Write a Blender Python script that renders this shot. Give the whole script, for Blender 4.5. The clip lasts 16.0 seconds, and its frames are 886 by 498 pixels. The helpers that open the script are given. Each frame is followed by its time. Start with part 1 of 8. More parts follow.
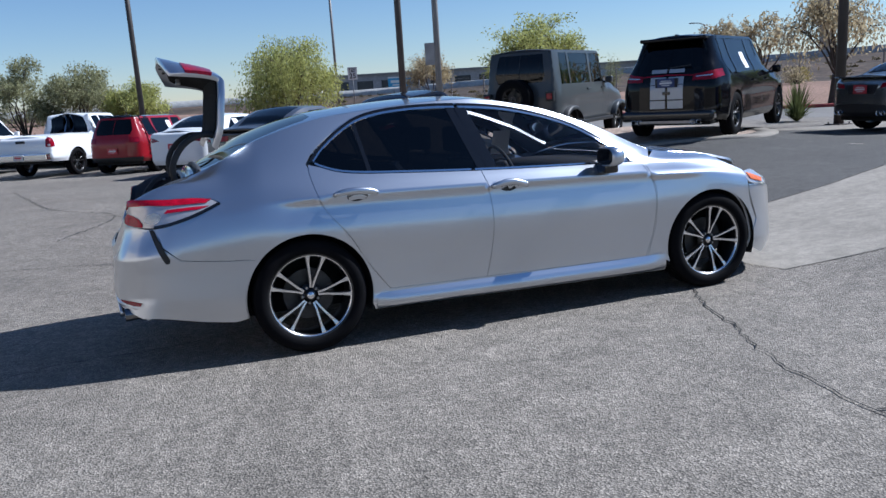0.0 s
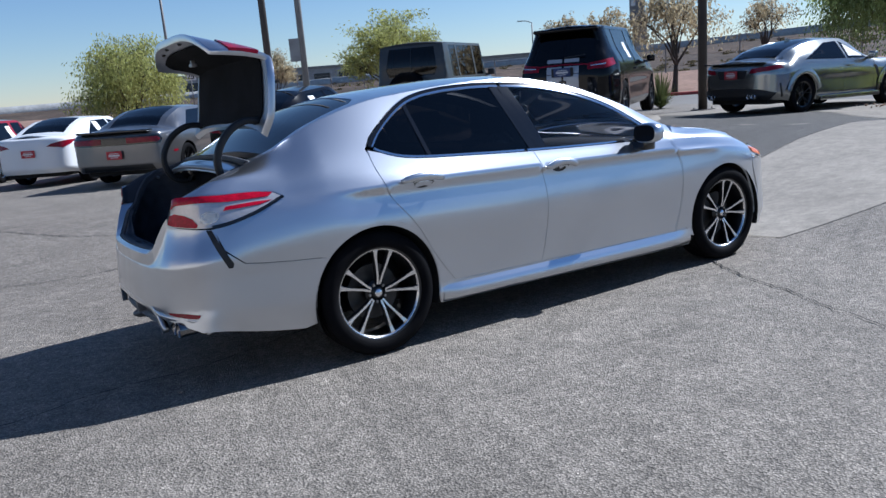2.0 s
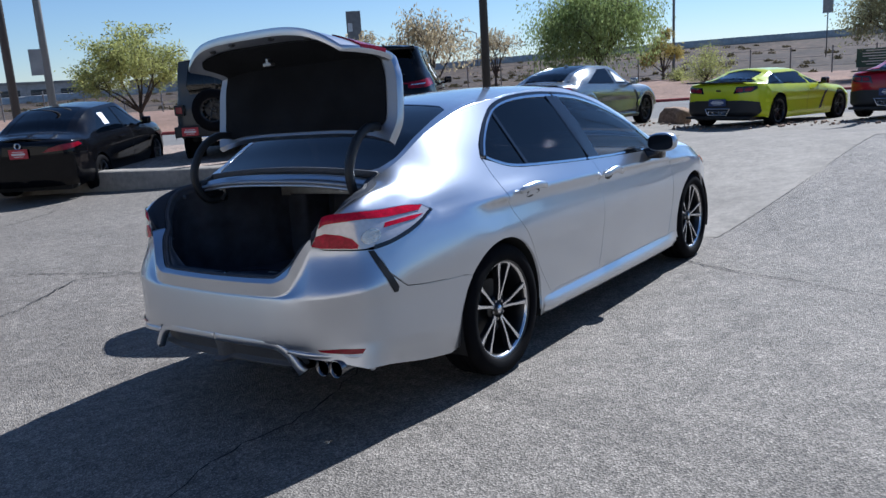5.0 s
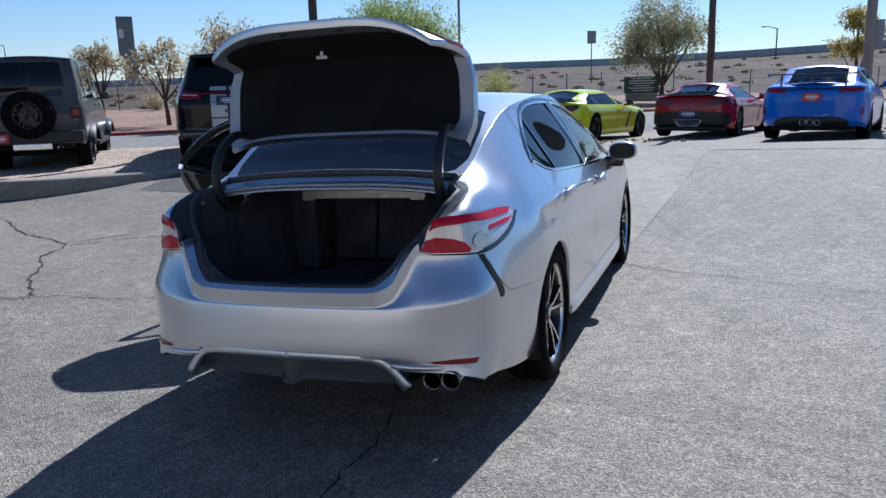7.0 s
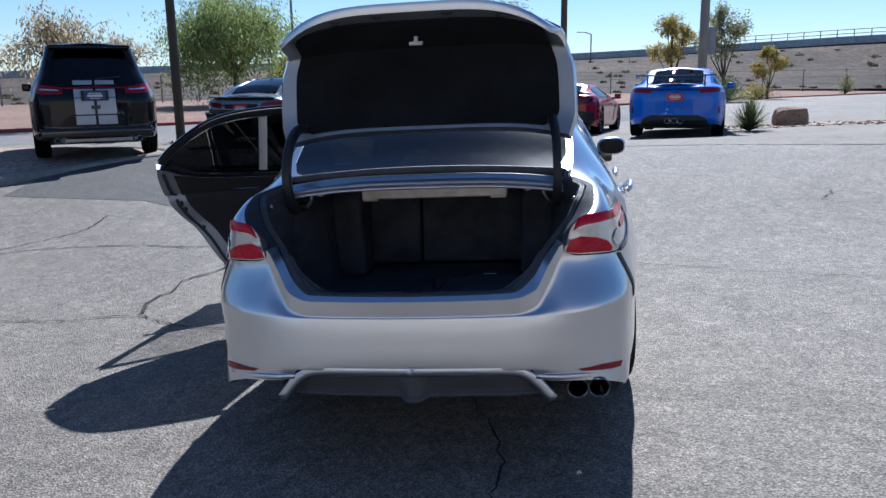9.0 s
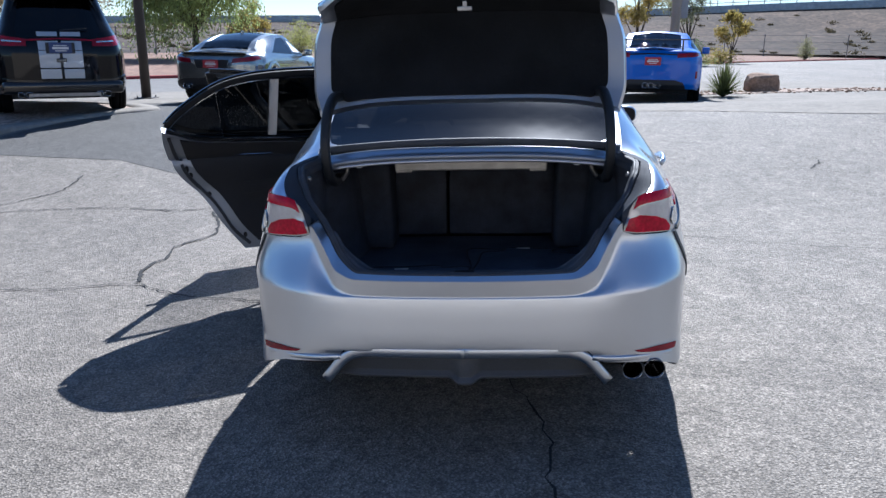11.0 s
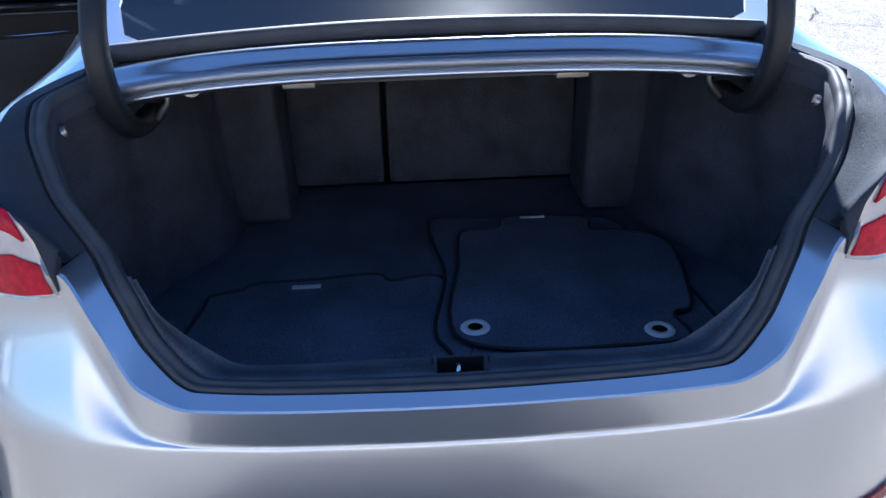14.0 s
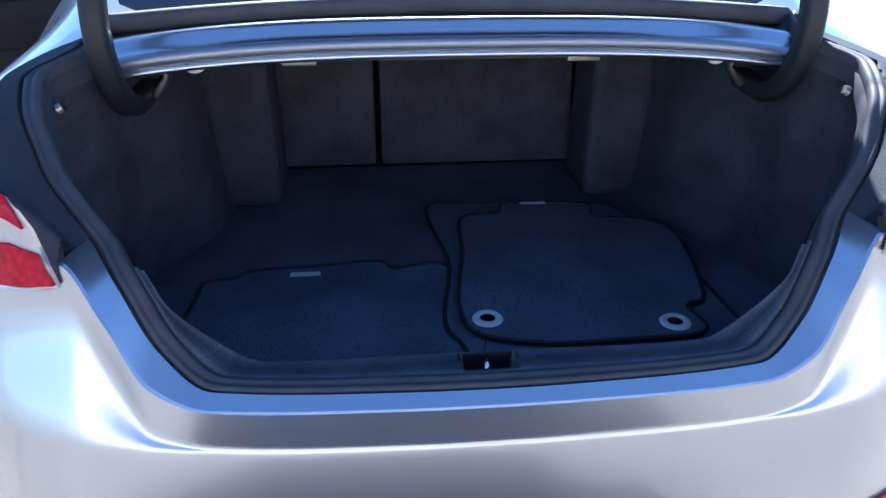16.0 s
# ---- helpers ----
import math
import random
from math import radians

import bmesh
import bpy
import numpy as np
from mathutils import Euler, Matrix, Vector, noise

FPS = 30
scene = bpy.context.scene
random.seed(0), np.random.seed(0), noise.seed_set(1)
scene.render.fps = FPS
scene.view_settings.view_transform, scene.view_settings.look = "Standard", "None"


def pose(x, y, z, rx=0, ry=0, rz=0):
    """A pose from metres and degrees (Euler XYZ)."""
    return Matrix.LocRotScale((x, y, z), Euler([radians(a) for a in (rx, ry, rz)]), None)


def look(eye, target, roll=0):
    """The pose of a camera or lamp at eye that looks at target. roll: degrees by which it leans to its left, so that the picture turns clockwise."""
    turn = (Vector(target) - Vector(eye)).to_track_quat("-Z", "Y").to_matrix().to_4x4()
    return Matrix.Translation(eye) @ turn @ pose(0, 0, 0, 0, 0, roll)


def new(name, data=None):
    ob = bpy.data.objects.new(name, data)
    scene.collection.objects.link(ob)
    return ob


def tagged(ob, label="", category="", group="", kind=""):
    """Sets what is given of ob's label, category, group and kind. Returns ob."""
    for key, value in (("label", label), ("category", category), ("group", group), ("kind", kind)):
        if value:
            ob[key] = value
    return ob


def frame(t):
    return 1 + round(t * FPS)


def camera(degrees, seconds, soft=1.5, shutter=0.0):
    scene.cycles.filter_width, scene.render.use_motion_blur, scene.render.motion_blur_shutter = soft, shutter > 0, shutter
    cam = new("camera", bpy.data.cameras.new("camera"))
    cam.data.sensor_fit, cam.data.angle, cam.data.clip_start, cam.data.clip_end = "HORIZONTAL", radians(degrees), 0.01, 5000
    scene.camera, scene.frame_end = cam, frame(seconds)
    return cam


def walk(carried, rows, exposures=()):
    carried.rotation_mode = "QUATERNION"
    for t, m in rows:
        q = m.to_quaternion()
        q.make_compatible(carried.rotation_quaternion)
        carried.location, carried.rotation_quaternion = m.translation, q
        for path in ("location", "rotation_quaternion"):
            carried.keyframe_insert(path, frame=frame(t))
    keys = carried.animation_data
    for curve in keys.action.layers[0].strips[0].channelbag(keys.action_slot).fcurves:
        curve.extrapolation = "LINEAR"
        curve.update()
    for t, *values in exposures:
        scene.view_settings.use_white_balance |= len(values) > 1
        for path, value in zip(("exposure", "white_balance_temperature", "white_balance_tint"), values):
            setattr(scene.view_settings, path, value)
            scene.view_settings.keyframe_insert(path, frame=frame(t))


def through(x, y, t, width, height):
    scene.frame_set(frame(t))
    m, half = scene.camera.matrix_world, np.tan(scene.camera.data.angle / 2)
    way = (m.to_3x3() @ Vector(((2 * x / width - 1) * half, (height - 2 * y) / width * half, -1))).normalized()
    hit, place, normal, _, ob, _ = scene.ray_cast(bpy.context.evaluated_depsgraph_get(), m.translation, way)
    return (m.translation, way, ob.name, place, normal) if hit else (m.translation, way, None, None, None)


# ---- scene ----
cam = camera(59.6, 16.0)
# the lot falls a little towards the car's left: the path and the car share one leaning frame
LEAN = Vector((-0.008, -0.0331, 0.9994)).rotation_difference(Vector((0, 0, 1))).to_matrix().to_4x4()
PATH = [
    (0, (-0.769, -5.256, 1.315), (-0.094, -3.404, 0.975), -3.7),
    (0.5, (-1.015, -5.049, 1.284), (-0.241, -3.238, 0.936), -4.2),
    (1, (-1.247, -4.833, 1.294), (-0.38, -3.066, 0.937), -4.6),
    (1.5, (-1.578, -4.642, 1.321), (-0.622, -2.924, 0.952), -4.9),
    (2, (-1.821, -4.449, 1.3), (-0.778, -2.783, 0.927), -5.2),
    (2.5, (-2.068, -4.202, 1.33), (-0.942, -2.592, 0.958), -5.5),
    (3, (-2.371, -3.968, 1.334), (-1.16, -2.42, 0.963), -5.7),
    (3.5, (-2.6, -3.744, 1.329), (-1.299, -2.272, 0.956), -5.7),
    (4, (-2.791, -3.45, 1.349), (-1.399, -2.063, 0.975), -5.6),
    (4.2, (-2.87, -3.352, 1.362), (-1.441, -2.004, 0.987), -5.4),
    (6.3, (-3.576, -2.104, 1.419), (-1.814, -1.236, 1.043), -3.6),
    (6.5, (-3.63, -1.988, 1.424), (-1.843, -1.171, 1.049), -3.4),
    (7, (-3.693, -1.688, 1.401), (-1.853, -1.0, 1.027), -3.1),
    (7.5, (-3.726, -1.369, 1.411), (-1.843, -0.807, 1.039), -3.1),
    (8, (-3.779, -1.021, 1.42), (-1.864, -0.582, 1.047), -3.0),
    (8.5, (-3.776, -0.739, 1.42), (-1.84, -0.407, 1.043), -2.9),
    (8.7, (-3.746, -0.633, 1.414), (-1.804, -0.339, 1.036), -2.9),
    (10.8, (-3.765, -0.15, 1.49), (-1.83, 0.001, 1.006), -1.4),
    (11, (-3.662, -0.141, 1.475), (-1.733, 0.014, 0.973), -1.5),
    (11.5, (-3.409, -0.125, 1.435), (-1.495, 0.036, 0.876), -1.5),
    (12, (-3.104, -0.072, 1.405), (-1.21, 0.079, 0.78), -1.5),
    (12.4, (-2.867, -0.069, 1.367), (-0.989, 0.072, 0.695), -1.4),
    (12.5, (-2.837, -0.044, 1.368), (-0.962, 0.079, 0.684), -1.5),
    (13, (-2.503, -0.043, 1.366), (-0.647, 0.032, 0.624), -1.6),
    (13.5, (-2.252, -0.014, 1.347), (-0.42, -0.001, 0.544), -1.8),
    (14, (-1.936, 0.056, 1.346), (-0.135, -0.008, 0.478), -1.8),
    (14.5, (-1.815, 0.102, 1.359), (-0.039, -0.029, 0.45), -1.6),
    (15, (-1.871, 0.169, 1.363), (-0.105, -0.012, 0.443), -1.1),
    (15.5, (-1.929, 0.206, 1.362), (-0.164, 0.008, 0.444), -0.2),
    (16, (-1.87, 0.157, 1.34), (-0.103, -0.019, 0.42), 0.4),
]
walk(cam, [(t, LEAN @ look(eye, target, roll)) for t, eye, target, roll in PATH],
     exposures=[(0, 0.86, 5350, 12), (8, 0.93, 5350, 12), (11, 1.32, 5350, 12), (13, 1.58, 5300, 12), (13.5, 1.78, 5300, 12), (14, 2.3, 5250, 12), (14.5, 2.60, 5200, 12), (16, 2.66, 5200, 12)])

# ---- daylight ----
SUN = Vector((0.99, -0.10, 0.97)).normalized()
world = bpy.data.worlds.new("sky")
scene.world = world
world.use_nodes = True
wn = world.node_tree
sky = wn.nodes.new("ShaderNodeTexSky")
sky.sky_type, sky.sun_disc = "NISHITA", False
sky.sun_elevation = math.asin(SUN.z)
sky.sun_rotation = math.atan2(SUN.x, SUN.y)
sky.altitude, sky.air_density, sky.dust_density, sky.ozone_density = 300, 1.0, 0.0, 3.5
wn.links.new(sky.outputs[0], wn.nodes["Background"].inputs[0])
wn.nodes["Background"].inputs[1].default_value = 0.051
sun = new("sun", bpy.data.lights.new("sun", "SUN"))
sun.data.energy, sun.data.angle, sun.data.color = 4.35, radians(0.55), (1.0, 0.94, 0.84)
sun.matrix_world = look(SUN * 60, (0, 0, 0))


# ---- materials ----
def material(name, color, rough=0.6, metal=0.0, coat=0.0, vary=0.0, scale=3.0, fine=0.0, fine_scale=120.0,
             bump=0.0, trans=0.0, ior=1.45, spec=0.5, random_tint=0.0, alpha=1.0, emit=0.0):
    """A principled material whose colour varies at two scales, with an optional fine relief."""
    m = bpy.data.materials.new(name)
    m.use_nodes = True
    n, l = m.node_tree.nodes, m.node_tree.links
    b = n["Principled BSDF"]
    b.inputs["Base Color"].default_value = (*color, 1)
    b.inputs["Roughness"].default_value = rough
    b.inputs["Metallic"].default_value = metal
    b.inputs["Coat Weight"].default_value = coat
    b.inputs["Coat Roughness"].default_value = 0.03
    b.inputs["Transmission Weight"].default_value = trans
    b.inputs["IOR"].default_value = ior
    b.inputs["Specular IOR Level"].default_value = spec
    b.inputs["Alpha"].default_value = alpha
    if emit:
        b.inputs["Emission Color"].default_value = (*color, 1)
        b.inputs["Emission Strength"].default_value = emit
    if vary or fine or bump or random_tint:
        co = n.new("ShaderNodeTexCoord")
        last = None
        for amount, size, detail in ((vary, scale, 4.0), (fine, fine_scale, 2.0)):
            if not amount:
                continue
            t = n.new("ShaderNodeTexNoise")
            t.inputs["Scale"].default_value, t.inputs["Detail"].default_value = size, detail
            l.new(co.outputs["Object"], t.inputs["Vector"])
            r = n.new("ShaderNodeMapRange")
            r.inputs["From Min"].default_value, r.inputs["From Max"].default_value = 0.3, 0.7
            r.inputs["To Min"].default_value, r.inputs["To Max"].default_value = 1 - amount, 1 + amount
            l.new(t.outputs["Fac"], r.inputs["Value"])
            if last is None:
                last = r.outputs[0]
            else:
                k = n.new("ShaderNodeMath")
                k.operation = "MULTIPLY"
                l.new(last, k.inputs[0]), l.new(r.outputs[0], k.inputs[1])
                last = k.outputs[0]
        if random_tint:
            o = n.new("ShaderNodeNewGeometry")
            r = n.new("ShaderNodeMapRange")
            r.inputs["To Min"].default_value, r.inputs["To Max"].default_value = 1 - random_tint, 1 + random_tint
            l.new(o.outputs["Random Per Island"], r.inputs["Value"])
            if last is None:
                last = r.outputs[0]
            else:
                k = n.new("ShaderNodeMath")
                k.operation = "MULTIPLY"
                l.new(last, k.inputs[0]), l.new(r.outputs[0], k.inputs[1])
                last = k.outputs[0]
        if last is not None:
            mix = n.new("ShaderNodeVectorMath")
            mix.operation = "SCALE"
            mix.inputs[0].default_value = color
            l.new(last, mix.inputs["Scale"])
            l.new(mix.outputs[0], b.inputs["Base Color"])
        if bump:
            t = n.new("ShaderNodeTexNoise")
            t.inputs["Scale"].default_value, t.inputs["Detail"].default_value = fine_scale, 3.0
            l.new(co.outputs["Object"], t.inputs["Vector"])
            u = n.new("ShaderNodeBump")
            u.inputs["Strength"].default_value, u.inputs["Distance"].default_value = bump, 0.004
            l.new(t.outputs["Fac"], u.inputs["Height"])
            l.new(u.outputs[0], b.inputs["Normal"])
    return m


def paint(name, color, metal=0.0, rough=0.28, coat=0.6, spec=0.2):
    return material(name, color, rough, metal, coat, 0.03, 0.8, spec=spec)


SILVER = paint("silver metallic paint", (0.50, 0.53, 0.585), 0.97, 0.29, 1.0, 0.5)
# satin body silver for inner faces, darkened in colour to stand for shade
SILVER_SHADED = material("satin silver with shade in its colour", (0.30, 0.32, 0.36), 0.5, 0.9, 0.2, 0.05, 2.0)
AMBER = material("amber reflector", (0.65, 0.14, 0.02), 0.25, coat=0.5, vary=0.1, scale=20)
BLACK_TRIM = material("black plastic trim", (0.012, 0.013, 0.015), 0.5, fine=0.2, fine_scale=300, bump=0.15)
GLOSS_BLACK = material("gloss black trim", (0.006, 0.006, 0.007), 0.12, coat=0.5, fine=0.1, fine_scale=60)
RUBBER = material("tyre rubber", (0.006, 0.006, 0.007), 0.8, spec=0.06, vary=0.25, scale=9, bump=0.2, fine_scale=90)
DIFFUSER = material("black diffuser plastic", (0.060, 0.063, 0.070), 0.5, vary=0.15, scale=5, fine=0.2, fine_scale=300, bump=0.15)
SMOKED = material("dark chrome", (0.18, 0.18, 0.19), 0.16, 1.0, vary=0.1, scale=8)
SEAL = material("rubber seal", (0.042, 0.045, 0.053), 0.6, vary=0.2, scale=20)
CHROME = material("chrome", (0.75, 0.76, 0.78), 0.08, 1.0, vary=0.03, scale=5)
MIRROR = material("dark mirror glass", (0.008, 0.010, 0.014), 0.03, spec=0.25, fine=0.02)
ALLOY = material("machined alloy", (0.72, 0.72, 0.73), 0.25, 1.0, fine=0.05, fine_scale=200)
DARK_ALLOY = material("black painted alloy", (0.012, 0.012, 0.013), 0.3, coat=0.4, fine=0.1)
STEEL = material("brake steel", (0.30, 0.29, 0.28), 0.4, 1.0, vary=0.2, scale=15)
# navy in CARPET, MAT_CLOTH and FELT stands in for bluish skylight in the boot
CARPET = material("black boot carpet", (0.090, 0.100, 0.132), 0.95, vary=0.3, scale=5, fine=0.25, fine_scale=380, bump=0.6, spec=0.2)
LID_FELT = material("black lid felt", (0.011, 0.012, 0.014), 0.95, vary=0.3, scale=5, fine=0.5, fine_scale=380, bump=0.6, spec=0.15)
MAT_CLOTH = material("black mat carpet", (0.092, 0.102, 0.135), 0.95, vary=0.2, scale=7, fine=0.55, fine_scale=450, bump=0.6, spec=0.2)
FELT = material("worn dark felt", (0.056, 0.062, 0.080), 0.95, vary=0.3, scale=9, fine=0.22, fine_scale=300, bump=0.6, spec=0.2)
TRIM_GREY = material("grey boot trim plastic", (0.046, 0.049, 0.057), 0.75, vary=0.1, scale=6, fine=0.15, fine_scale=400, bump=0.2, spec=0.15)
BOOT_TRIM = material("dark boot surround plastic", (0.036, 0.041, 0.052), 0.7, vary=0.1, scale=6, fine=0.15, fine_scale=400, bump=0.2, spec=0.15)
INNER = material("dark cabin trim", (0.015, 0.015, 0.017), 0.7, vary=0.2, scale=4, fine=0.2, fine_scale=200)
SEAT_CLOTH = material("dark seat cloth", (0.03, 0.03, 0.032), 0.9, vary=0.2, scale=8, fine=0.3, fine_scale=250)
HEADLINER = material("grey headliner", (0.35, 0.35, 0.34), 0.9, fine=0.15, fine_scale=200)
UNDER = material("underbody", (0.012, 0.012, 0.012), 0.9, vary=0.3, scale=5)
RED_LENS = material("red lamp lens", (0.40, 0.003, 0.022), 0.15, coat=0.15, spec=0.2, vary=0.2, scale=18, fine=0.25, fine_scale=90)
DEEP_RED = material("dark red lamp glass", (0.20, 0.003, 0.014), 0.2, coat=0.25, spec=0.25, vary=0.3, scale=14, fine=0.2, fine_scale=70)
PRISM = material("ribbed clear lens", (0.62, 0.61, 0.58), 0.12, 0.9, 1.0, vary=0.3, scale=70, fine=0.5, fine_scale=220, bump=0.8)
SILL = material("scuffed sill plastic", (0.075, 0.081, 0.096), 0.6, vary=0.22, scale=14, fine=0.25, fine_scale=240, bump=0.2, spec=0.3)
CLEAR_LENS = material("clear lamp lens", (0.50, 0.48, 0.49), 0.16, 0.45, 1.0, vary=0.08, scale=9, fine=0.06, fine_scale=60)
PLATE_WHITE = material("dealer plate card", (0.62, 0.60, 0.58), 0.5, vary=0.05, scale=9)
PLATE_RED = material("red dealer plate", (0.42, 0.03, 0.04), 0.45, vary=0.08, scale=9)
PAPER = material("white paper", (0.75, 0.75, 0.74), 0.7, vary=0.04, scale=9)


def glass(name, tint, clear=0.0, film=0.0):
    """Car glass: a thin mirror-smooth pane, tinted; clear lets that share of the light through; film is a share of dust that blurs what it mirrors."""
    m = bpy.data.materials.new(name)
    m.use_nodes = True
    n, l = m.node_tree.nodes, m.node_tree.links
    b = n["Principled BSDF"]
    b.inputs["Base Color"].default_value = (*tint, 1)
    b.inputs["Roughness"].default_value, b.inputs["IOR"].default_value = 0.02, 1.5
    b.inputs["Coat Weight"].default_value = 0.3
    if clear:
        t = n.new("ShaderNodeBsdfTransparent")
        t.inputs[0].default_value = (clear, clear, clear, 1)
        g = n.new("ShaderNodeBsdfGlossy")
        g.inputs["Roughness"].default_value = 0.01
        f = n.new("ShaderNodeFresnel")
        f.inputs["IOR"].default_value = 1.5
        mix = n.new("ShaderNodeMixShader")
        l.new(f.outputs[0], mix.inputs[0])
        l.new(t.outputs[0], mix.inputs[1])
        l.new(g.outputs[0], mix.inputs[2])
        last = mix
        if film:
            d = n.new("ShaderNodeBsdfGlossy")
            d.inputs["Roughness"].default_value = 0.30
            tex = n.new("ShaderNodeTexNoise")
            tex.inputs["Scale"].default_value, tex.inputs["Detail"].default_value = 5.0, 6.0
            r = n.new("ShaderNodeMapRange")
            r.inputs["To Min"].default_value, r.inputs["To Max"].default_value = film * 0.6, film * 1.4
            l.new(tex.outputs["Fac"], r.inputs["Value"])
            last = n.new("ShaderNodeMixShader")
            l.new(r.outputs[0], last.inputs[0])
            l.new(mix.outputs[0], last.inputs[1])
            l.new(d.outputs[0], last.inputs[2])
        l.new(last.outputs[0], n["Material Output"].inputs["Surface"])
    return m


GLASS = glass("clear window glass", (0.05, 0.06, 0.06), 0.75)
TINT = glass("tinted window glass", (0.01, 0.011, 0.012), 0.015)
BACKGLASS = glass("tinted rear window glass", (0.01, 0.011, 0.012), 0.015, film=0.006)


# ---- tools for shapes ----
def mesh_of(name, verts, faces, mats, index=None, smooth=True, normals=None):
    me = bpy.data.meshes.new(name)
    me.from_pydata([tuple(v) for v in verts], [], [tuple(f) for f in faces])
    for m in mats if isinstance(mats, (list, tuple)) else (mats,):
        me.materials.append(m)
    if index is not None:
        me.polygons.foreach_set("material_index", index)
    me.polygons.foreach_set("use_smooth", [smooth] * len(me.polygons))
    if normals is not None:
        me.normals_split_custom_set_from_vertices([tuple(n) for n in normals])
    return me


def part(name, bm, mat, parent=None, label="", smooth=False, m=None):
    """One mesh object from a bmesh (or a finished mesh), under a thing or under a part."""
    if isinstance(bm, bmesh.types.BMesh):
        me = bpy.data.meshes.new(name)
        bm.to_mesh(me)
        bm.free()
        me.polygons.foreach_set("use_smooth", [smooth] * len(me.polygons))
        for k in mat if isinstance(mat, (list, tuple)) else (mat,):
            me.materials.append(k)
    else:
        me = bm
    ob = new(name, me)
    ob.parent = parent
    if m is not None:
        ob.matrix_basis = m
    return tagged(ob, label) if label else ob


def thing(name, label, category, group="", kind="", m=None):
    ob = new(name)
    ob.empty_display_size = 0.2
    if m is not None:
        ob.matrix_basis = m
    return tagged(ob, label, category, group, kind)


def box(bm, lo, hi, bevel=0.0, m=None, seg=2):
    r = bmesh.ops.create_cube(bm, size=1, matrix=Matrix.LocRotScale(
        [(a + b) / 2 for a, b in zip(lo, hi)], None, [b - a for a, b in zip(lo, hi)]))
    vs = r["verts"]
    if bevel:
        es = list({e for v in vs for e in v.link_edges})
        vs = bmesh.ops.bevel(bm, geom=es, offset=bevel, segments=seg, affect="EDGES", profile=0.7)["verts"]
    if m is not None:
        bmesh.ops.transform(bm, matrix=m, verts=list({v for v in vs}))
    return bm


def tube(bm, pts, radius, sides=8, close=True):
    """A tube along points; radius may be one number or one for each point."""
    pts = [Vector(p) for p in pts]
    rings, prev = [], None
    for i, p in enumerate(pts):
        d = (pts[min(i + 1, len(pts) - 1)] - pts[max(i - 1, 0)]).normalized()
        a = prev - d * prev.dot(d) if prev is not None else d.orthogonal()
        a = a.normalized() if a.length > 1e-6 else d.orthogonal().normalized()
        prev, b = a, d.cross(a)
        r = float(radius[i] if isinstance(radius, (list, tuple)) else radius)
        rings.append([bm.verts.new(p + r * (math.cos(t) * a + math.sin(t) * b)) for t in
                      [2 * math.pi * k / sides for k in range(sides)]])
    for r0, r1 in zip(rings, rings[1:]):
        for k in range(sides):
            bm.faces.new((r0[k], r0[(k + 1) % sides], r1[(k + 1) % sides], r1[k]))
    if close:
        bm.faces.new(rings[0][::-1]), bm.faces.new(rings[-1])
    return bm


def revolve(bm, profile, steps=40, close=False):
    """A profile of (radius, y) turned about the y axis."""
    rings = []
    for k in range(steps):
        a = 2 * math.pi * k / steps
        rings.append([bm.verts.new((r * math.cos(a), y, r * math.sin(a))) for r, y in profile])
    n = len(profile)
    for k in range(steps):
        a, b = rings[k], rings[(k + 1) % steps]
        for i in range(n - 1 + (1 if close else 0)):
            j = (i + 1) % n
            bm.faces.new((a[i], a[j], b[j], b[i]))
    bmesh.ops.recalc_face_normals(bm, faces=bm.faces[:])
    return bm


def pchip(xs, ys, x):
    """Smooth interpolation without overshoot through keys."""
    xs, ys, x = np.asarray(xs, float), np.asarray(ys, float), np.asarray(x, float)
    h, dl = np.diff(xs), np.diff(ys) / np.diff(xs)
    m = np.zeros(len(xs))
    if len(xs) > 2:
        w1, w2 = 2 * h[1:] + h[:-1], h[1:] + 2 * h[:-1]
        same = dl[:-1] * dl[1:] > 0
        safe0, safe1 = np.where(same, dl[:-1], 1), np.where(same, dl[1:], 1)
        m[1:-1] = np.where(same, (w1 + w2) / (w1 / safe0 + w2 / safe1), 0)
    m[0], m[-1] = dl[0], dl[-1]
    i = np.clip(np.searchsorted(xs, x) - 1, 0, len(xs) - 2)
    t = np.clip((x - xs[i]) / h[i], 0, 1)
    return ((1 + 2 * t) * (1 - t) ** 2 * ys[i] + t * (1 - t) ** 2 * h[i] * m[i]
            + t * t * (3 - 2 * t) * ys[i + 1] + t * t * (t - 1) * h[i] * m[i + 1])


def smooth_line(pts, step=0.02, closed=False, sharp=()):
    """Catmull-Rom through points, resampled about every step. Indices in sharp stay corners."""
    P = [np.array(p, float) for p in pts]
    n = len(P)
    out = []
    for i in range(n if closed else n - 1):
        a, b = P[i], P[(i + 1) % n]
        pa = P[i - 1] if (closed or i > 0) and i not in sharp else 2 * a - b
        j = (i + 2) % n if closed else i + 2
        pb = P[j] if j < n and (i + 1) % n not in sharp else 2 * b - a
        k = max(1, int(round(np.linalg.norm(b - a) / step)))
        for q in range(k):
            t = q / k
            out.append(0.5 * (2 * a + (b - pa) * t + (2 * pa - 5 * a + 4 * b - pb) * t * t + (3 * a - pa - 3 * b + pb) * t ** 3))
    if not closed:
        out.append(P[-1])
    return np.array(out)


def inside(poly, pts):
    x, y = pts[:, 0], pts[:, 1]
    r = np.zeros(len(pts), bool)
    for (x0, y0), (x1, y1) in zip(poly, np.roll(poly, -1, 0)):
        if y0 != y1:
            r ^= ((y0 > y) != (y1 > y)) & (x < (x1 - x0) * (y - y0) / (y1 - y0) + x0)
    return r


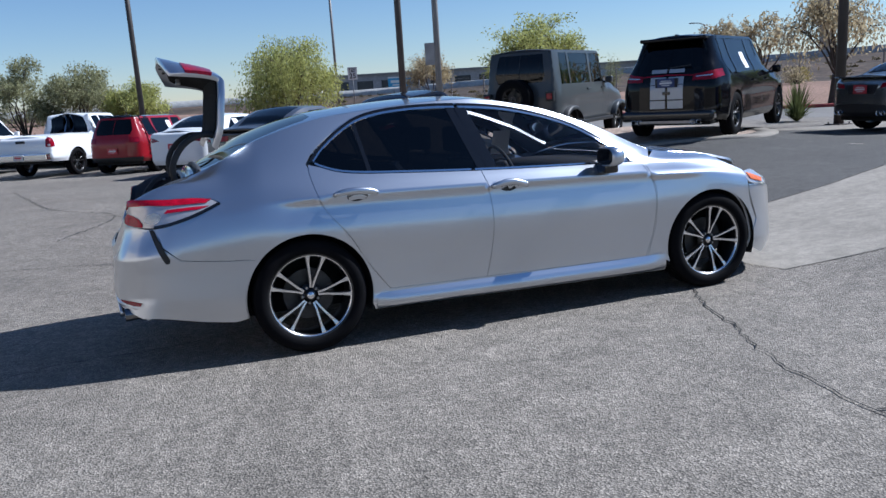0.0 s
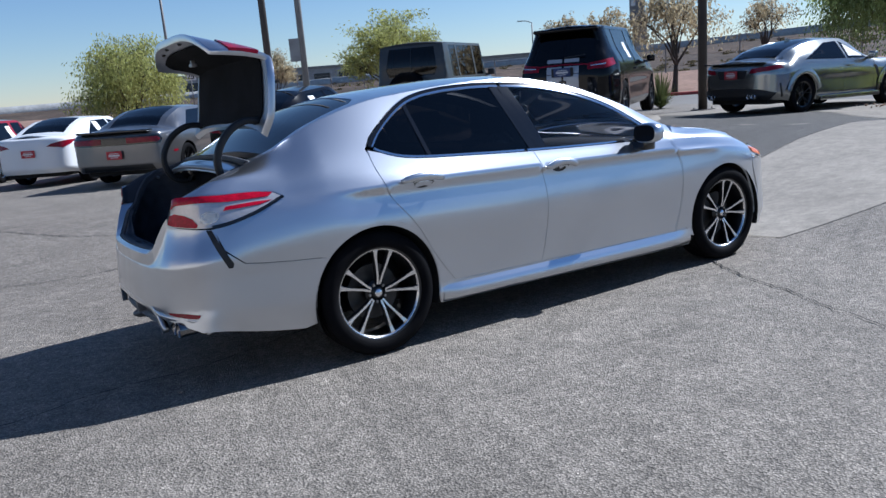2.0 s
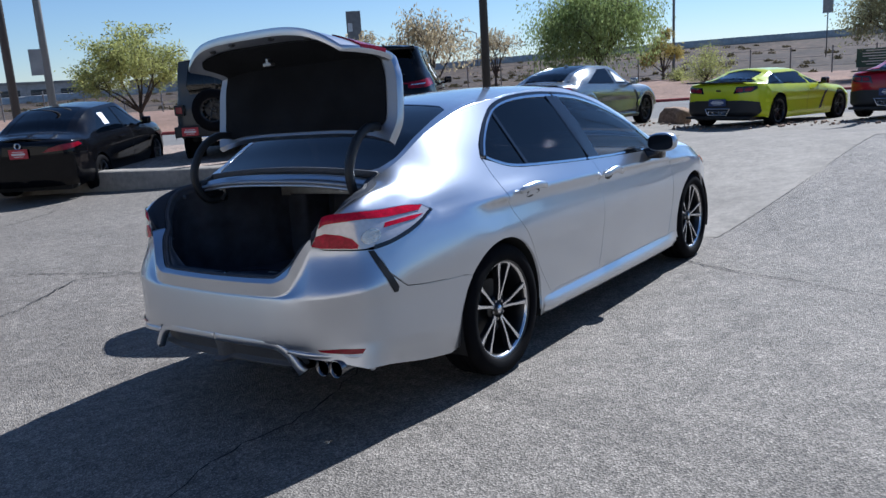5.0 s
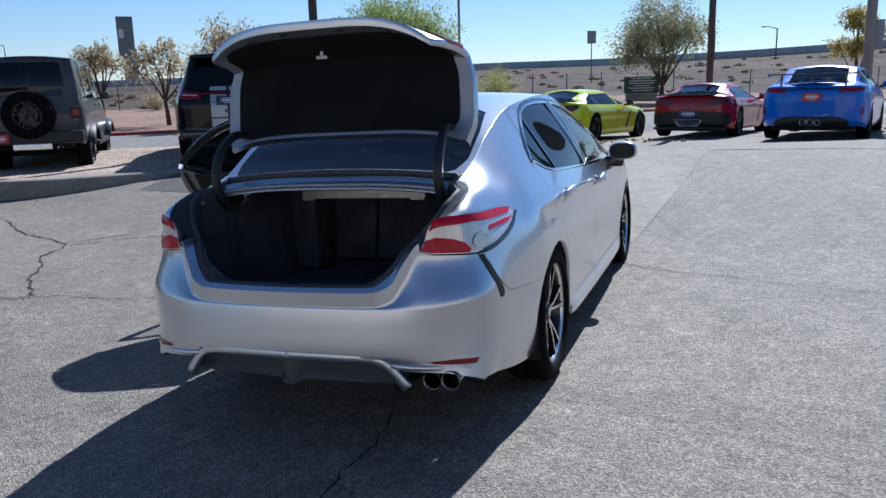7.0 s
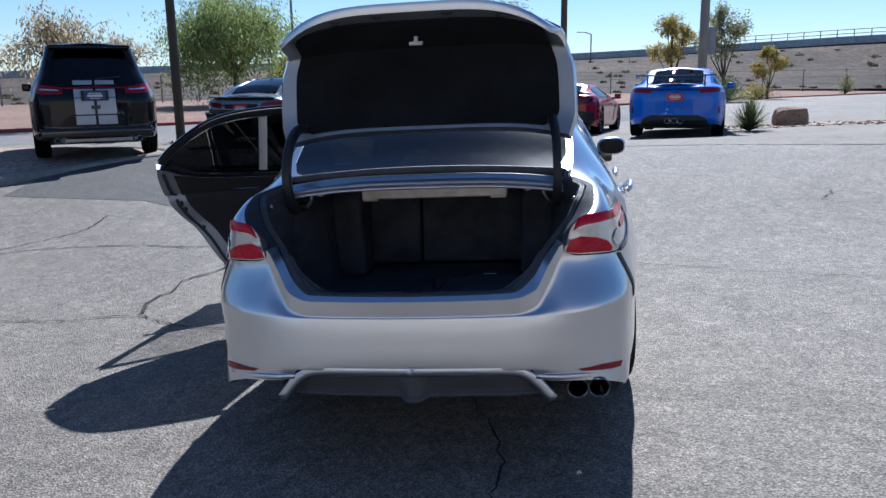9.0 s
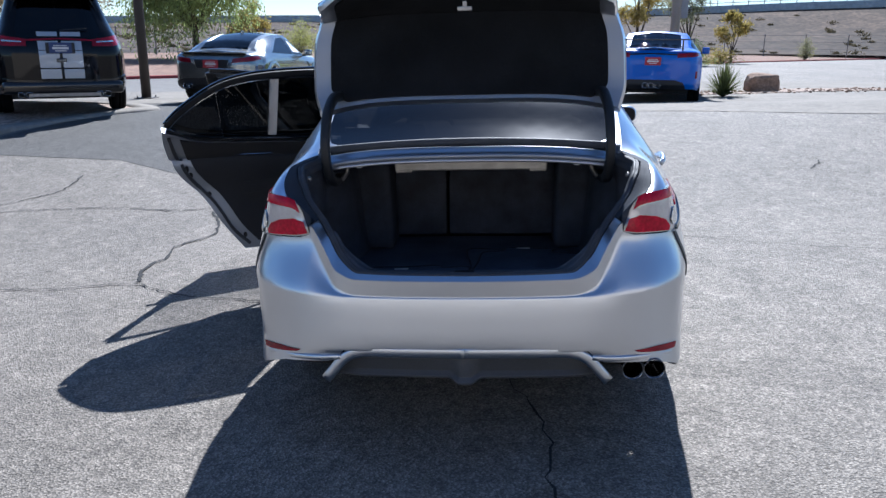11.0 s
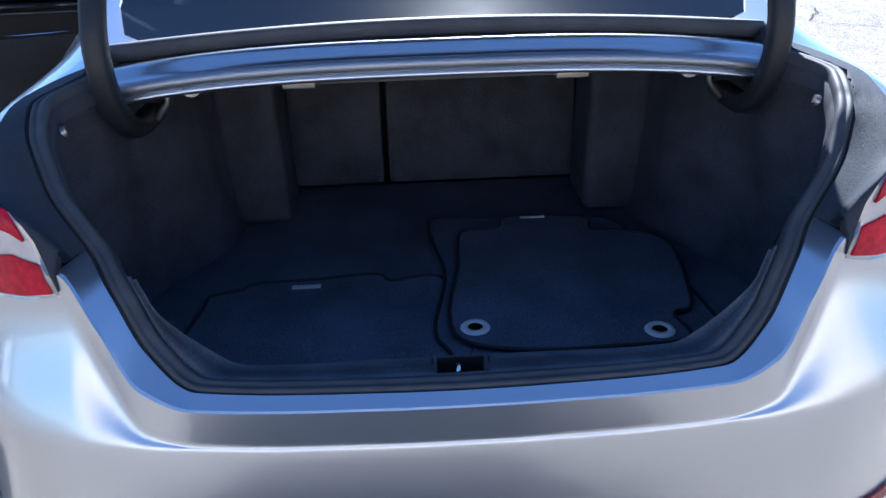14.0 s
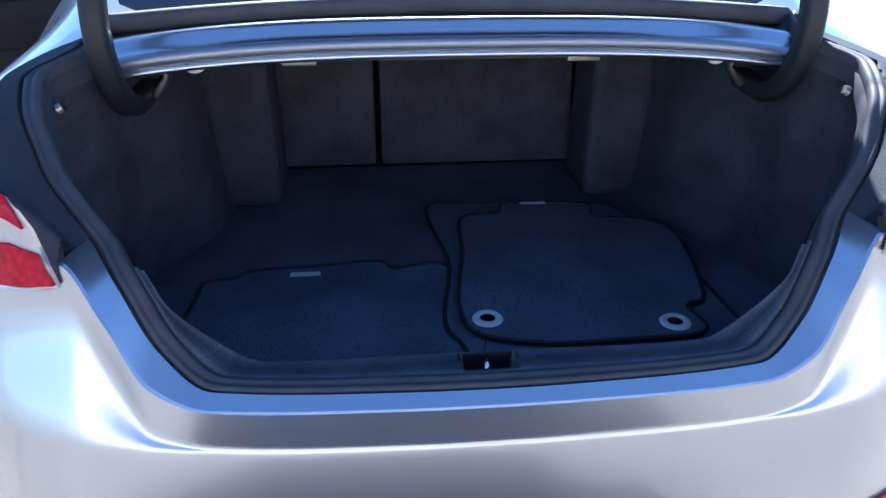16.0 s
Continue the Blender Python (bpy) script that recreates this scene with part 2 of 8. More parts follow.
def edge_distance(poly, pts):
    best = np.full(len(pts), 9e9)
    for a, b in zip(poly, np.roll(poly, -1, 0)):
        d = b - a
        t = np.clip(((pts - a) @ d) / max(d @ d, 1e-12), 0, 1)
        best = np.minimum(best, np.hypot(*(pts - a - t[:, None] * d).T))
    return best


def shrink(poly, gap):
    """A closed outline drawn in by a small gap."""
    area = np.sum(poly[:, 0] * np.roll(poly[:, 1], -1) - np.roll(poly[:, 0], -1) * poly[:, 1])
    d = np.roll(poly, -1, 0) - np.roll(poly, 1, 0)
    nrm = np.stack([-d[:, 1], d[:, 0]], 1) * np.sign(area)
    return poly + gap * nrm / np.maximum(np.linalg.norm(nrm, axis=1, keepdims=True), 1e-9)


from mathutils.geometry import delaunay_2d_cdt


def fill(poly, holes=(), step=0.04):
    """Triangles of a flat outline with holes: points, faces, and the loops of the outlines."""
    loops, pts, edges = [], [], []
    for q in (poly, *holes):
        k = len(pts)
        pts += [tuple(p) for p in q]
        edges += [(k + i, k + (i + 1) % len(q)) for i in range(len(q))]
        loops.append(len(q))
    lo, hi = poly.min(0), poly.max(0)
    gx, gy = np.meshgrid(np.arange(lo[0] + step / 2, hi[0], step), np.arange(lo[1] + step / 2, hi[1], step * 0.87))
    gx = gx + step / 2 * (np.arange(gx.shape[0]) % 2)[:, None]
    g = np.stack([gx.ravel(), gy.ravel()], 1)
    if len(g):
        ok = inside(poly, g) & (edge_distance(poly, g) > step * 0.45)
        for q in holes:
            ok &= ~inside(q, g) & (edge_distance(q, g) > step * 0.45)
        pts += [tuple(p) for p in g[ok]]
    v, _, f, orig, _, _ = delaunay_2d_cdt([Vector(p) for p in pts], edges, [], 0, 1e-7, True)
    V = np.array([tuple(p) for p in v])
    F = np.array([tuple(t) for t in f])
    c = V[F].mean(1)
    ok = inside(poly, c)
    for q in holes:
        ok &= ~inside(q, c)
    F = F[ok]
    e0, e1 = V[F[:, 1]] - V[F[:, 0]], V[F[:, 2]] - V[F[:, 0]]
    flip = e0[:, 0] * e1[:, 1] - e0[:, 1] * e1[:, 0] < 0
    F[flip] = F[flip][:, ::-1]
    return V, F


class Shell:
    """A car's skin. plan: half outline (x, y) from the rear's middle to the nose's middle; lines: rows of (nominal height,
    z keys, inset keys), each key list read along the outline's length s, with s = x at the point `zero` of the plan."""

    def __init__(self, plan, zero, stations, rows, crown=((-9, 0.05), (9, 0.05))):
        self.c = smooth_line(plan, 0.01)
        seg = np.hypot(*np.diff(self.c, axis=0).T)
        s = np.concatenate([[0], np.cumsum(seg)])
        i = int(np.argmin(np.abs(self.c[:, 0] - zero)))
        self.s = s - s[i] + self.c[i, 0]
        d = np.gradient(self.c, axis=0)
        self.n = np.stack([d[:, 1], -d[:, 0]], 1) / np.hypot(*d.T)[:, None]
        self.n[0], self.n[-1] = (1, 0), (-1, 0)
        k = np.ones(25) / 25
        for j in (0, 1):
            pad = np.pad(self.n[:, j], 12, mode="reflect", reflect_type="odd" if j else "even")
            self.n[:, j] = np.convolve(pad, k, "valid")
        self.n /= np.hypot(*self.n.T)[:, None]
        self.n[0], self.n[-1] = (1, 0), (-1, 0)
        self.st = stations
        self.V = np.array([r[0] for r in rows])
        self.z = [r[1] for r in rows]
        self.d = [r[2] for r in rows]
        self.crown = crown

    def s_of(self, x):
        """The length s at which the side has this x."""
        return np.interp(x, self.c[:, 0], self.s)

    def _across(self, rows, h):
        V, Y = self.V, rows
        hh, dl = np.diff(V)[:, None], np.diff(Y, axis=0) / np.diff(V)[:, None]
        m = np.zeros_like(Y)
        w1, w2 = 2 * hh[1:] + hh[:-1], hh[1:] + 2 * hh[:-1]
        same = dl[:-1] * dl[1:] > 0
        a, b = np.where(same, dl[:-1], 1), np.where(same, dl[1:], 1)
        m[1:-1] = np.where(same, (w1 + w2) / (w1 / a + w2 / b), 0)
        m[0], m[-1] = dl[0], dl[-1]
        i = np.clip(np.searchsorted(V, h) - 1, 0, len(V) - 2)
        j = np.arange(len(h))
        H = np.diff(V)[i]
        t = np.clip((h - V[i]) / H, 0, 1)
        return ((1 + 2 * t) * (1 - t) ** 2 * Y[i, j] + t * (1 - t) ** 2 * H * m[i, j]
                + t * t * (3 - 2 * t) * Y[i + 1, j] + t * t * (t - 1) * H * m[i + 1, j])

    def at(self, p):
        """Places on the left skin for rows of (s, h)."""
        p = np.atleast_2d(p)
        s, h = np.clip(p[:, 0], self.s[0], self.s[-1]), np.clip(p[:, 1], self.V[0], self.V[-1])
        Z = self._across(np.array([pchip(self.st, k, s) for k in self.z]), h)
        D = self._across(np.array([pchip(self.st, k, s) for k in self.d]), h)
        x, y = np.interp(s, self.s, self.c[:, 0]), np.interp(s, self.s, self.c[:, 1])
        nx, ny = np.interp(s, self.s, self.n[:, 0]), np.interp(s, self.s, self.n[:, 1])
        return np.stack([x + nx * D, np.maximum(y + ny * D, 0), Z], 1)

    def h_of(self, s, z):
        """The nominal height at which the skin at s reaches z."""
        lo, hi = np.full(len(s), self.V[0]), np.full(len(s), self.V[-1])
        for _ in range(30):
            mid = (lo + hi) / 2
            up = self.at(np.stack([s, mid], 1))[:, 2] < z
            lo, hi = np.where(up, mid, lo), np.where(up, hi, mid)
        return (lo + hi) / 2

    def side(self, pts):
        """(x, z) rows seen from the side turned into (s, h)."""
        pts = np.atleast_2d(pts)
        s = self.s_of(pts[:, 0])
        return np.stack([s, self.h_of(s, pts[:, 1])], 1)

    def rear(self, pts):
        """(s, z) rows turned into (s, h)."""
        pts = np.atleast_2d(pts)
        return np.stack([pts[:, 0], self.h_of(pts[:, 0], pts[:, 1])], 1)

    def normal(self, p):
        e = 0.004
        p = np.atleast_2d(p).copy()
        p[:, 0] = np.clip(p[:, 0], self.s[0] + e, self.s[-1] - e)
        p[:, 1] = np.clip(p[:, 1], self.V[0] + e, self.V[-1] - e)
        a = self.at(p + (e, 0)) - self.at(p - (e, 0))
        b = self.at(p + (0, e)) - self.at(p - (0, e))
        n = np.cross(b, a)
        return n / np.maximum(np.linalg.norm(n, axis=1, keepdims=True), 1e-9)

    def panel(self, name, outline, mat, parent, holes=(), sides=(-1, 1), gap=0.0025, thick=0.014, out=0.0, step=0.045, label="", m=None):
        """A piece of the skin with turned-in edges, on the right (-1), the left (1) or each side."""
        outline = shrink(outline, gap) if gap else outline
        V, F = fill(outline, [shrink(q, -gap) if gap else q for q in holes], step)
        n = self.normal(V)
        P = self.at(V) + n * out
        made = []
        for sgn in sides:
            made.append(part(name, skin(name, P, n, F, mat, sgn, thick), None, parent, label, m=m))
        return made

    def top(self, p):
        """Places on the top skin for rows of (s, w), w from -1 (right edge) to 1 (left edge)."""
        e = self.at(np.stack([p[:, 0], np.full(len(p), self.V[-1])], 1))
        c = pchip([k[0] for k in self.crown], [k[1] for k in self.crown], p[:, 0])
        w = p[:, 1]
        return np.stack([e[:, 0], w * e[:, 1], e[:, 2] + c * (1 - w * w) * np.minimum(1, e[:, 1] / 0.4)], 1)

    def cover(self, name, outline, mat, parent, holes=(), gap=0.003, thick=0.014, out=0.0, step=0.06, label="", stretch=0.6, m=None):
        """A piece of the top skin; the outline is in (s, w)."""
        k = np.array([1, stretch])
        o = outline * k
        o = shrink(o, gap) if gap else o
        V, F = fill(o, [(shrink(q * k, -gap) if gap else q * k) for q in holes], step)
        V = V / k
        e = 0.004
        a, b = self.top(V + (e, 0)) - self.top(V - (e, 0)), self.top(V + (0, e)) - self.top(V - (0, e))
        n = np.cross(a, b)
        n /= np.maximum(np.linalg.norm(n, axis=1, keepdims=True), 1e-9)
        n[n[:, 2] < 0] *= -1
        return part(name, skin(name, self.top(V) + n * out, n, F, mat, 1, thick, keep=True), None, parent, label, m=m)


def skin(name, P, n, F, mat, sgn, thick, keep=False):
    """A mesh from surface points, normals and faces, its rim turned in by thick."""
    k = np.array([1, sgn, 1])
    P, n = P * k, n * k
    F = F if (sgn > 0) == keep else F[:, ::-1]
    f = [tuple(t) for t in F]
    if thick:
        count = {}
        for t in f:
            for a, b in zip(t, t[1:] + t[:1]):
                count[(a, b)] = count.get((a, b), 0) + 1
        rim = [e for e in count if (e[1], e[0]) not in count]
        ids = {}
        extra, en = [], []
        for a, b in rim:
            for q in (a, b):
                if q not in ids:
                    ids[q] = len(P) + len(extra)
                    extra += [P[q] - n[q] * 0.002, P[q] - n[q] * thick]
                    en += [n[q], n[q]]
        side = [(b, a, ids[a], ids[b]) for a, b in rim] + [(ids[b], ids[a], ids[a] + 1, ids[b] + 1) for a, b in rim]
        P, n = np.concatenate([P, extra]), np.concatenate([n, en])
        return mesh_of(name, P, f + side, mat, normals=n)
    return mesh_of(name, P, f, mat, normals=n)


# ---- the silver sedan ----
CAR = LEAN.copy()
sedan = thing("sedan", "silver sedan, boot lid raised and two doors open", "car", m=CAR)
PLAN = [(-1.075, 0), (-1.0745, 0.12), (-1.064, 0.35), (-1.028, 0.58), (-0.95, 0.73), (-0.83, 0.818), (-0.55, 0.875), (-0.2, 0.905), (0.3, 0.915),
        (1.1, 0.918), (2.0, 0.915), (2.825, 0.905), (3.15, 0.87), (3.4, 0.79), (3.58, 0.62), (3.70, 0.35), (3.75, 0)]
STATIONS = [-1.745, -1.36, -1.28, -1.22, -1.15, -1.05, -0.9, -0.75, -0.63, -0.45, -0.2, 0.3, 1.1, 1.55, 2.0, 2.5, 2.83, 3.2, 3.67, 4.36]
ROWS = [
    (0.20, [0.315, 0.315, 0.313, 0.312, 0.311, 0.316, 0.316, 0.289, 0.266, 0.24, 0.215, 0.195, 0.18, 0.175, 0.17, 0.17, 0.17, 0.17, 0.17, 0.17],
     [0.030, 0.022, 0.016, 0.008, -0.006, -0.022, -0.010, 0.031, 0.033, 0.039, 0.05, 0.045, 0.04, 0.04, 0.04, 0.05, 0.05, 0.04, 0.03, 0.04]),
    (0.26, [0.37, 0.37, 0.37, 0.37, 0.37, 0.376, 0.378, 0.357, 0.341, 0.319, 0.29, 0.255, 0.24, 0.235, 0.23, 0.225, 0.235, 0.235, 0.235, 0.235],
     [0.010, 0.007, 0.005, 0.002, -0.003, -0.010, -0.004, 0.014, 0.018, 0.02, 0.02, 0.018, 0.018, 0.018, 0.018, 0.02, 0.02, 0.015, 0.012, 0.015]),
    (0.33, [0.425, 0.425, 0.427, 0.428, 0.429, 0.434, 0.433, 0.416, 0.406, 0.389, 0.36, 0.31, 0.3, 0.295, 0.285, 0.28, 0.3, 0.3, 0.3, 0.3],
     [-0.007, -0.007, -0.006, -0.005, -0.004, -0.003, 0.002, 0.007, 0.01, 0.011, 0.008, 0.024, 0.030, 0.030, 0.030, 0.022, 0.008, 0.0, 0.0, 0.0]),
    (0.50, [0.53, 0.531, 0.534, 0.536, 0.539, 0.544, 0.55, 0.55, 0.55, 0.544, 0.53, 0.5, 0.48, 0.475, 0.47, 0.47, 0.5, 0.5, 0.5, 0.48],
     [0.001, 0.001, 0.001, 0.001, 0.001, 0.001, 0.003, 0.006, 0.009, 0.008, 0.002, 0.016, 0.018, 0.018, 0.018, 0.012, 0.003, 0.005, 0.01, 0.01]),
    (0.68, [0.612, 0.613, 0.614, 0.616, 0.619, 0.625, 0.64, 0.655, 0.67, 0.69, 0.71, 0.69, 0.66, 0.655, 0.65, 0.65, 0.66, 0.66, 0.64, 0.62],
     [0.012, 0.012, 0.011, 0.009, 0.005, 0.001, 0.000, 0.002, 0.003, 0.001, -0.006, 0.000, 0.004, 0.004, 0.004, 0.002, -0.004, 0.0, 0.02, 0.03]),
    (0.83, [0.623, 0.629, 0.646, 0.732, 0.820, 0.806, 0.81, 0.825, 0.835, 0.85, 0.862, 0.862, 0.846, 0.838, 0.828, 0.812, 0.795, 0.75, 0.71, 0.67],
     [0.015, 0.016, 0.024, 0.052, 0.076, 0.069, 0.055, 0.043, 0.037, 0.034, 0.026, 0.027, 0.027, 0.027, 0.026, 0.018, 0.008, 0.02, 0.05, 0.06]),
    (0.87, [0.677, 0.681, 0.706, 0.790, 0.860, 0.85, 0.86, 0.865, 0.875, 0.885, 0.892, 0.885, 0.867, 0.858, 0.847, 0.831, 0.815, 0.77, 0.72, 0.68],
     [0.014, 0.015, 0.026, 0.052, 0.077, 0.073, 0.060, 0.053, 0.050, 0.050, 0.034, 0.002, 0.001, 0.001, 0.002, 0.005, 0.014, 0.035, 0.07, 0.08]),
    (0.89, [0.668, 0.673, 0.703, 0.789, 0.865, 0.869, 0.879, 0.882, 0.89, 0.899, 0.910, 0.902, 0.883, 0.874, 0.862, 0.845, 0.828, 0.781, 0.725, 0.684],
     [0.036, 0.036, 0.048, 0.066, 0.082, 0.075, 0.063, 0.058, 0.058, 0.060, 0.044, 0.011, 0.009, 0.009, 0.010, 0.014, 0.022, 0.045, 0.081, 0.087]),
    (0.98, [0.670, 0.675, 0.706, 0.792, 0.886, 0.957, 0.963, 0.958, 0.958, 0.966, 0.984, 0.985, 0.965, 0.955, 0.94, 0.92, 0.89, 0.83, 0.75, 0.7],
     [0.045, 0.045, 0.06, 0.080, 0.092, 0.080, 0.078, 0.085, 0.094, 0.098, 0.086, 0.07, 0.055, 0.055, 0.052, 0.05, 0.06, 0.09, 0.13, 0.12]),
    (1.18, [0.671, 0.679, 0.722, 0.802, 0.866, 0.943, 1.0, 1.03, 1.04, 1.05, 1.12, 1.18, 1.19, 1.16, 1.08, 0.955, 0.93, 0.865, 0.78, 0.72],
     [0.055, 0.057, 0.073, 0.09, 0.115, 0.118, 0.135, 0.145, 0.16, 0.175, 0.185, 0.195, 0.165, 0.15, 0.13, 0.13, 0.14, 0.17, 0.2, 0.18]),
    (1.38, [0.692, 0.698, 0.745, 0.818, 0.866, 0.930, 0.995, 1.035, 1.064, 1.128, 1.243, 1.36, 1.41, 1.345, 1.2, 0.985, 0.945, 0.885, 0.8, 0.74],
     [0.034, 0.038, 0.066, 0.100, 0.143, 0.160, 0.182, 0.184, 0.262, 0.265, 0.28, 0.31, 0.305, 0.29, 0.255, 0.2, 0.2, 0.22, 0.26, 0.26]),
]
body = Shell(PLAN, 0.0, STATIONS, ROWS, crown=((-1.8, 0.02), (-0.5, 0.03), (0.1, 0.045), (1.2, 0.04), (2.2, 0.06), (2.6, 0.05), (3.6, 0.02)))
TOP, LOW = body.V[-1], body.V[0]


def arch(cx, cz, r, a0, a1, k=26):
    return [(cx + r * math.cos(a), cz + r * math.sin(a)) for a in np.radians(np.linspace(a0, a1, k))]


def chain(*lists):
    return np.array([p for q in lists for p in q], float)


def straight(pts, step=0.025):
    """A broken line resampled about every step."""
    out = []
    for a, b in zip(pts, pts[1:]):
        k = max(1, int(round(math.dist(a, b) / step)))
        out += [(a[0] + (b[0] - a[0]) * q / k, a[1] + (b[1] - a[1]) * q / k) for q in range(k)]
    return out + [tuple(pts[-1])]


def curve(pts, step=0.025):
    return [tuple(p) for p in smooth_line(pts, step)]


# seams seen from the side, in x and z
BELT = [(0.30, 1.018), (0.70, 0.99), (1.13, 0.968), (1.60, 0.95), (2.12, 0.935)]
SEAM_B = curve([(1.115, 0.968), (1.155, 0.80), (1.16, 0.62), (1.14, 0.45), (1.105, 0.305)])
REAR_DOOR_EDGE = curve([(0.065, 1.085), (0.068, 1.0), (0.115, 0.84), (0.25, 0.66), (0.36, 0.475), (0.475, 0.315)])
FRONT_DOOR_EDGE = curve([(2.285, 0.285), (2.345, 0.49), (2.355, 0.75), (2.27, 0.925)])
WINDOW_TOP = curve([(0.10, 1.10), (0.17, 1.17), (0.30, 1.262), (0.44, 1.328), (0.66, 1.362), (1.0, 1.365), (1.42, 1.322), (1.83, 1.195), (2.13, 0.995), (2.17, 0.94)])
WINDOW_LOW = curve([(2.17, 0.94), (1.60, 0.957), (1.13, 0.975), (0.70, 0.997), (0.30, 1.026), (0.13, 1.075), (0.10, 1.10)])
rear_door_low = body.side(chain(REAR_DOOR_EDGE, straight([(0.475, 0.315), (1.105, 0.305)])[1:], SEAM_B[::-1][1:],
                                curve([(1.115, 0.968), (0.70, 0.99), (0.30, 1.018), (0.13, 1.066), (0.065, 1.085)])[1:-1]))
front_door_low = body.side(chain(SEAM_B, straight([(1.105, 0.305), (2.285, 0.285)])[1:], FRONT_DOOR_EDGE[1:],
                                 curve([(2.27, 0.925), (2.12, 0.935), (1.60, 0.95), (1.115, 0.968)])[1:-1]))
dlo = body.side(chain(WINDOW_TOP, WINDOW_LOW[1:-1]))
frame_out = shrink(dlo, -0.022)

# ---- body sides ----
ARCH_R, ARCH_B, ARCH_F = arch(0.0, 0.33, 0.368, 138, -14), arch(0.0, 0.33, 0.368, 192, 138, 10), arch(2.825, 0.33, 0.364, 196, -14)
sill_r = [(p[0], p[1]) for p in straight([(0.375, 0.20), (2.455, 0.17)], 0.05)]
lamp_low = curve([(-0.87, 0.806), (-0.74, 0.82), (-0.60, 0.858), (-0.455, 0.915)])


def opening_of():
    """The outer outline of door, door and window together, a little wider."""
    return body.side(chain(
        [(0.055, 1.09)], curve([(0.10, 1.15), (0.17, 1.205), (0.30, 1.29), (0.44, 1.352), (0.66, 1.385), (1.0, 1.388), (1.42, 1.345), (1.83, 1.222), (2.10, 1.05), (2.20, 0.94)]),
        curve([(2.27, 0.925), (2.355, 0.75), (2.345, 0.49), (2.285, 0.285)])[1:], straight([(2.285, 0.285), (1.105, 0.305), (0.475, 0.315)], 0.04)[1:],
        REAR_DOOR_EDGE[::-1][1:-1]))


opening = opening_of()
quarter_low = curve([(-0.455, 0.595), (-0.69, 0.625), (-0.775, 0.70), (-0.80, 0.805)])
shoulder = [(-1.03, 1.03), (-0.95, 1.12), (-0.83, 1.20), (-0.70, 1.25), (-0.64, 1.30), (-0.62, TOP)] + [(s, TOP) for s in np.arange(-0.58, 2.44, 0.04)]
side_outline = np.concatenate([
    body.side(chain(ARCH_R, sill_r, straight([(2.455, 0.175), (2.44, 0.25), (2.40, 0.30), (2.30, 0.285), (2.36, 0.49), (2.37, 0.75), (2.29, 0.93), (2.36, 0.955)], 0.04))),
    np.array([(2.44, TOP)] + shoulder[::-1]),
    np.array([(-1.08, 0.985), (-1.0, 0.984), (-0.90, 0.982), (-0.75, 0.979), (-0.60, 0.972), (-0.50, 0.95)]), body.side(np.array([(-0.447, 0.915)])),
    body.side(np.array(lamp_low[::-1][1:-2])),
    body.side(np.array([(-0.815, 0.80), (-0.775, 0.70), (-0.69, 0.625), (-0.60, 0.612), (-0.45, 0.597), (-0.33, 0.590)])),
])
body.panel("side_panel", side_outline, SILVER, sedan, holes=[opening], gap=0.002)

fender = np.concatenate([
    body.side(chain(ARCH_F, [(3.20, 0.32), (3.26, 0.44)], curve([(3.26, 0.44), (3.18, 0.62), (3.17, 0.77)])[1:])),
    body.side(np.array([(3.17, 0.80), (3.0, 0.87)])), np.array([(s, TOP - 0.02) for s in np.arange(2.95, 2.44, -0.04)]),
    body.side(np.array(straight([(2.36, 0.955), (2.29, 0.93), (2.37, 0.75), (2.36, 0.49), (2.30, 0.285), (2.40, 0.30), (2.44, 0.25)], 0.04)))])
body.panel("front_fender", fender, SILVER, sedan)
front_bumper = np.concatenate([
    body.side(np.array([(3.19, 0.25), (3.21, 0.32), (3.27, 0.44), (3.19, 0.62), (3.18, 0.70)])),
    body.rear(np.array([(3.4, 0.68), (3.67, 0.66), (4.30, 0.64)])), np.array([(4.33, 0.68), (4.33, 0.5), (4.33, 0.33), (4.33, LOW), (3.9, LOW), (3.4, LOW)])])
body.panel("front_bumper", front_bumper, SILVER, sedan)
headlamp = np.concatenate([body.side(np.array([(3.14, 0.79), (3.19, 0.71), (3.38, 0.675)])), body.rear(np.array([(3.67, 0.665), (3.75, 0.70), (3.60, 0.745), (3.40, 0.79)]))])
for lamp in body.panel("headlamp", headlamp, CLEAR_LENS, sedan, label="clear headlamp with an amber side reflector"):
    body.panel("amber_reflector", body.side(np.array(straight([(3.19, 0.775), (3.21, 0.73), (3.34, 0.70), (3.36, 0.725), (3.19, 0.775)], 0.03)[:-1])), AMBER, lamp, sides=(1 if lamp.data.vertices[0].co.y > 0 else -1,), gap=0, thick=0.004, out=0.005)

# ---- doors ----
HINGE = Vector((1.12, 0.86, 0.6))
OPEN = Matrix.Translation(HINGE) @ Matrix.Rotation(radians(-66), 4, "Z") @ Matrix.Translation(-HINGE)
I3 = Matrix.Identity(4)


def strip(name, line, mat, parent, width, sgn, out=0.003, thick=0.008):
    """A narrow band along a line of (s, h) on the skin."""
    line = np.array(line)
    d = np.gradient(line, axis=0)
    n = np.stack([-d[:, 1], d[:, 0]], 1) / np.maximum(np.hypot(*d.T)[:, None], 1e-9)
    poly = np.concatenate([line + n * width / 2, (line - n * width / 2)[::-1]])
    return body.panel(name, poly, mat, parent, sides=(sgn,), gap=0, thick=thick, out=out)[0]


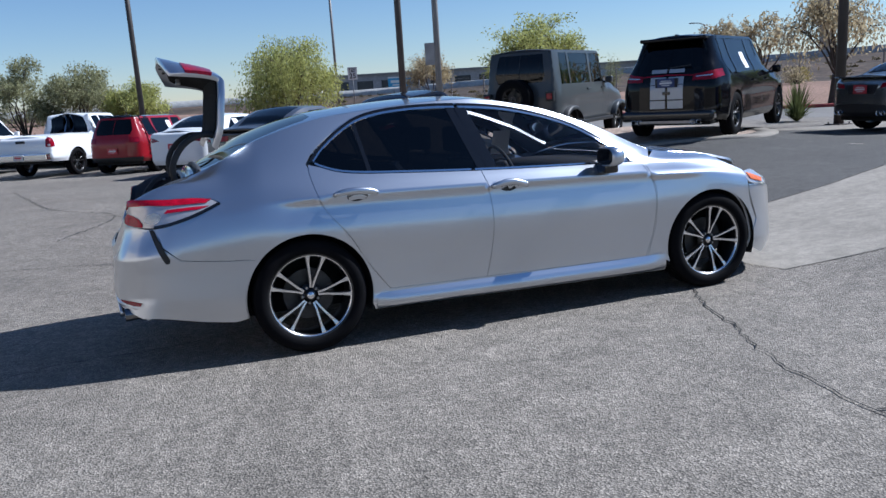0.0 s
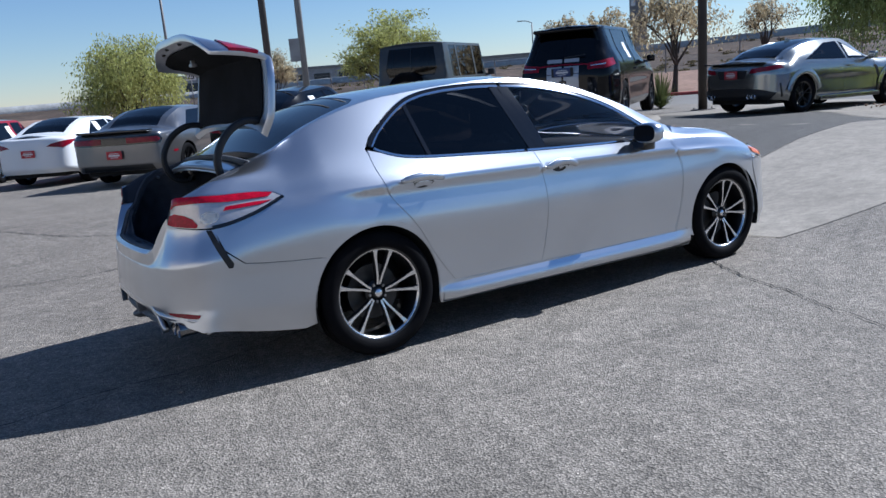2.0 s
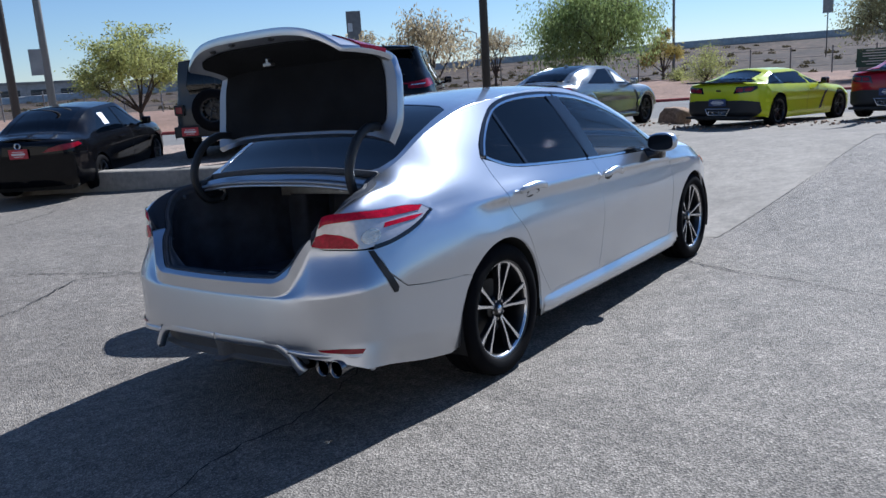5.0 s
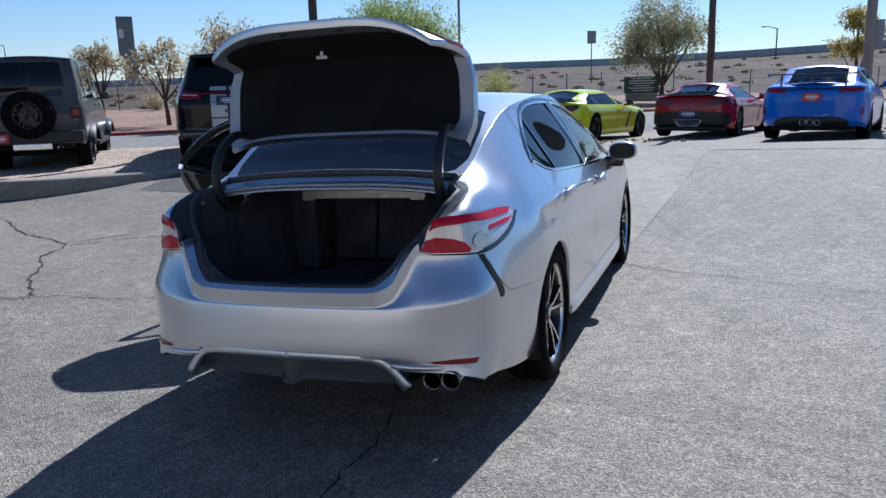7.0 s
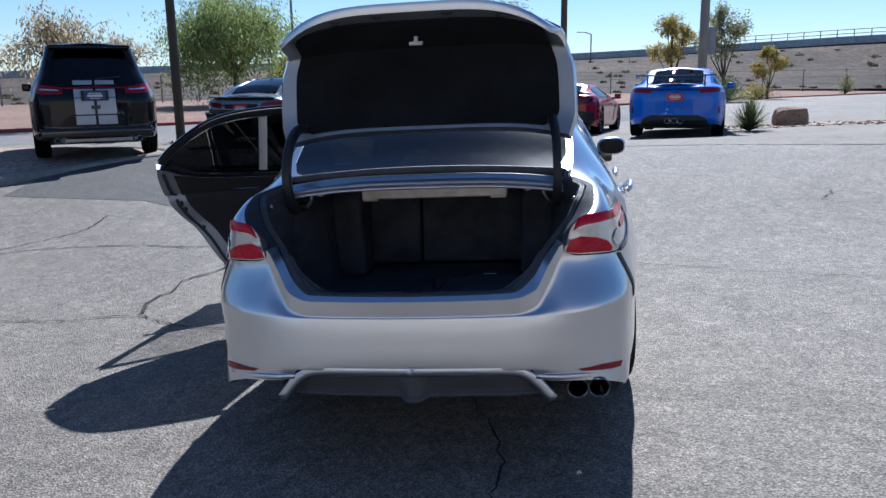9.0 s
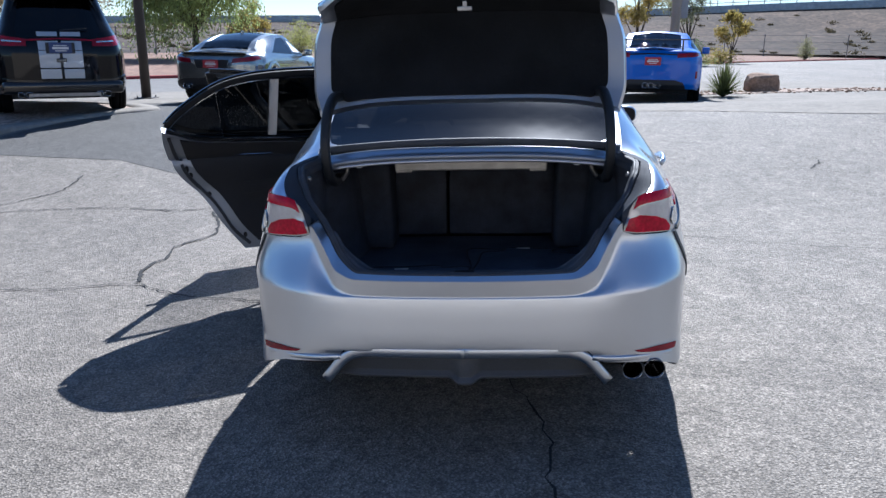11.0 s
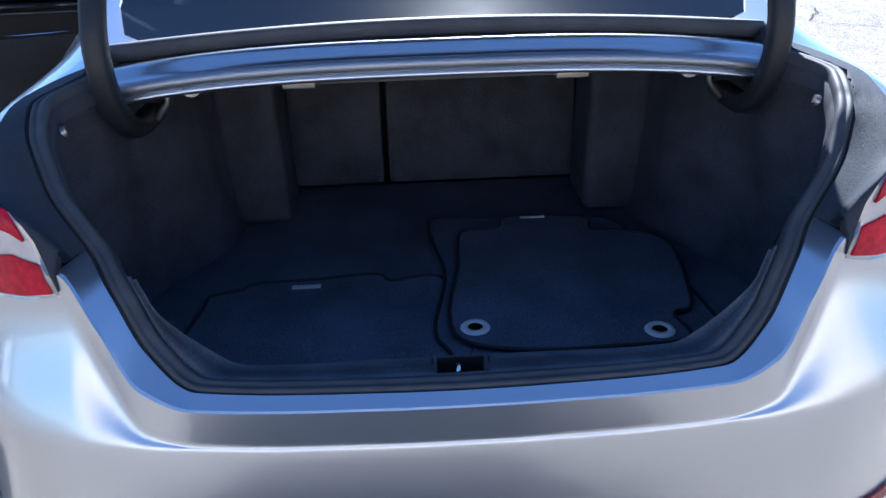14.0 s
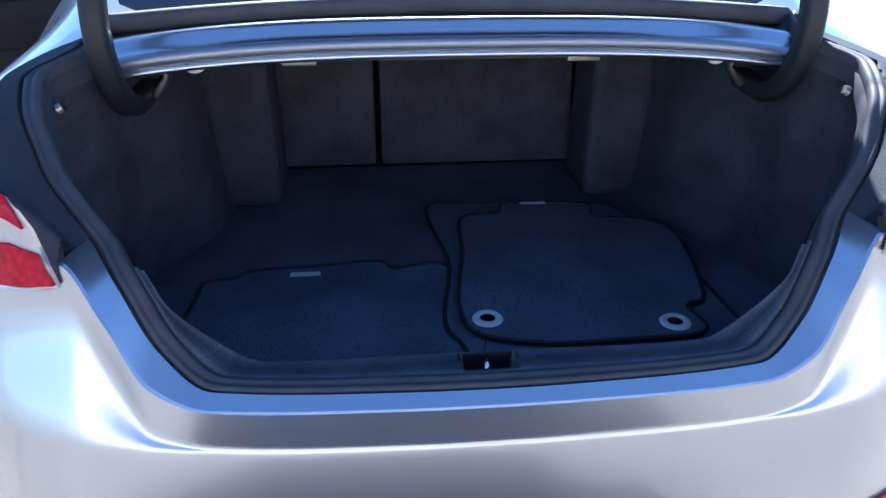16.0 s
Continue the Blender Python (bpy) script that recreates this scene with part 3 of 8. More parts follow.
def handle(door, x0, x1, z, sgn):
    """A bar handle over a shallow cup."""
    k = np.array(smooth_line([(x0, z), ((x0 + x1) / 2, z + 0.004), (x1, z - 0.006)], 0.02))
    p = body.side(k)
    P, n = body.at(p), body.normal(p)
    t = np.linspace(0, 1, len(k))
    lift = 0.012 + 0.028 * np.sin(np.pi * t) ** 0.5
    pts = (P + n * lift[:, None]) * (1, sgn, 1)
    bm = tube(bmesh.new(), pts, [0.012 + 0.009 * math.sin(math.pi * q) ** 0.4 for q in t], 10)
    for v in bm.verts:
        c = pts[int(np.argmin(np.abs(pts[:, 0] - v.co.x)))]
        v.co.y = c[1] + (v.co.y - c[1]) * 0.7
    part("door_handle", bm, SILVER, door, "silver bar handle", smooth=True)
    xc = (x0 + x1) / 2
    cup = body.side(np.array([(xc + 0.062 * math.cos(a) + 0.01, z - 0.006 + 0.034 * math.sin(a)) for a in np.linspace(0, 2 * math.pi, 24, endpoint=False)]))
    body.panel("handle_cup", cup, BLACK_TRIM, door, sides=(sgn,), gap=0, thick=0.004, out=0.0015)


def edge(name, mat, door, keep, width, sgn, off, out):
    """Trim along those stretches of the window's outline that belong to one door."""
    line = shrink(dlo, off)
    n = len(WINDOW_TOP)
    for piece in (line[:n], line[n - 1:]):
        q = np.array([p for p in piece if keep(p[0])])
        if len(q) > 3:
            strip(name, q, mat, door, width, sgn, out)


def rear_door(sgn):
    """A rear door with its panes, frame, trim and handle."""
    d = body.panel("rear_door", rear_door_low, SILVER, sedan, sides=(sgn,), thick=0.05)[0]
    body.panel("window_pane", body.side(chain(curve([(0.395, 1.302), (0.44, 1.322), (0.66, 1.355), (1.0, 1.358)]), [(1.105, 0.978)],
               curve([(1.1, 0.978), (0.70, 0.999), (0.43, 1.012)])[1:])), TINT, d, sides=(sgn,), gap=0, thick=0.004, out=-0.006, label="dark tinted window pane")
    body.panel("quarter_pane", body.side(chain(curve([(0.105, 1.10), (0.17, 1.165), (0.30, 1.256), (0.37, 1.292)]), [(0.405, 1.015)],
               curve([(0.405, 1.015), (0.30, 1.028), (0.13, 1.078)])[1:])), TINT, d, sides=(sgn,), gap=0, thick=0.004, out=-0.006, label="dark tinted quarter pane")
    body.panel("window_divider", body.side(np.array([(0.372, 1.296), (0.394, 1.306), (0.430, 1.01), (0.406, 1.012)])), GLOSS_BLACK, d, sides=(sgn,), gap=0, thick=0.01)
    body.panel("pillar_cover", body.side(chain(straight([(0.985, 1.362), (1.035, 1.362), (1.155, 0.972), (1.098, 0.974)], 0.06))), GLOSS_BLACK, d, sides=(sgn,), gap=0, thick=0.012, out=0.002)
    rear = lambda s: s < 1.06
    edge("window_frame", GLOSS_BLACK, d, rear, 0.026, sgn, -0.012, -0.002)
    edge("window_trim", CHROME, d, rear, 0.009, sgn, 0.0, 0.004)
    handle(d, 0.175, 0.43, 0.897, sgn)
    return d


def front_door(sgn):
    d = body.panel("front_door", front_door_low, SILVER, sedan, sides=(sgn,), thick=0.05)[0]
    body.panel("window_pane", body.side(chain(curve([(1.115, 1.358), (1.42, 1.315), (1.83, 1.188), (2.12, 0.99)]), [(2.15, 0.944)],
               curve([(2.15, 0.944), (1.60, 0.959), (1.225, 0.972)])[1:])), GLASS, d, sides=(sgn,), gap=0, thick=0.004, out=-0.006, label="clear window pane")
    body.panel("pillar_cover", body.side(chain(straight([(1.042, 1.362), (1.115, 1.358), (1.228, 0.972), (1.16, 0.974)], 0.06))), GLOSS_BLACK, d, sides=(sgn,), gap=0, thick=0.012, out=0.002)
    front = lambda s: s > 1.06
    edge("window_frame", GLOSS_BLACK, d, front, 0.026, sgn, -0.012, -0.002)
    edge("window_trim", CHROME, d, front, 0.009, sgn, 0.0, 0.004)
    handle(d, 1.15, 1.395, 0.866, sgn)
    # mirror on a short stalk
    bm = bmesh.new()
    bmesh.ops.create_uvsphere(bm, u_segments=20, v_segments=12, radius=1)
    for v in bm.verts:
        c = v.co
        c.x = max(c.x, -0.45)
        v.co = (1.96 + 0.085 * c.x * (1 - 0.1 * c.z), sgn * (0.985 + 0.100 * math.copysign(abs(c.y) ** 0.8, c.y)), 0.99 + 0.064 * math.copysign(abs(c.z) ** 0.75, c.z))
    mir = part("mirror", bm, SILVER, d, "silver and black door mirror", smooth=True)
    bm = bmesh.new()
    f = [bm.verts.new((1.9205, sgn * (0.985 + 0.086 * math.copysign(abs(math.cos(a)) ** 0.7, math.cos(a))), 0.99 + 0.052 * math.copysign(abs(math.sin(a)) ** 0.7, math.sin(a)))) for a in np.linspace(0, 2 * math.pi, 32, endpoint=False)]
    bm.faces.new(f)
    r = bmesh.ops.extrude_face_region(bm, geom=bm.faces[:])
    bmesh.ops.translate(bm, vec=(-0.004, 0, 0), verts=[v for v in r["geom"] if isinstance(v, bmesh.types.BMVert)])
    bmesh.ops.recalc_face_normals(bm, faces=bm.faces[:])
    part("mirror_glass", bm, MIRROR, mir)
    bm = bmesh.new()
    box(bm, (1.925, min(sgn * 0.86, sgn * 0.99), 0.88), (2.02, max(sgn * 0.86, sgn * 0.99), 0.955), 0.022)
    part("mirror_stalk", bm, GLOSS_BLACK, mir, smooth=True)
    return d


rear_door(-1)
front_door(-1)
left_front = front_door(1)
FRONT_HINGE = Vector((2.30, 0.87, 0.6))
left_front.matrix_basis = Matrix.Translation(FRONT_HINGE) @ Matrix.Rotation(radians(-58), 4, "Z") @ Matrix.Translation(-FRONT_HINGE)
left_rear = rear_door(1)
left_rear.matrix_basis = OPEN
for sgn in (-1, 1):
    strip("pillar_trim", body.side(np.array(curve([(1.36, 1.375), (1.62, 1.315), (1.86, 1.222), (2.10, 1.065), (2.26, 0.965)], 0.04))), INNER, sedan, 0.085, sgn, -0.018, 0.004)
    strip("pillar_trim", body.side(np.array(curve([(0.12, 1.20), (0.30, 1.32), (0.55, 1.392), (1.0, 1.40), (1.36, 1.375)], 0.04))), INNER, sedan, 0.05, sgn, -0.018, 0.004)
strip("door_jamb", body.side(np.array([(a - 0.030, b) for a, b in REAR_DOOR_EDGE])), SILVER_SHADED, sedan, 0.03, 1, -0.004, 0.22)
# inner side of the open door
inner = body.side(chain(curve([(0.16, 1.035), (0.215, 0.86), (0.36, 0.66), (0.47, 0.47), (0.56, 0.36)]), straight([(0.56, 0.36), (1.06, 0.345)])[1:], straight([(1.06, 0.345), (1.10, 0.62), (1.08, 0.955)])[1:],
                        curve([(1.08, 0.962), (0.70, 0.985), (0.30, 1.008)])[1:]))
body.panel("inner_frame", rear_door_low, SILVER_SHADED, left_rear, sides=(1,), gap=0.004, thick=-0.003, out=-0.0505, label="silver inner door frame")
body.panel("inner_frame", front_door_low, SILVER_SHADED, left_front, sides=(1,), gap=0.004, thick=-0.003, out=-0.0505, label="silver inner door frame")
front_inner = body.side(chain(straight([(1.20, 0.955), (1.21, 0.62), (1.17, 0.345)], 0.06), straight([(1.17, 0.345), (2.22, 0.33)], 0.06)[1:], straight([(2.22, 0.33), (2.27, 0.60), (2.20, 0.915)], 0.06)[1:], curve([(2.10, 0.925), (1.60, 0.94), (1.26, 0.953)], 0.06)))
body.panel("door_lining", front_inner, INNER, left_front, sides=(1,), gap=0, thick=-0.012, out=-0.062, label="black door lining")
body.panel("door_lining", inner, INNER, left_rear, sides=(1,), gap=0, thick=-0.012, out=-0.062, label="black door lining")
strip("lining_strip", body.side(np.array(straight([(0.30, 0.868), (1.07, 0.852)], 0.05))), CHROME, left_rear, 0.004, 1, -0.064, 0.002)
strip("armrest", body.side(np.array(straight([(0.50, 0.70), (1.04, 0.72)], 0.05))), INNER, left_rear, 0.07, 1, -0.10, -0.04)
strip("window_label", body.side(np.array(straight([(0.70, 1.345), (0.69, 1.015)], 0.04))), PLATE_WHITE, left_rear, 0.05, 1, -0.02)
edge("frame_inner", INNER, left_rear, lambda s: s < 1.06, 0.034, 1, -0.008, -0.03)
edge("bead", CHROME, left_rear, lambda s: s < 1.06, 0.007, 1, 0.008, -0.034)
strip("edge_seal", body.side(np.array(curve([(0.10, 1.05), (0.135, 0.92), (0.19, 0.80), (0.33, 0.60), (0.42, 0.44), (0.51, 0.345)]))), SEAL, left_rear, 0.018, 1, -0.053)
for x, z in ((0.205, 0.80), (0.185, 0.835), (0.30, 0.665), (0.485, 0.40)):
    c = body.side(np.array([(x + 0.012 * math.cos(a), z + 0.016 * math.sin(a)) for a in np.linspace(0, 2 * math.pi, 12, endpoint=False)]))
    body.panel("latch_hole", c, BLACK_TRIM, left_rear, sides=(1,), gap=0, thick=-0.003, out=-0.052)

# ---- top ----
def w_loop(pts):
    return np.array(straight([*pts, pts[0]], 0.05)[:-1])


backlight = w_loop([(-0.553, -0.86), (-0.52, -0.92), (-0.42, -0.955), (-0.2, -0.945), (0.10, -0.88), (0.16, -0.76), (0.18, 0), (0.16, 0.76), (0.10, 0.88), (-0.2, 0.945), (-0.42, 0.955), (-0.52, 0.92), (-0.553, 0.86), (-0.557, 0)])
screen = w_loop([(1.38, -0.80), (1.40, 0), (1.38, 0.80), (1.46, 0.9), (2.38, 0.93), (2.42, 0), (2.38, -0.93), (1.46, -0.9)])
roof = w_loop([(-0.56, -1), (2.44, -1), (2.44, 1), (-0.56, 1)])
body.cover("roof", roof, SILVER, sedan, holes=[backlight, screen], gap=0)
body.cover("rear_window", backlight, BACKGLASS, sedan, gap=-0.004, thick=0.004, out=-0.004, label="dark tinted rear window")
body.cover("windscreen", screen, GLASS, sedan, gap=-0.004, thick=0.004, out=-0.004, label="clear windscreen")
body.cover("bonnet", w_loop([(2.46, -1), (3.3, -1), (3.7, -1), (4.2, -1), (4.2, 1), (3.7, 1), (3.3, 1), (2.46, 1)]), SILVER, sedan)

# ---- rear bumper and lamps ----
def loop_of(fn, pts, step=0.02):
    return fn(np.array(straight([*pts, pts[0]], step)[:-1]))


LAMP_TOP = [(-0.50, 0.945), (-0.60, 0.968), (-0.75, 0.975), (-0.90, 0.978), (-1.0, 0.98), (-1.08, 0.98)]
LAMP = np.concatenate([
    np.array([(-1.147, 0.834)]), body.rear(np.array(straight([(-1.09, 0.817), (-0.87, 0.806)]))), body.side(np.array(lamp_low[1:])),
    np.array(curve(LAMP_TOP)), np.array(straight([(-1.08, 0.98), (-1.113, 0.94), (-1.147, 0.834)])[1:-1])])
S0 = float(body.s[0])
foot = straight([(S0, 0.418), (-1.30, 0.418), (-1.27, 0.385), (-1.24, 0.370), (-1.06, 0.360), (-1.01, 0.345), (-0.975, 0.333), (-0.95, 0.325)], 0.03)
bumper = np.concatenate([
    body.rear(np.array(foot)), np.array([(s, LOW) for s in np.arange(-0.93, -0.40, 0.05)]),
    body.side(np.array(ARCH_B)), body.side(np.array([(-0.33, 0.587), (-0.45, 0.593), (-0.60, 0.607), (-0.69, 0.620), (-0.785, 0.70), (-0.81, 0.80), (-0.87, 0.803)])),
    body.rear(np.array([(-0.95, 0.806), (-1.02, 0.810), (-1.09, 0.813)])),
    np.array([(-1.145, 0.835)]), np.array([(s, 0.83) for s in np.arange(-1.165, -1.73, -0.015)] + [(S0, 0.83)]),
    np.array([(S0, h) for h in np.arange(0.81, 0.36, -0.012)])])
body.panel("rear_bumper", bumper, SILVER, sedan, gap=0, step=0.0115)
for lamp in body.panel("tail_lamp", LAMP, CLEAR_LENS, sedan, thick=0.03, out=0.003, label="red and clear tail lamp"):
    sgn = 1 if lamp.data.vertices[0].co.y > 0 else -1
    body.panel("red_lens", np.array(curve([(-1.104, 0.934), (-1.0, 0.932), (-0.85, 0.935), (-0.70, 0.928), (-0.53, 0.922)]) + curve(LAMP_TOP)), RED_LENS, lamp, sides=(sgn,), gap=0.003, thick=0.006, out=0.008)
    body.panel("red_lens", np.concatenate([np.array([(-1.144, 0.840)]), body.rear(np.array(straight([(-1.09, 0.822), (-0.91, 0.812), (-0.90, 0.83), (-0.93, 0.858), (-0.99, 0.876), (-1.07, 0.886), (-1.122, 0.872)], 0.02)))]),
               RED_LENS, lamp, sides=(sgn,), gap=0.002, thick=0.006, out=0.008)
    body.panel("red_lens", loop_of(body.rear, [(-0.76, 0.882), (-0.58, 0.890), (-0.515, 0.904), (-0.60, 0.905), (-0.745, 0.90)]), RED_LENS, lamp, sides=(sgn,), gap=0, thick=0.005, out=0.007)
    strip("lamp_edge", body.side(np.array(lamp_low[2:])), GLOSS_BLACK, lamp, 0.016, sgn, 0.008)
    body.panel("bulb_reflector", body.rear(np.array([(-0.835 + 0.052 * math.cos(a) + 0.010 * math.sin(a), 0.857 + 0.030 * math.sin(a)) for a in np.linspace(0, 2 * math.pi, 24, endpoint=False)])), PRISM, lamp, sides=(sgn,), gap=0, thick=0.004, out=0.008)
TRIM_OUT = [(-1.08, 0.985), (-1.03, 1.03), (-0.95, 1.12), (-0.83, 1.20), (-0.70, 1.25), (-0.64, 1.30), (-0.62, TOP)]
trim = np.array(straight([(-1.148, TOP), (-1.148, 1.2), (-1.148, 1.0), (-1.150, 0.842), (-1.116, 0.945), (-1.08, 0.985)], 0.03) + curve(TRIM_OUT, 0.03)[1:] + [(q, TOP) for q in np.arange(-0.65, -1.14, -0.03)])
body.panel("boot_side_trim", trim, BOOT_TRIM, sedan, gap=0, out=0.003)
body.panel("bumper_vent", loop_of(body.rear, [(-0.862, 0.800), (-0.832, 0.798), (-0.745, 0.632), (-0.752, 0.612), (-0.772, 0.612)]), BLACK_TRIM, sedan, gap=0, thick=0.004, out=0.004)
body.panel("reflector", loop_of(body.rear, [(-1.13, 0.408), (-1.115, 0.400), (-0.99, 0.386), (-0.945, 0.384), (-0.93, 0.402), (-1.03, 0.411)]), DEEP_RED, sedan, gap=0, thick=0.005, out=0.006, label="red bumper reflector")


def sweep(name, pts, mat, parent, w, h, up=(0, 0, 1), smooth=True, label=""):
    """A flat bar with rounded edges along points."""
    pts = [Vector(p) for p in pts]
    bm, rings = bmesh.new(), []
    for i, p in enumerate(pts):
        d = (pts[min(i + 1, len(pts) - 1)] - pts[max(i - 1, 0)]).normalized()
        a = d.cross(Vector(up)).normalized()
        b = a.cross(d)
        rings.append([bm.verts.new(p + a * w * x + b * h * z) for x, z in
                      ((-.5, -.3), (-.5, .3), (-.38, .5), (.38, .5), (.5, .3), (.5, -.3), (.38, -.5), (-.38, -.5))])
    for r0, r1 in zip(rings, rings[1:]):
        for k in range(8):
            bm.faces.new((r0[k], r0[(k + 1) % 8], r1[(k + 1) % 8], r1[k]))
    bm.faces.new(rings[0]), bm.faces.new(rings[-1][::-1])
    bmesh.ops.recalc_face_normals(bm, faces=bm.faces[:])
    return part(name, bm, mat, parent, label, smooth=smooth)


def grid_mesh(name, P, mat, flip=False):
    P = np.asarray(P, float)
    a, b = P.shape[:2]
    f = [(i * b + j, (i + 1) * b + j, (i + 1) * b + j + 1, i * b + j + 1) for i in range(a - 1) for j in range(b - 1)]
    return mesh_of(name, P.reshape(-1, 3), [q[::-1] for q in f] if flip else f, mat)


for sgn in (-1, 1):
    xs = np.linspace(0.385, 2.445, 48)
    low_z = 0.20 - 0.0135 * (xs - 0.375)
    swell = np.minimum(1, np.clip((2.445 - xs) / 0.12, 0, 1)) * np.minimum(1, 0.15 + (xs - 0.385) / 0.10)
    cols = []
    for k, o in ((1.0, 0.002), (0.80, 0.007), (0.55, 0.014), (0.30, 0.016), (0.08, 0.009), (0.0, -0.02)):
        q = body.side(np.stack([xs, low_z + (0.300 - 0.006 * (xs - 0.4) - low_z) * k], 1))
        cols.append((body.at(q) + body.normal(q) * (o * swell)[:, None]) * (1, sgn, 1))
    P = np.stack(cols, 1)
    part("side_skirt", grid_mesh("side_skirt", P, SILVER, sgn < 0), None, sedan, "silver moulded side skirt")
    sweep("bumper_lip", smooth_line([(-1.040, sgn * 0.455, 0.390), (-1.030, sgn * 0.54, 0.384), (-0.996, sgn * 0.64, 0.379), (-0.948, sgn * 0.720, 0.375), (-0.910, sgn * 0.758, 0.362), (-0.892, sgn * 0.772, 0.338), (-0.884, sgn * 0.778, 0.305)], 0.02),
          SILVER, sedan, 0.036, 0.022, label="silver lip under the bumper")
# diffuser under the bumper, its silver frame, and the pipes
ys = np.linspace(-0.47, 0.47, 95)
prof = [(-1.045, 0.425), (-1.05, 0.40), (-1.035, 0.36), (-1.022, 0.328), (-1.020, 0.322), (-1.048, 0.318), (-1.048, 0.310), (-1.03, 0.298), (-0.85, 0.27)]
P = []
for y in ys:
    e = max(0.0, (abs(y) - 0.36) / 0.11)
    fin = min(1.0, max(0.0, (0.052 - abs(y)) / 0.03))
    row = []
    for i, (x, z) in enumerate(prof):
        lowered = min(1.0, max(0.0, (0.425 - z) / 0.1))
        row.append((x + 0.02 * e - 0.035 * fin * lowered + 0.10 * (y / 0.6) ** 2 * 0.4, y * (1 + 0.06 * lowered), z - 0.012 * fin * lowered))
    P.append(row)
part("diffuser", grid_mesh("diffuser", P, DIFFUSER), None, sedan, "dark grey plastic diffuser with a centre fin")
for sgn in (-1, 1):
    sweep("diffuser_frame", smooth_line([(-1.068, 0, 0.416), (-1.062, sgn * 0.25, 0.416), (-1.05, sgn * 0.38, 0.412), (-1.042, sgn * 0.44, 0.385), (-1.035, sgn * 0.485, 0.335), (-1.03, sgn * 0.515, 0.298)], 0.02),
          SILVER, sedan, 0.034, 0.040)
    bm = bmesh.new()
    box(bm, (-0.90, min(sgn * 0.46, sgn * 0.66), 0.345), (-0.78, max(sgn * 0.46, sgn * 0.66), 0.45), 0.01)
    part("bumper_recess", bm, UNDER, sedan)
for y, z in ((-0.608, 0.327), (-0.686, 0.331)):
    bm = revolve(bmesh.new(), [(0.032, 0.22), (0.035, 0.05), (0.0375, 0.012), (0.039, 0), (0.037, -0.001), (0.034, 0.02), (0.032, 0.20)], 28)
    part("exhaust_pipe", bm, SMOKED, sedan, "chrome exhaust tip", smooth=True, m=Matrix.Translation((-1.01, y, z)) @ Matrix.Rotation(radians(-90), 4, "Z"))

# ---- boot lid, raised ----
mid = smooth_line([(-0.402, 1.252), (-0.364, 1.35), (-0.346, 1.50), (-0.338, 1.595), (-0.345, 1.640), (-0.385, 1.668), (-0.46, 1.697), (-0.565, 1.731), (-0.68, 1.768)], 0.015)
T = np.linspace(0, 1, len(mid))
half = pchip([0, .15, .35, .5, .7, .9, 1], [.615, .645, .64, .612, .59, .565, .535], T)
sag = pchip([0, .3, .6, 1], [.05, .025, .045, .11], T)
fwd = pchip([0, .3, .7, 1], [-.01, 0, .01, .06], T)
dx = np.gradient(mid, axis=0)
nin = np.stack([-dx[:, 1], dx[:, 0]], 1) / np.hypot(*dx.T)[:, None]


def lid_surface(depth, u0, u1, wmax, n=33, round_end=0.0):
    rows = []
    for t in np.linspace(u0, u1, 40):
        x, z = np.interp(t, T, mid[:, 0]), np.interp(t, T, mid[:, 1])
        nx, nz = np.interp(t, T, nin[:, 0]), np.interp(t, T, nin[:, 1])
        hw, sg, fw = np.interp(t, T, half), np.interp(t, T, sag), np.interp(t, T, fwd)
        k = min((t - u0) / (u1 - u0), (u1 - t) / (u1 - u0)) * 9
        m = wmax * (1 - round_end * max(0, 1 - k) ** 2)
        rows.append([(x + nx * depth + fw * abs(w) ** 4, hw * w, z + nz * depth - sg * abs(w) ** 4) for w in np.linspace(-m, m, n)])
    return np.array(rows)


outer, under = lid_surface(0, 0, 1, 1), lid_surface(0.034, 0.01, 0.985, 0.985)
lid = part("boot_lid", grid_mesh("boot_lid", outer, SILVER, True), None, sedan, "silver boot lid")
# frame takes the darkened silver, shade put into the paint
part("lid_frame", grid_mesh("lid_frame", under, SILVER_SHADED), None, lid)
loop = lambda g: np.concatenate([g[0], g[1:, -1], g[-1, ::-1][1:], g[::-1, 0][1:-1]])
lo, li = loop(outer), loop(under)
mid_loop = (lo + li) / 2 + (lo - lo.mean(0)) * 0.012
R3 = np.stack([lo, mid_loop, li], 1)
R3 = np.concatenate([R3, R3[:1]])
part("lid_rim", grid_mesh("lid_rim", R3, SILVER), None, lid)
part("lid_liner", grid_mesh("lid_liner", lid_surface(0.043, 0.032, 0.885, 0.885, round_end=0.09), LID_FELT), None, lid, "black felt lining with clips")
lin = lid_surface(0.043, 0.032, 0.885, 0.885, round_end=0.09)
back = lid_surface(0.033, 0.032, 0.885, 0.885, round_end=0.09)
a2, b2 = loop(lin), loop(back)
R3 = np.stack([a2, b2], 1)
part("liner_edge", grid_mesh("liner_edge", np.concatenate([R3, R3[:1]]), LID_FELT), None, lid)
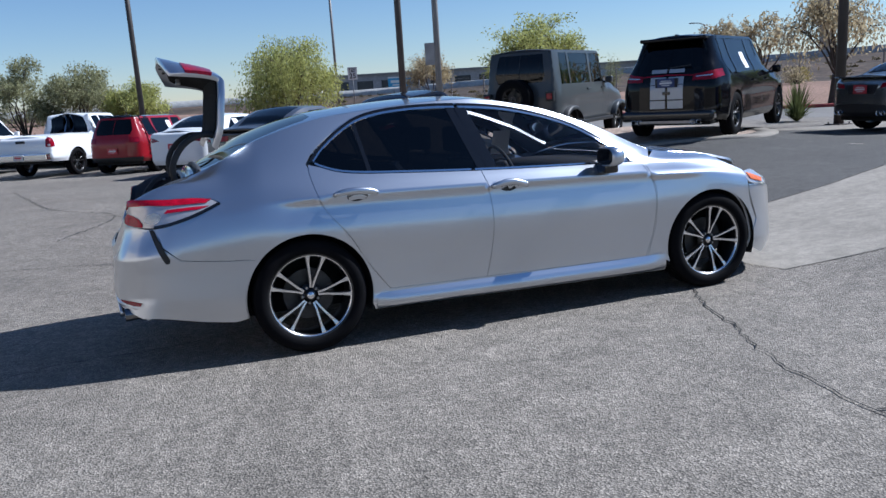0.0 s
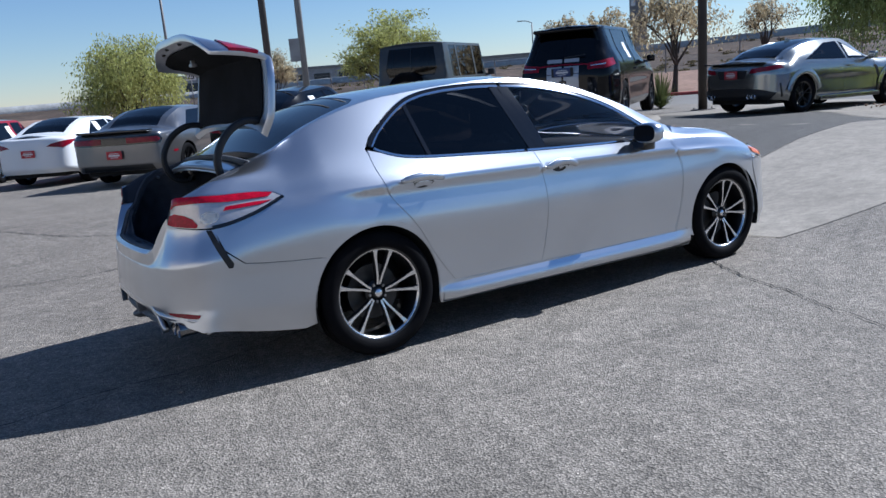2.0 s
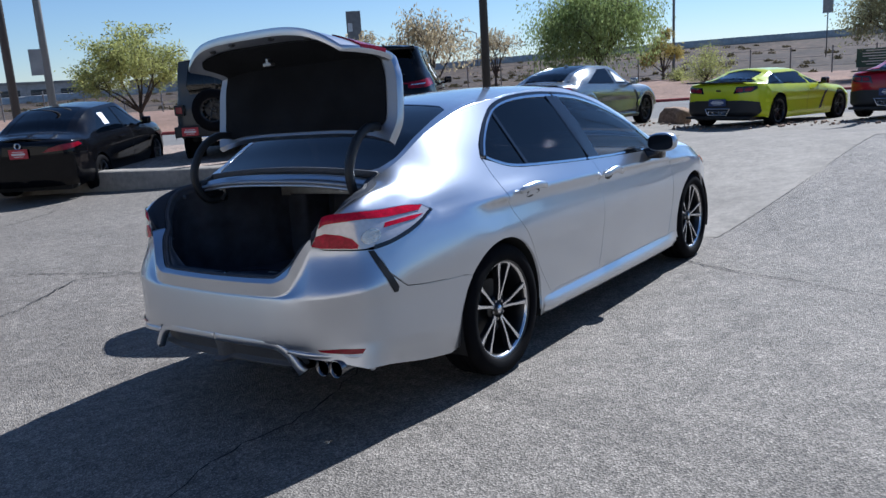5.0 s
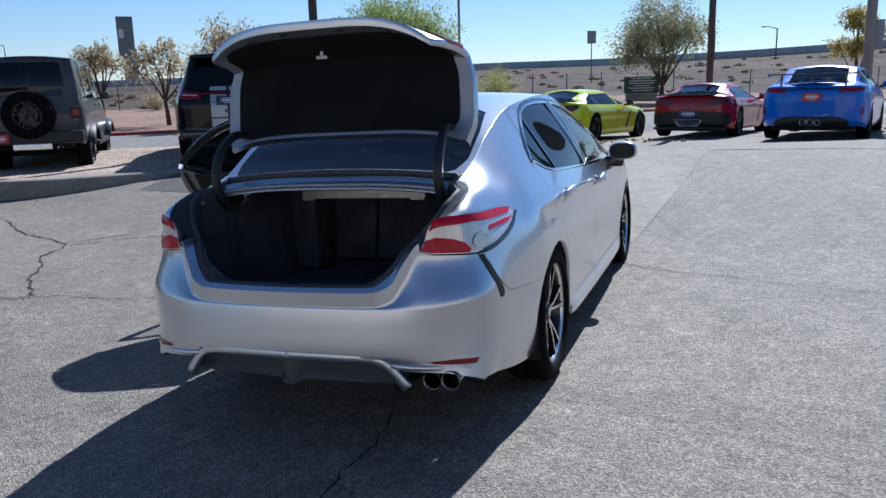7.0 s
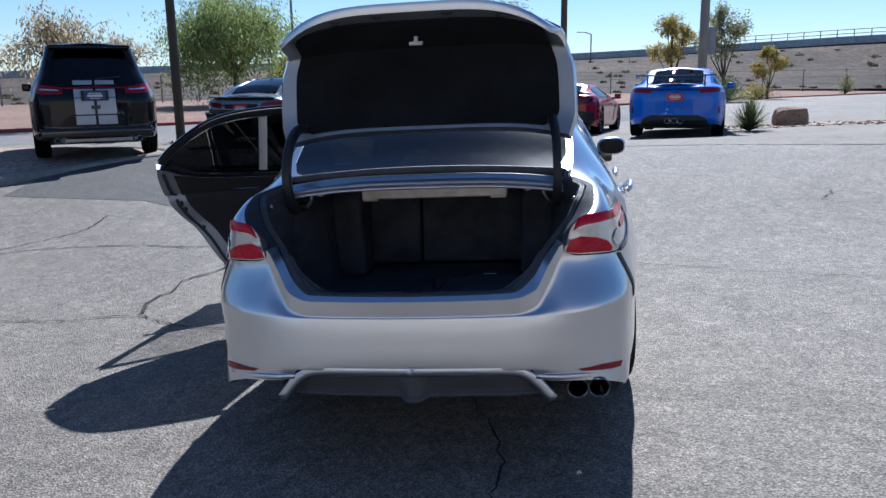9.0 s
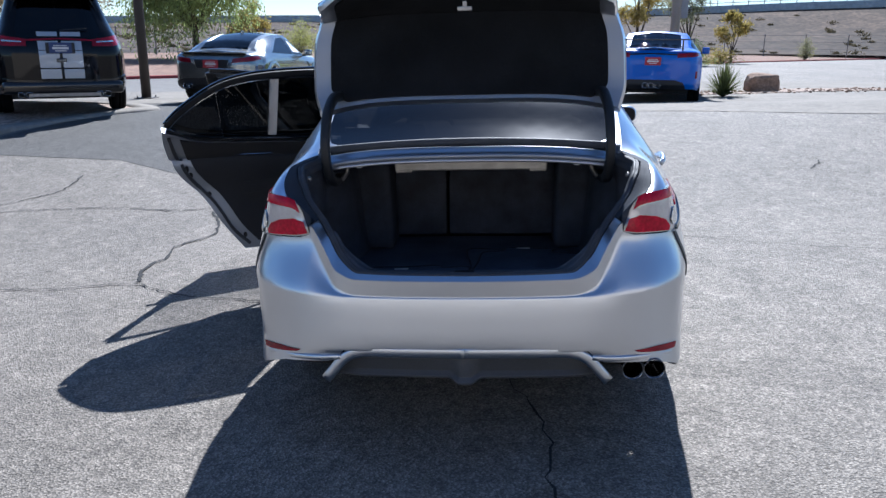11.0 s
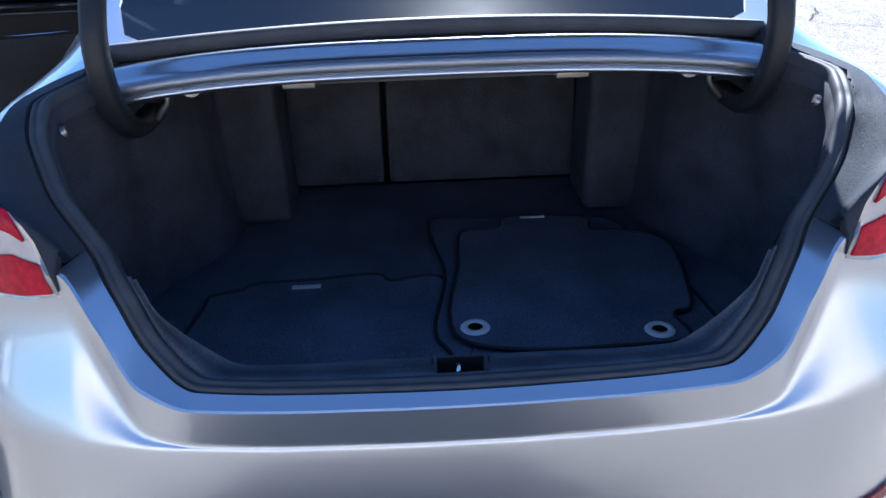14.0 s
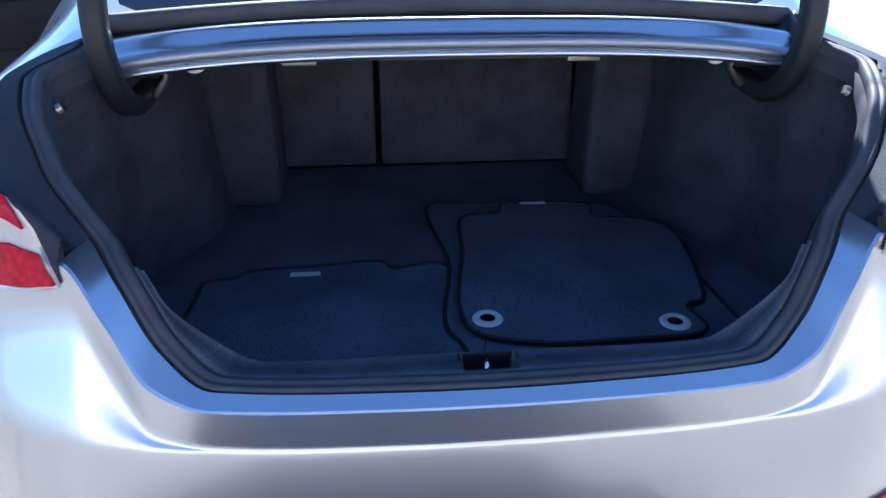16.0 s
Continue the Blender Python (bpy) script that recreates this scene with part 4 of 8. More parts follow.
for sgn in (-1, 1):
    g = np.array(lid_surface(-0.008, 0.62, 0.84, 1.0))
    w = g[:, -5:] if sgn > 0 else g[:, :5]
    out = w * np.array([1, 1, 1])
    part("lid_lamp", grid_mesh("lid_lamp", out, DEEP_RED, True), None, lid, "red lamp on the boot lid")
    g = loop(np.array(out))
    h = loop(np.array(lid_surface(0.012, 0.62, 0.84, 1.0)[:, -5:] if sgn > 0 else lid_surface(0.012, 0.62, 0.84, 1.0)[:, :5]))
    h[:, 1] *= 1.004
    q = np.stack([g, h], 1)
    part("lid_lamp_side", grid_mesh("lid_lamp_side", np.concatenate([q, q[:1]]), DEEP_RED), None, lid)
    for t, wf in ((0.945, 0.62), (0.955, 0.25)):
        g = lid_surface(0.036, 0, 1, 1)
        i, j = int(t * 39), int((1 + sgn * wf) / 2 * 32)
        bm = bmesh.new()
        bmesh.ops.create_uvsphere(bm, u_segments=12, v_segments=6, radius=0.016, matrix=Matrix.Translation(g[i, j]) @ Matrix.Diagonal((0.7, 1.4, 0.5, 1)))
        part("rubber_bump", bm, BLACK_TRIM, lid, smooth=True)
bm = bmesh.new()
box(bm, (-0.575, -0.028, 1.612), (-0.545, 0.028, 1.628), 0.004)
box(bm, (-0.572, -0.008, 1.622), (-0.548, 0.008, 1.648), 0.003)
part("lid_latch", bm, STEEL, lid, "bright latch")
for sgn in (-1, 1):
    pts = smooth_line([(-0.50, sgn * 0.535, 0.965), (-0.60, sgn * 0.545, 0.965), (-0.655, sgn * 0.552, 1.03), (-0.662, sgn * 0.553, 1.13), (-0.60, sgn * 0.55, 1.235), (-0.50, sgn * 0.54, 1.292), (-0.385, sgn * 0.53, 1.285)], 0.02)
    sweep("hinge_arm", pts, BLACK_TRIM, lid, 0.036, 0.034, up=(0, 1, 0), label="black gooseneck hinge arm")

# ---- boot opening, rail and lining ----
# riser and ledge of the bumper round the boot opening
run = np.linspace(S0, -1.148, 70)
foot_line, brow, back_line = (body.at(np.array([(q, h) for q in run])) for h in (0.83, 0.87, TOP))
both = lambda a: np.concatenate([a[::-1] * (1, -1, 1), a[1:]])
foot_line, brow, back_line = both(foot_line), both(brow), both(back_line)
lean_in = brow + (brow - foot_line) * 0.03 + (back_line - brow) * 0.10
part("bumper_riser", grid_mesh("bumper_riser", np.stack([foot_line, foot_line * 0.5 + brow * 0.5, brow], 1), SILVER, True), None, sedan)
part("riser_edge", grid_mesh("riser_edge", np.stack([brow, lean_in], 1), SILVER, True), None, sedan)
part("bumper_ledge", grid_mesh("bumper_ledge", np.stack([lean_in, lean_in * 0.5 + back_line * 0.5, back_line], 1), SILVER, True), None, sedan)
rim = body.at(np.array([(q, TOP) for q in np.linspace(S0, -0.56, 90)]))
full = both(rim)


def ring_at(p, inward, up):
    """A place beside the boot opening's edge: so far towards the opening's middle and so far up."""
    d = np.array([-0.55, 0, 0]) - (p[0], p[1], 0)
    rise = np.clip((p[2] - 0.72) / 0.30, 0, 1)
    d = np.array([d[0], d[1], -0.10 * rise])
    return p + d / np.linalg.norm(d) * inward + (0, 0, up)


flange = [[ring_at(p, a, u) for a, u in ((-0.001, -0.003), (0.004, -0.008), (0.010, -0.008), (0.036, -0.006), (0.040, -0.03))] for p in full]
part("boot_flange", grid_mesh("boot_flange", np.array(flange), TRIM_GREY, True), None, sedan, "dark grey trim round the boot opening")
seal = [[ring_at(p, a, u) for a, u in ((0.006, -0.008), (0.006, 0.002), (0.010, 0.006), (0.014, 0.004), (0.016, 0.003), (0.019, 0.007), (0.024, 0.009), (0.029, 0.007), (0.032, 0.0), (0.032, -0.008))] for p in full]
part("boot_seal", grid_mesh("boot_seal", np.array(seal), SEAL, True), None, sedan, "black rubber seal")
ring = [[ring_at(p, 0.040, -0.03)] for p in full]
sweep("window_seal", [(-0.5225, y, 1.1065 - 0.08 * y * y) for y in np.linspace(-0.585, 0.585, 31)], SEAL, sedan, 0.024, 0.030, label="black rubber seal along the rear window")
for name, mat, pts in (("rail_gutter", BLACK_TRIM, [(-0.505, 1.088), (-0.553, 1.0925)]), ("rail_top", SILVER, [(-0.553, 1.0925), (-0.572, 1.0918), (-0.577, 1.089), (-0.580, 1.084), (-0.585, 1.078)]), ("rail_step", SILVER, [(-0.585, 1.078), (-0.59, 1.070), (-0.60, 1.068)]),
                       ("rail_fold", SILVER_SHADED, [(-0.60, 1.068), (-0.612, 1.072), (-0.622, 1.066), (-0.622, 1.055), (-0.612, 1.048)]),
                       ("rail_edge", SILVER, [(-0.612, 1.048), (-0.618, 1.044), (-0.616, 1.038), (-0.612, 1.036)]),
                       ("rail_lip", TRIM_GREY, [(-0.612, 1.036), (-0.56, 1.034), (-0.20, 1.03)])):
    P = [[(x, y, z - 0.035 * (abs(y) / 0.6) ** 3) for x, z in pts] for y in np.linspace(-0.575, 0.575, 25)]
    part(name, grid_mesh(name, P, mat), None, sedan)

floor_pts = [(-0.93, 0.36), (-0.90, 0.46), (-0.84, 0.56), (-0.74, 0.64), (-0.58, 0.665), (-0.42, 0.62), (-0.30, 0.55), (-0.20, 0.515), (-0.09, 0.505), (0.02, 0.50), (0.19, 0.49)]
head_pts = [tuple(r[-1]) for r in ring[90:] if r[-1][1] > 0.37][::3] + [(-0.47, 0.60, 1.036), (-0.30, 0.575, 1.036), (-0.12, 0.555, 1.036), (0.02, 0.53, 1.036), (0.19, 0.50, 1.036)]
wall, head = smooth_line(floor_pts, 0.03), smooth_line(head_pts, 0.03)
tw = np.linspace(0, 1, 60)
pick = lambda a, t: np.array([np.interp(t, np.linspace(0, 1, len(a)), a[:, k]) for k in range(a.shape[1])])
for sgn in (-1, 1):
    P = []
    for q in tw:
        lo, hi = pick(wall, q), pick(head, q)
        row = []
        for k in np.linspace(0, 1, 10):
            bulge = 0.035 * math.sin(math.pi * k) * (1 - abs(2 * q - 0.75)) + 0.008 * math.sin(14 * q + 3 * k)
            row.append((lo[0] * (1 - k) + hi[0] * k - 0.3 * max(0, bulge) * (1 - q), sgn * (lo[1] * (1 - k) + hi[1] * k + bulge), 0.535 * (1 - k) + hi[2] * k))
        P.append(row)
    part("boot_side_lining", grid_mesh("boot_side_lining", P, FELT, sgn > 0), None, sedan, "black felt side lining")
    bm = bmesh.new()
    box(bm, (-0.09, 0.395, 0.545), (0.12, 0.53, 1.03), 0.04, seg=4)
    for v in bm.verts:
        k = (v.co.z - 0.575) / 0.455
        v.co.x += 0.05 * k - 0.03 * math.sin(math.pi * min(1, k * 1.2))
        v.co.y = sgn * (v.co.y + (0.025 * k if v.co.y > 0.46 else -0.02 * math.sin(math.pi * k) * 0.0 + (-0.015 + 0.02 * k)))
    part("wheelhouse_pad", bm, FELT, sedan, "dark felt pad over the wheelhouse", smooth=True)
bm = bmesh.new()
f = [bm.verts.new((x, y, 0.54)) for x, y in [*[(a, b + 0.02) for a, b in wall], *[(a, -b - 0.02) for a, b in wall[::-1]]]]
bm.faces.new(f)
part("boot_floor", bm, CARPET, sedan, "black boot carpet")
for y0, y1 in ((-0.40, 0.128), (0.142, 0.40)):
    bm = bmesh.new()
    box(bm, (0.13, y0, 0.56), (0.20, y1, 1.04), 0.018, m=Matrix.Translation((0.16, 0, 0.56)) @ Matrix.Rotation(radians(11), 4, "Y") @ Matrix.Translation((-0.16, 0, -0.56)))
    part("seat_back", bm, FELT, sedan, "black felt seat back")
# added bar whose bright metal stands for a lit strip below the shelf
bm = bmesh.new()
box(bm, (-0.28, -0.335, 0.952), (-0.20, 0.335, 1.00), 0.006)
box(bm, (-0.285, -0.33, 0.945), (-0.27, -0.26, 0.958), 0.003)
box(bm, (-0.285, 0.26, 0.945), (-0.27, 0.33, 0.958), 0.003)
part("shelf_lit_strip", bm, STEEL, sedan, "pale metal bar standing in for light under the parcel shelf")
bm = bmesh.new()
box(bm, (-0.52, -0.62, 1.036), (0.30, 0.62, 1.05), 0.004)
part("parcel_shelf", bm, INNER, sedan)
# rear sill trim that follows the opening's lower edge, with the latch well
P, drop = [], []
for p in both(body.at(np.array([(q, TOP) for q in [*np.linspace(S0, S0 + 0.0425, 8), S0 + 0.0445, *np.linspace(S0 + 0.06, -1.205, 44)]]))):
    notch = abs(p[1]) < 0.0435
    k = 1 - 0.8 * float(np.clip((p[2] - 0.69) / 0.10, 0, 1))
    row = [ring_at(p, 0.033 + (a - 0.033) * k, u - (w if notch else 0)) for a, u, w in
           ((0.033, -0.004, 0), (0.036, 0.003, 0), (0.044, 0.004, 0.003), (0.046, 0.003, 0.034), (0.064, 0.002, 0.04), (0.066, -0.004, 0.036), (0.094, -0.004, 0.034), (0.096, -0.004, 0), (0.099, -0.007, 0), (0.106, -0.014, 0), (0.112, -0.05, 0))]
    q = ring_at(p, 0.02, 0)
    P.append(row)
    drop.append([row[-1], (q[0], q[1], 0.54)])
part("sill_lining", grid_mesh("sill_lining", drop, FELT, True), None, sedan)
part("boot_sill", grid_mesh("boot_sill", P, SILL, True), None, sedan, "scuffed dark grey sill trim")
bm = bmesh.new()
for lo, hi in (((-0.9945, -0.0425, 0.652), (-0.9505, 0.0425, 0.662)), ((-0.9525, -0.0425, 0.655), (-0.9490, 0.0425, 0.6885)), ((-0.9950, -0.0425, 0.655), (-0.9925, 0.0425, 0.690)),
               ((-0.9945, -0.0435, 0.655), (-0.9505, -0.0405, 0.690)), ((-0.9945, 0.0405, 0.655), (-0.9505, 0.0435, 0.690))):
    box(bm, lo, hi, 0.0008)
part("latch_well", bm, BLACK_TRIM, sedan)
bm = tube(bmesh.new(), [(-0.982, 0.004, 0.66), (-0.980, 0.004, 0.688), (-0.968, 0.004, 0.690), (-0.965, 0.004, 0.66)], 0.004, 8)
part("striker", bm, CHROME, sedan, "steel striker loop", smooth=True)
for sgn in (-1, 1):
    bm = bmesh.new()
    bmesh.ops.create_uvsphere(bm, u_segments=16, v_segments=8, radius=1, matrix=Matrix.Translation((-0.605, sgn * 0.433, 1.028)) @ Matrix.Diagonal((0.008, 0.017, 0.012, 1)))
    part("release_tab", bm, PLATE_WHITE, sedan, "small white pull tab", smooth=True)
    bm = tube(bmesh.new(), [(-0.60, sgn * 0.433, 1.03), (-0.56, sgn * 0.44, 1.035), (-0.48, sgn * 0.46, 1.03)], 0.005, 6)
    part("tab_cable", bm, BLACK_TRIM, sedan, smooth=True)
    t = bpy.data.curves.new("pull", "FONT")
    t.body, t.size, t.align_x, t.align_y, t.extrude = "PULL", 0.0095, "CENTER", "CENTER", 0.0004
    t.materials.append(TRIM_GREY)
    ob = new("pull_lettering", t)
    ob.parent = sedan
    ob.matrix_basis = Matrix.Translation((-0.6145, sgn * 0.433, 1.030)) @ Matrix.Rotation(radians(-90), 4, "Z") @ Matrix.Rotation(radians(90), 4, "X")
    bm = bmesh.new()
    bmesh.ops.create_cone(bm, cap_ends=True, segments=14, radius1=0.011, radius2=0.008, depth=0.008, matrix=Matrix.Translation((-0.705, sgn * 0.612, 0.995)) @ Matrix.Rotation(radians(60 * sgn), 4, "X"))
    part("trim_clip", bm, STEEL, sedan)
    bm = tube(bmesh.new(), [(-0.55, sgn * 0.49, 1.03), (-0.52, sgn * 0.50, 0.99), (-0.54, sgn * 0.52, 0.96)], 0.010, 8)
    part("hinge_bracket", bm, STEEL, sedan, smooth=True)

# ---- underside, wheel wells and cabin ----
bm = bmesh.new()
box(bm, (-0.82, -0.60, 0.26), (3.45, 0.60, 0.38), 0.03)
part("underbody", bm, UNDER, sedan)
part("floor_pan", box(bmesh.new(), (0.42, -0.84, 0.225), (2.42, 0.84, 0.30), 0.02), UNDER, sedan)
for x in (0.0, 2.825):
    for sgn in (-1, 1):
        P = [[(x + 0.372 * math.cos(a), sgn * y, 0.33 + 0.372 * math.sin(a)) for y in (0.89, 0.60)] for a in np.radians(np.linspace(-20, 200, 30))]
        part("wheel_well", grid_mesh("wheel_well", P, UNDER, sgn > 0), None, sedan)
        bm = bmesh.new()
        f = [bm.verts.new((x + 0.372 * math.cos(a), sgn * 0.60, 0.33 + 0.372 * math.sin(a))) for a in np.radians(np.linspace(-20, 200, 30))]
        bm.faces.new(f)
        part("wheel_well_back", bm, UNDER, sedan)
cab = body.side(np.array(straight([(0.45, 0.34), (2.28, 0.30), (2.30, 0.90), (0.20, 0.98), (0.45, 0.34)], 0.08)[:-1]))
body.panel("cabin_side", cab, INNER, sedan, sides=(-1,), gap=0, thick=0, out=-0.07)
lining = np.array(straight([(0.15, -0.97), (1.42, -0.97), (1.42, 0.97), (0.15, 0.97), (0.15, -0.97)], 0.08)[:-1])
body.cover("headlining", lining, HEADLINER, sedan, gap=0, thick=0, out=-0.035)


def seat(x, y, w, rest=True):
    s = part("seat", box(bmesh.new(), (x - 0.10, y - w / 2, 0.36), (x + 0.42, y + w / 2, 0.56), 0.06, seg=3), SEAT_CLOTH, sedan, "black cloth seat", smooth=True)
    b = bmesh.new()
    box(b, (x - 0.16, y - w / 2, 0.45), (x - 0.02, y + w / 2, 1.04), 0.05, m=Matrix.Translation((x, 0, 0.5)) @ Matrix.Rotation(radians(-17), 4, "Y") @ Matrix.Translation((-x, 0, -0.5)), seg=3)
    part("backrest", b, SEAT_CLOTH, s, smooth=True)
    if rest:
        b = bmesh.new()
        box(b, (x - 0.35, y - 0.13, 1.07), (x - 0.25, y + 0.13, 1.24), 0.04, seg=3)
        part("headrest", b, SEAT_CLOTH, s, smooth=True)
        for k in (-0.06, 0.06):
            part("rest_post", tube(bmesh.new(), [(x - 0.285, y + k, 1.0), (x - 0.295, y + k, 1.1)], 0.006, 8), CHROME, s, smooth=True)
    return s


seat(1.45, -0.37, 0.50)
seat(1.45, 0.37, 0.50)
seat(0.55, 0.0, 1.24, False)
for y in (-0.38, 0.0, 0.38):
    part("headrest", box(bmesh.new(), (0.30, y - 0.12, 0.99), (0.39, y + 0.12, 1.10), 0.035, seg=3), SEAT_CLOTH, sedan, smooth=True)
P = [[(x, y, z + 0.02 * (1 - (y / 0.7) ** 2)) for x, z in ((1.98, 0.50), (1.93, 0.70), (1.95, 0.86), (2.02, 0.915), (2.16, 0.925), (2.45, 0.92))] for y in np.linspace(-0.70, 0.70, 15)]
part("dashboard", grid_mesh("dashboard", P, INNER), None, sedan, "black dashboard")
bm = bmesh.new()
n, m = 36, 8
for i in range(n):
    a = 2 * math.pi * i / n
    for j in range(m):
        b = 2 * math.pi * j / m
        r = 0.185 + 0.015 * math.cos(b)
        bm.verts.new((0.015 * math.sin(b), r * math.cos(a), r * math.sin(a)))
bm.verts.ensure_lookup_table()
for i in range(n):
    for j in range(m):
        bm.faces.new([bm.verts[(i + p) % n * m + (j + q) % m] for p, q in ((0, 0), (1, 0), (1, 1), (0, 1))])
box(bm, (-0.02, -0.07, -0.06), (0.03, 0.07, 0.05), 0.02)
for a, b in (((0, 0.06, 0), (0, 0.18, 0)), ((0, -0.06, 0), (0, -0.18, 0)), ((0, 0, -0.05), (0, 0, -0.18))):
    tube(bm, [a, b], 0.014, 6)
part("steering_wheel", bm, INNER, sedan, "black steering wheel", smooth=True, m=Matrix.Translation((1.83, 0.37, 0.88)) @ Matrix.Rotation(radians(-24), 4, "Y"))
bm = bmesh.new()
P = [[(2.02 + 0.13 * i + 0.05 * j * 0.2, 0.72 - 0.05 * j, 0.97 + 0.19 * j) for j in np.linspace(0, 1, 5)] for i in np.linspace(-1, 0.2, 5)]
part("window_sheet", grid_mesh("window_sheet", P, PAPER), None, sedan, "white paper sheet taped inside the window")

# ---- mats lying in the boot ----
def mat_thing(outline, z, label, rings=(), tag=None):
    """A carpet mat with a bound edge that drapes a little."""
    poly = smooth_line(outline, 0.015, closed=True)
    V, F = fill(poly, (), 0.03)
    zz = lambda x, y: z + 0.003 * math.sin(9 * x + 4 * y) + 0.002 * math.sin(23 * y + 5 * x)
    P = np.array([(x, y, zz(x, y)) for x, y in V])
    n = np.tile((0, 0, 1.0), (len(P), 1))
    ob = part("floor_mat", skin("floor_mat", P, n, F, MAT_CLOTH, 1, 0.008, keep=True), None)
    ob.matrix_basis = CAR
    tagged(ob, label, "car mat", "mats in the boot")
    bind = tube(bmesh.new(), [(x, y, zz(x, y) + 0.0005) for x, y in [*poly, poly[0]]], 0.0042, 6, close=False)
    part("bound_edge", bind, INNER, ob, smooth=True)
    for x, y in rings:
        part("grommet", revolve(bmesh.new(), [(0.014, 0.0), (0.015, 0.004), (0.026, 0.004), (0.029, 0.0)], 28), PLATE_WHITE, ob, "white plastic ring", smooth=True,
             m=Matrix.Translation((x, y, zz(x, y) + 0.001)) @ Matrix.Rotation(radians(90), 4, "X"))
        part("grommet_hole", revolve(bmesh.new(), [(0.0, 0.002), (0.0145, 0.0022)], 20), GLOSS_BLACK, ob, m=Matrix.Translation((x, y, zz(x, y) + 0.001)) @ Matrix.Rotation(radians(90), 4, "X"))
    if tag:
        x, y = tag
        part("label_tab", box(bmesh.new(), (x - 0.007, y - 0.031, zz(x, y)), (x + 0.007, y + 0.031, zz(x, y) + 0.003), 0.001), PLATE_WHITE, ob, "small white label")
    return ob


mat_thing([(-0.80, 0.47), (-0.50, 0.51), (-0.455, 0.49), (-0.445, 0.44), (-0.42, 0.42), (-0.405, 0.32), (-0.40, 0.15), (-0.435, 0.12), (-0.44, 0.0), (-0.80, 0.0)], 0.549,
          "black carpet car mat with a small white label", tag=(-0.437, 0.303))
mat_thing([(-0.12, 0.02), (-0.13, -0.15), (-0.14, -0.36), (-0.22, -0.45), (-0.60, -0.52), (-0.79, -0.47), (-0.80, -0.06), (-0.72, 0.01), (-0.64, 0.03), (-0.42, 0.0)], 0.553,
          "black carpet car mat lying under another mat")
mat_thing([(-0.22, -0.05), (-0.205, -0.14), (-0.145, -0.17), (-0.165, -0.36), (-0.25, -0.37), (-0.32, -0.52), (-0.60, -0.49), (-0.645, -0.44), (-0.74, -0.43), (-0.75, -0.18), (-0.72, -0.03), (-0.62, 0.0), (-0.41, -0.03)], 0.564,
          "black carpet car mat with two white rings", rings=((-0.672, -0.046), (-0.705, -0.393)), tag=(-0.148, -0.235))


DISC = material("dark brake disc", (0.07, 0.068, 0.066), 0.5, 1.0, vary=0.2, scale=15)


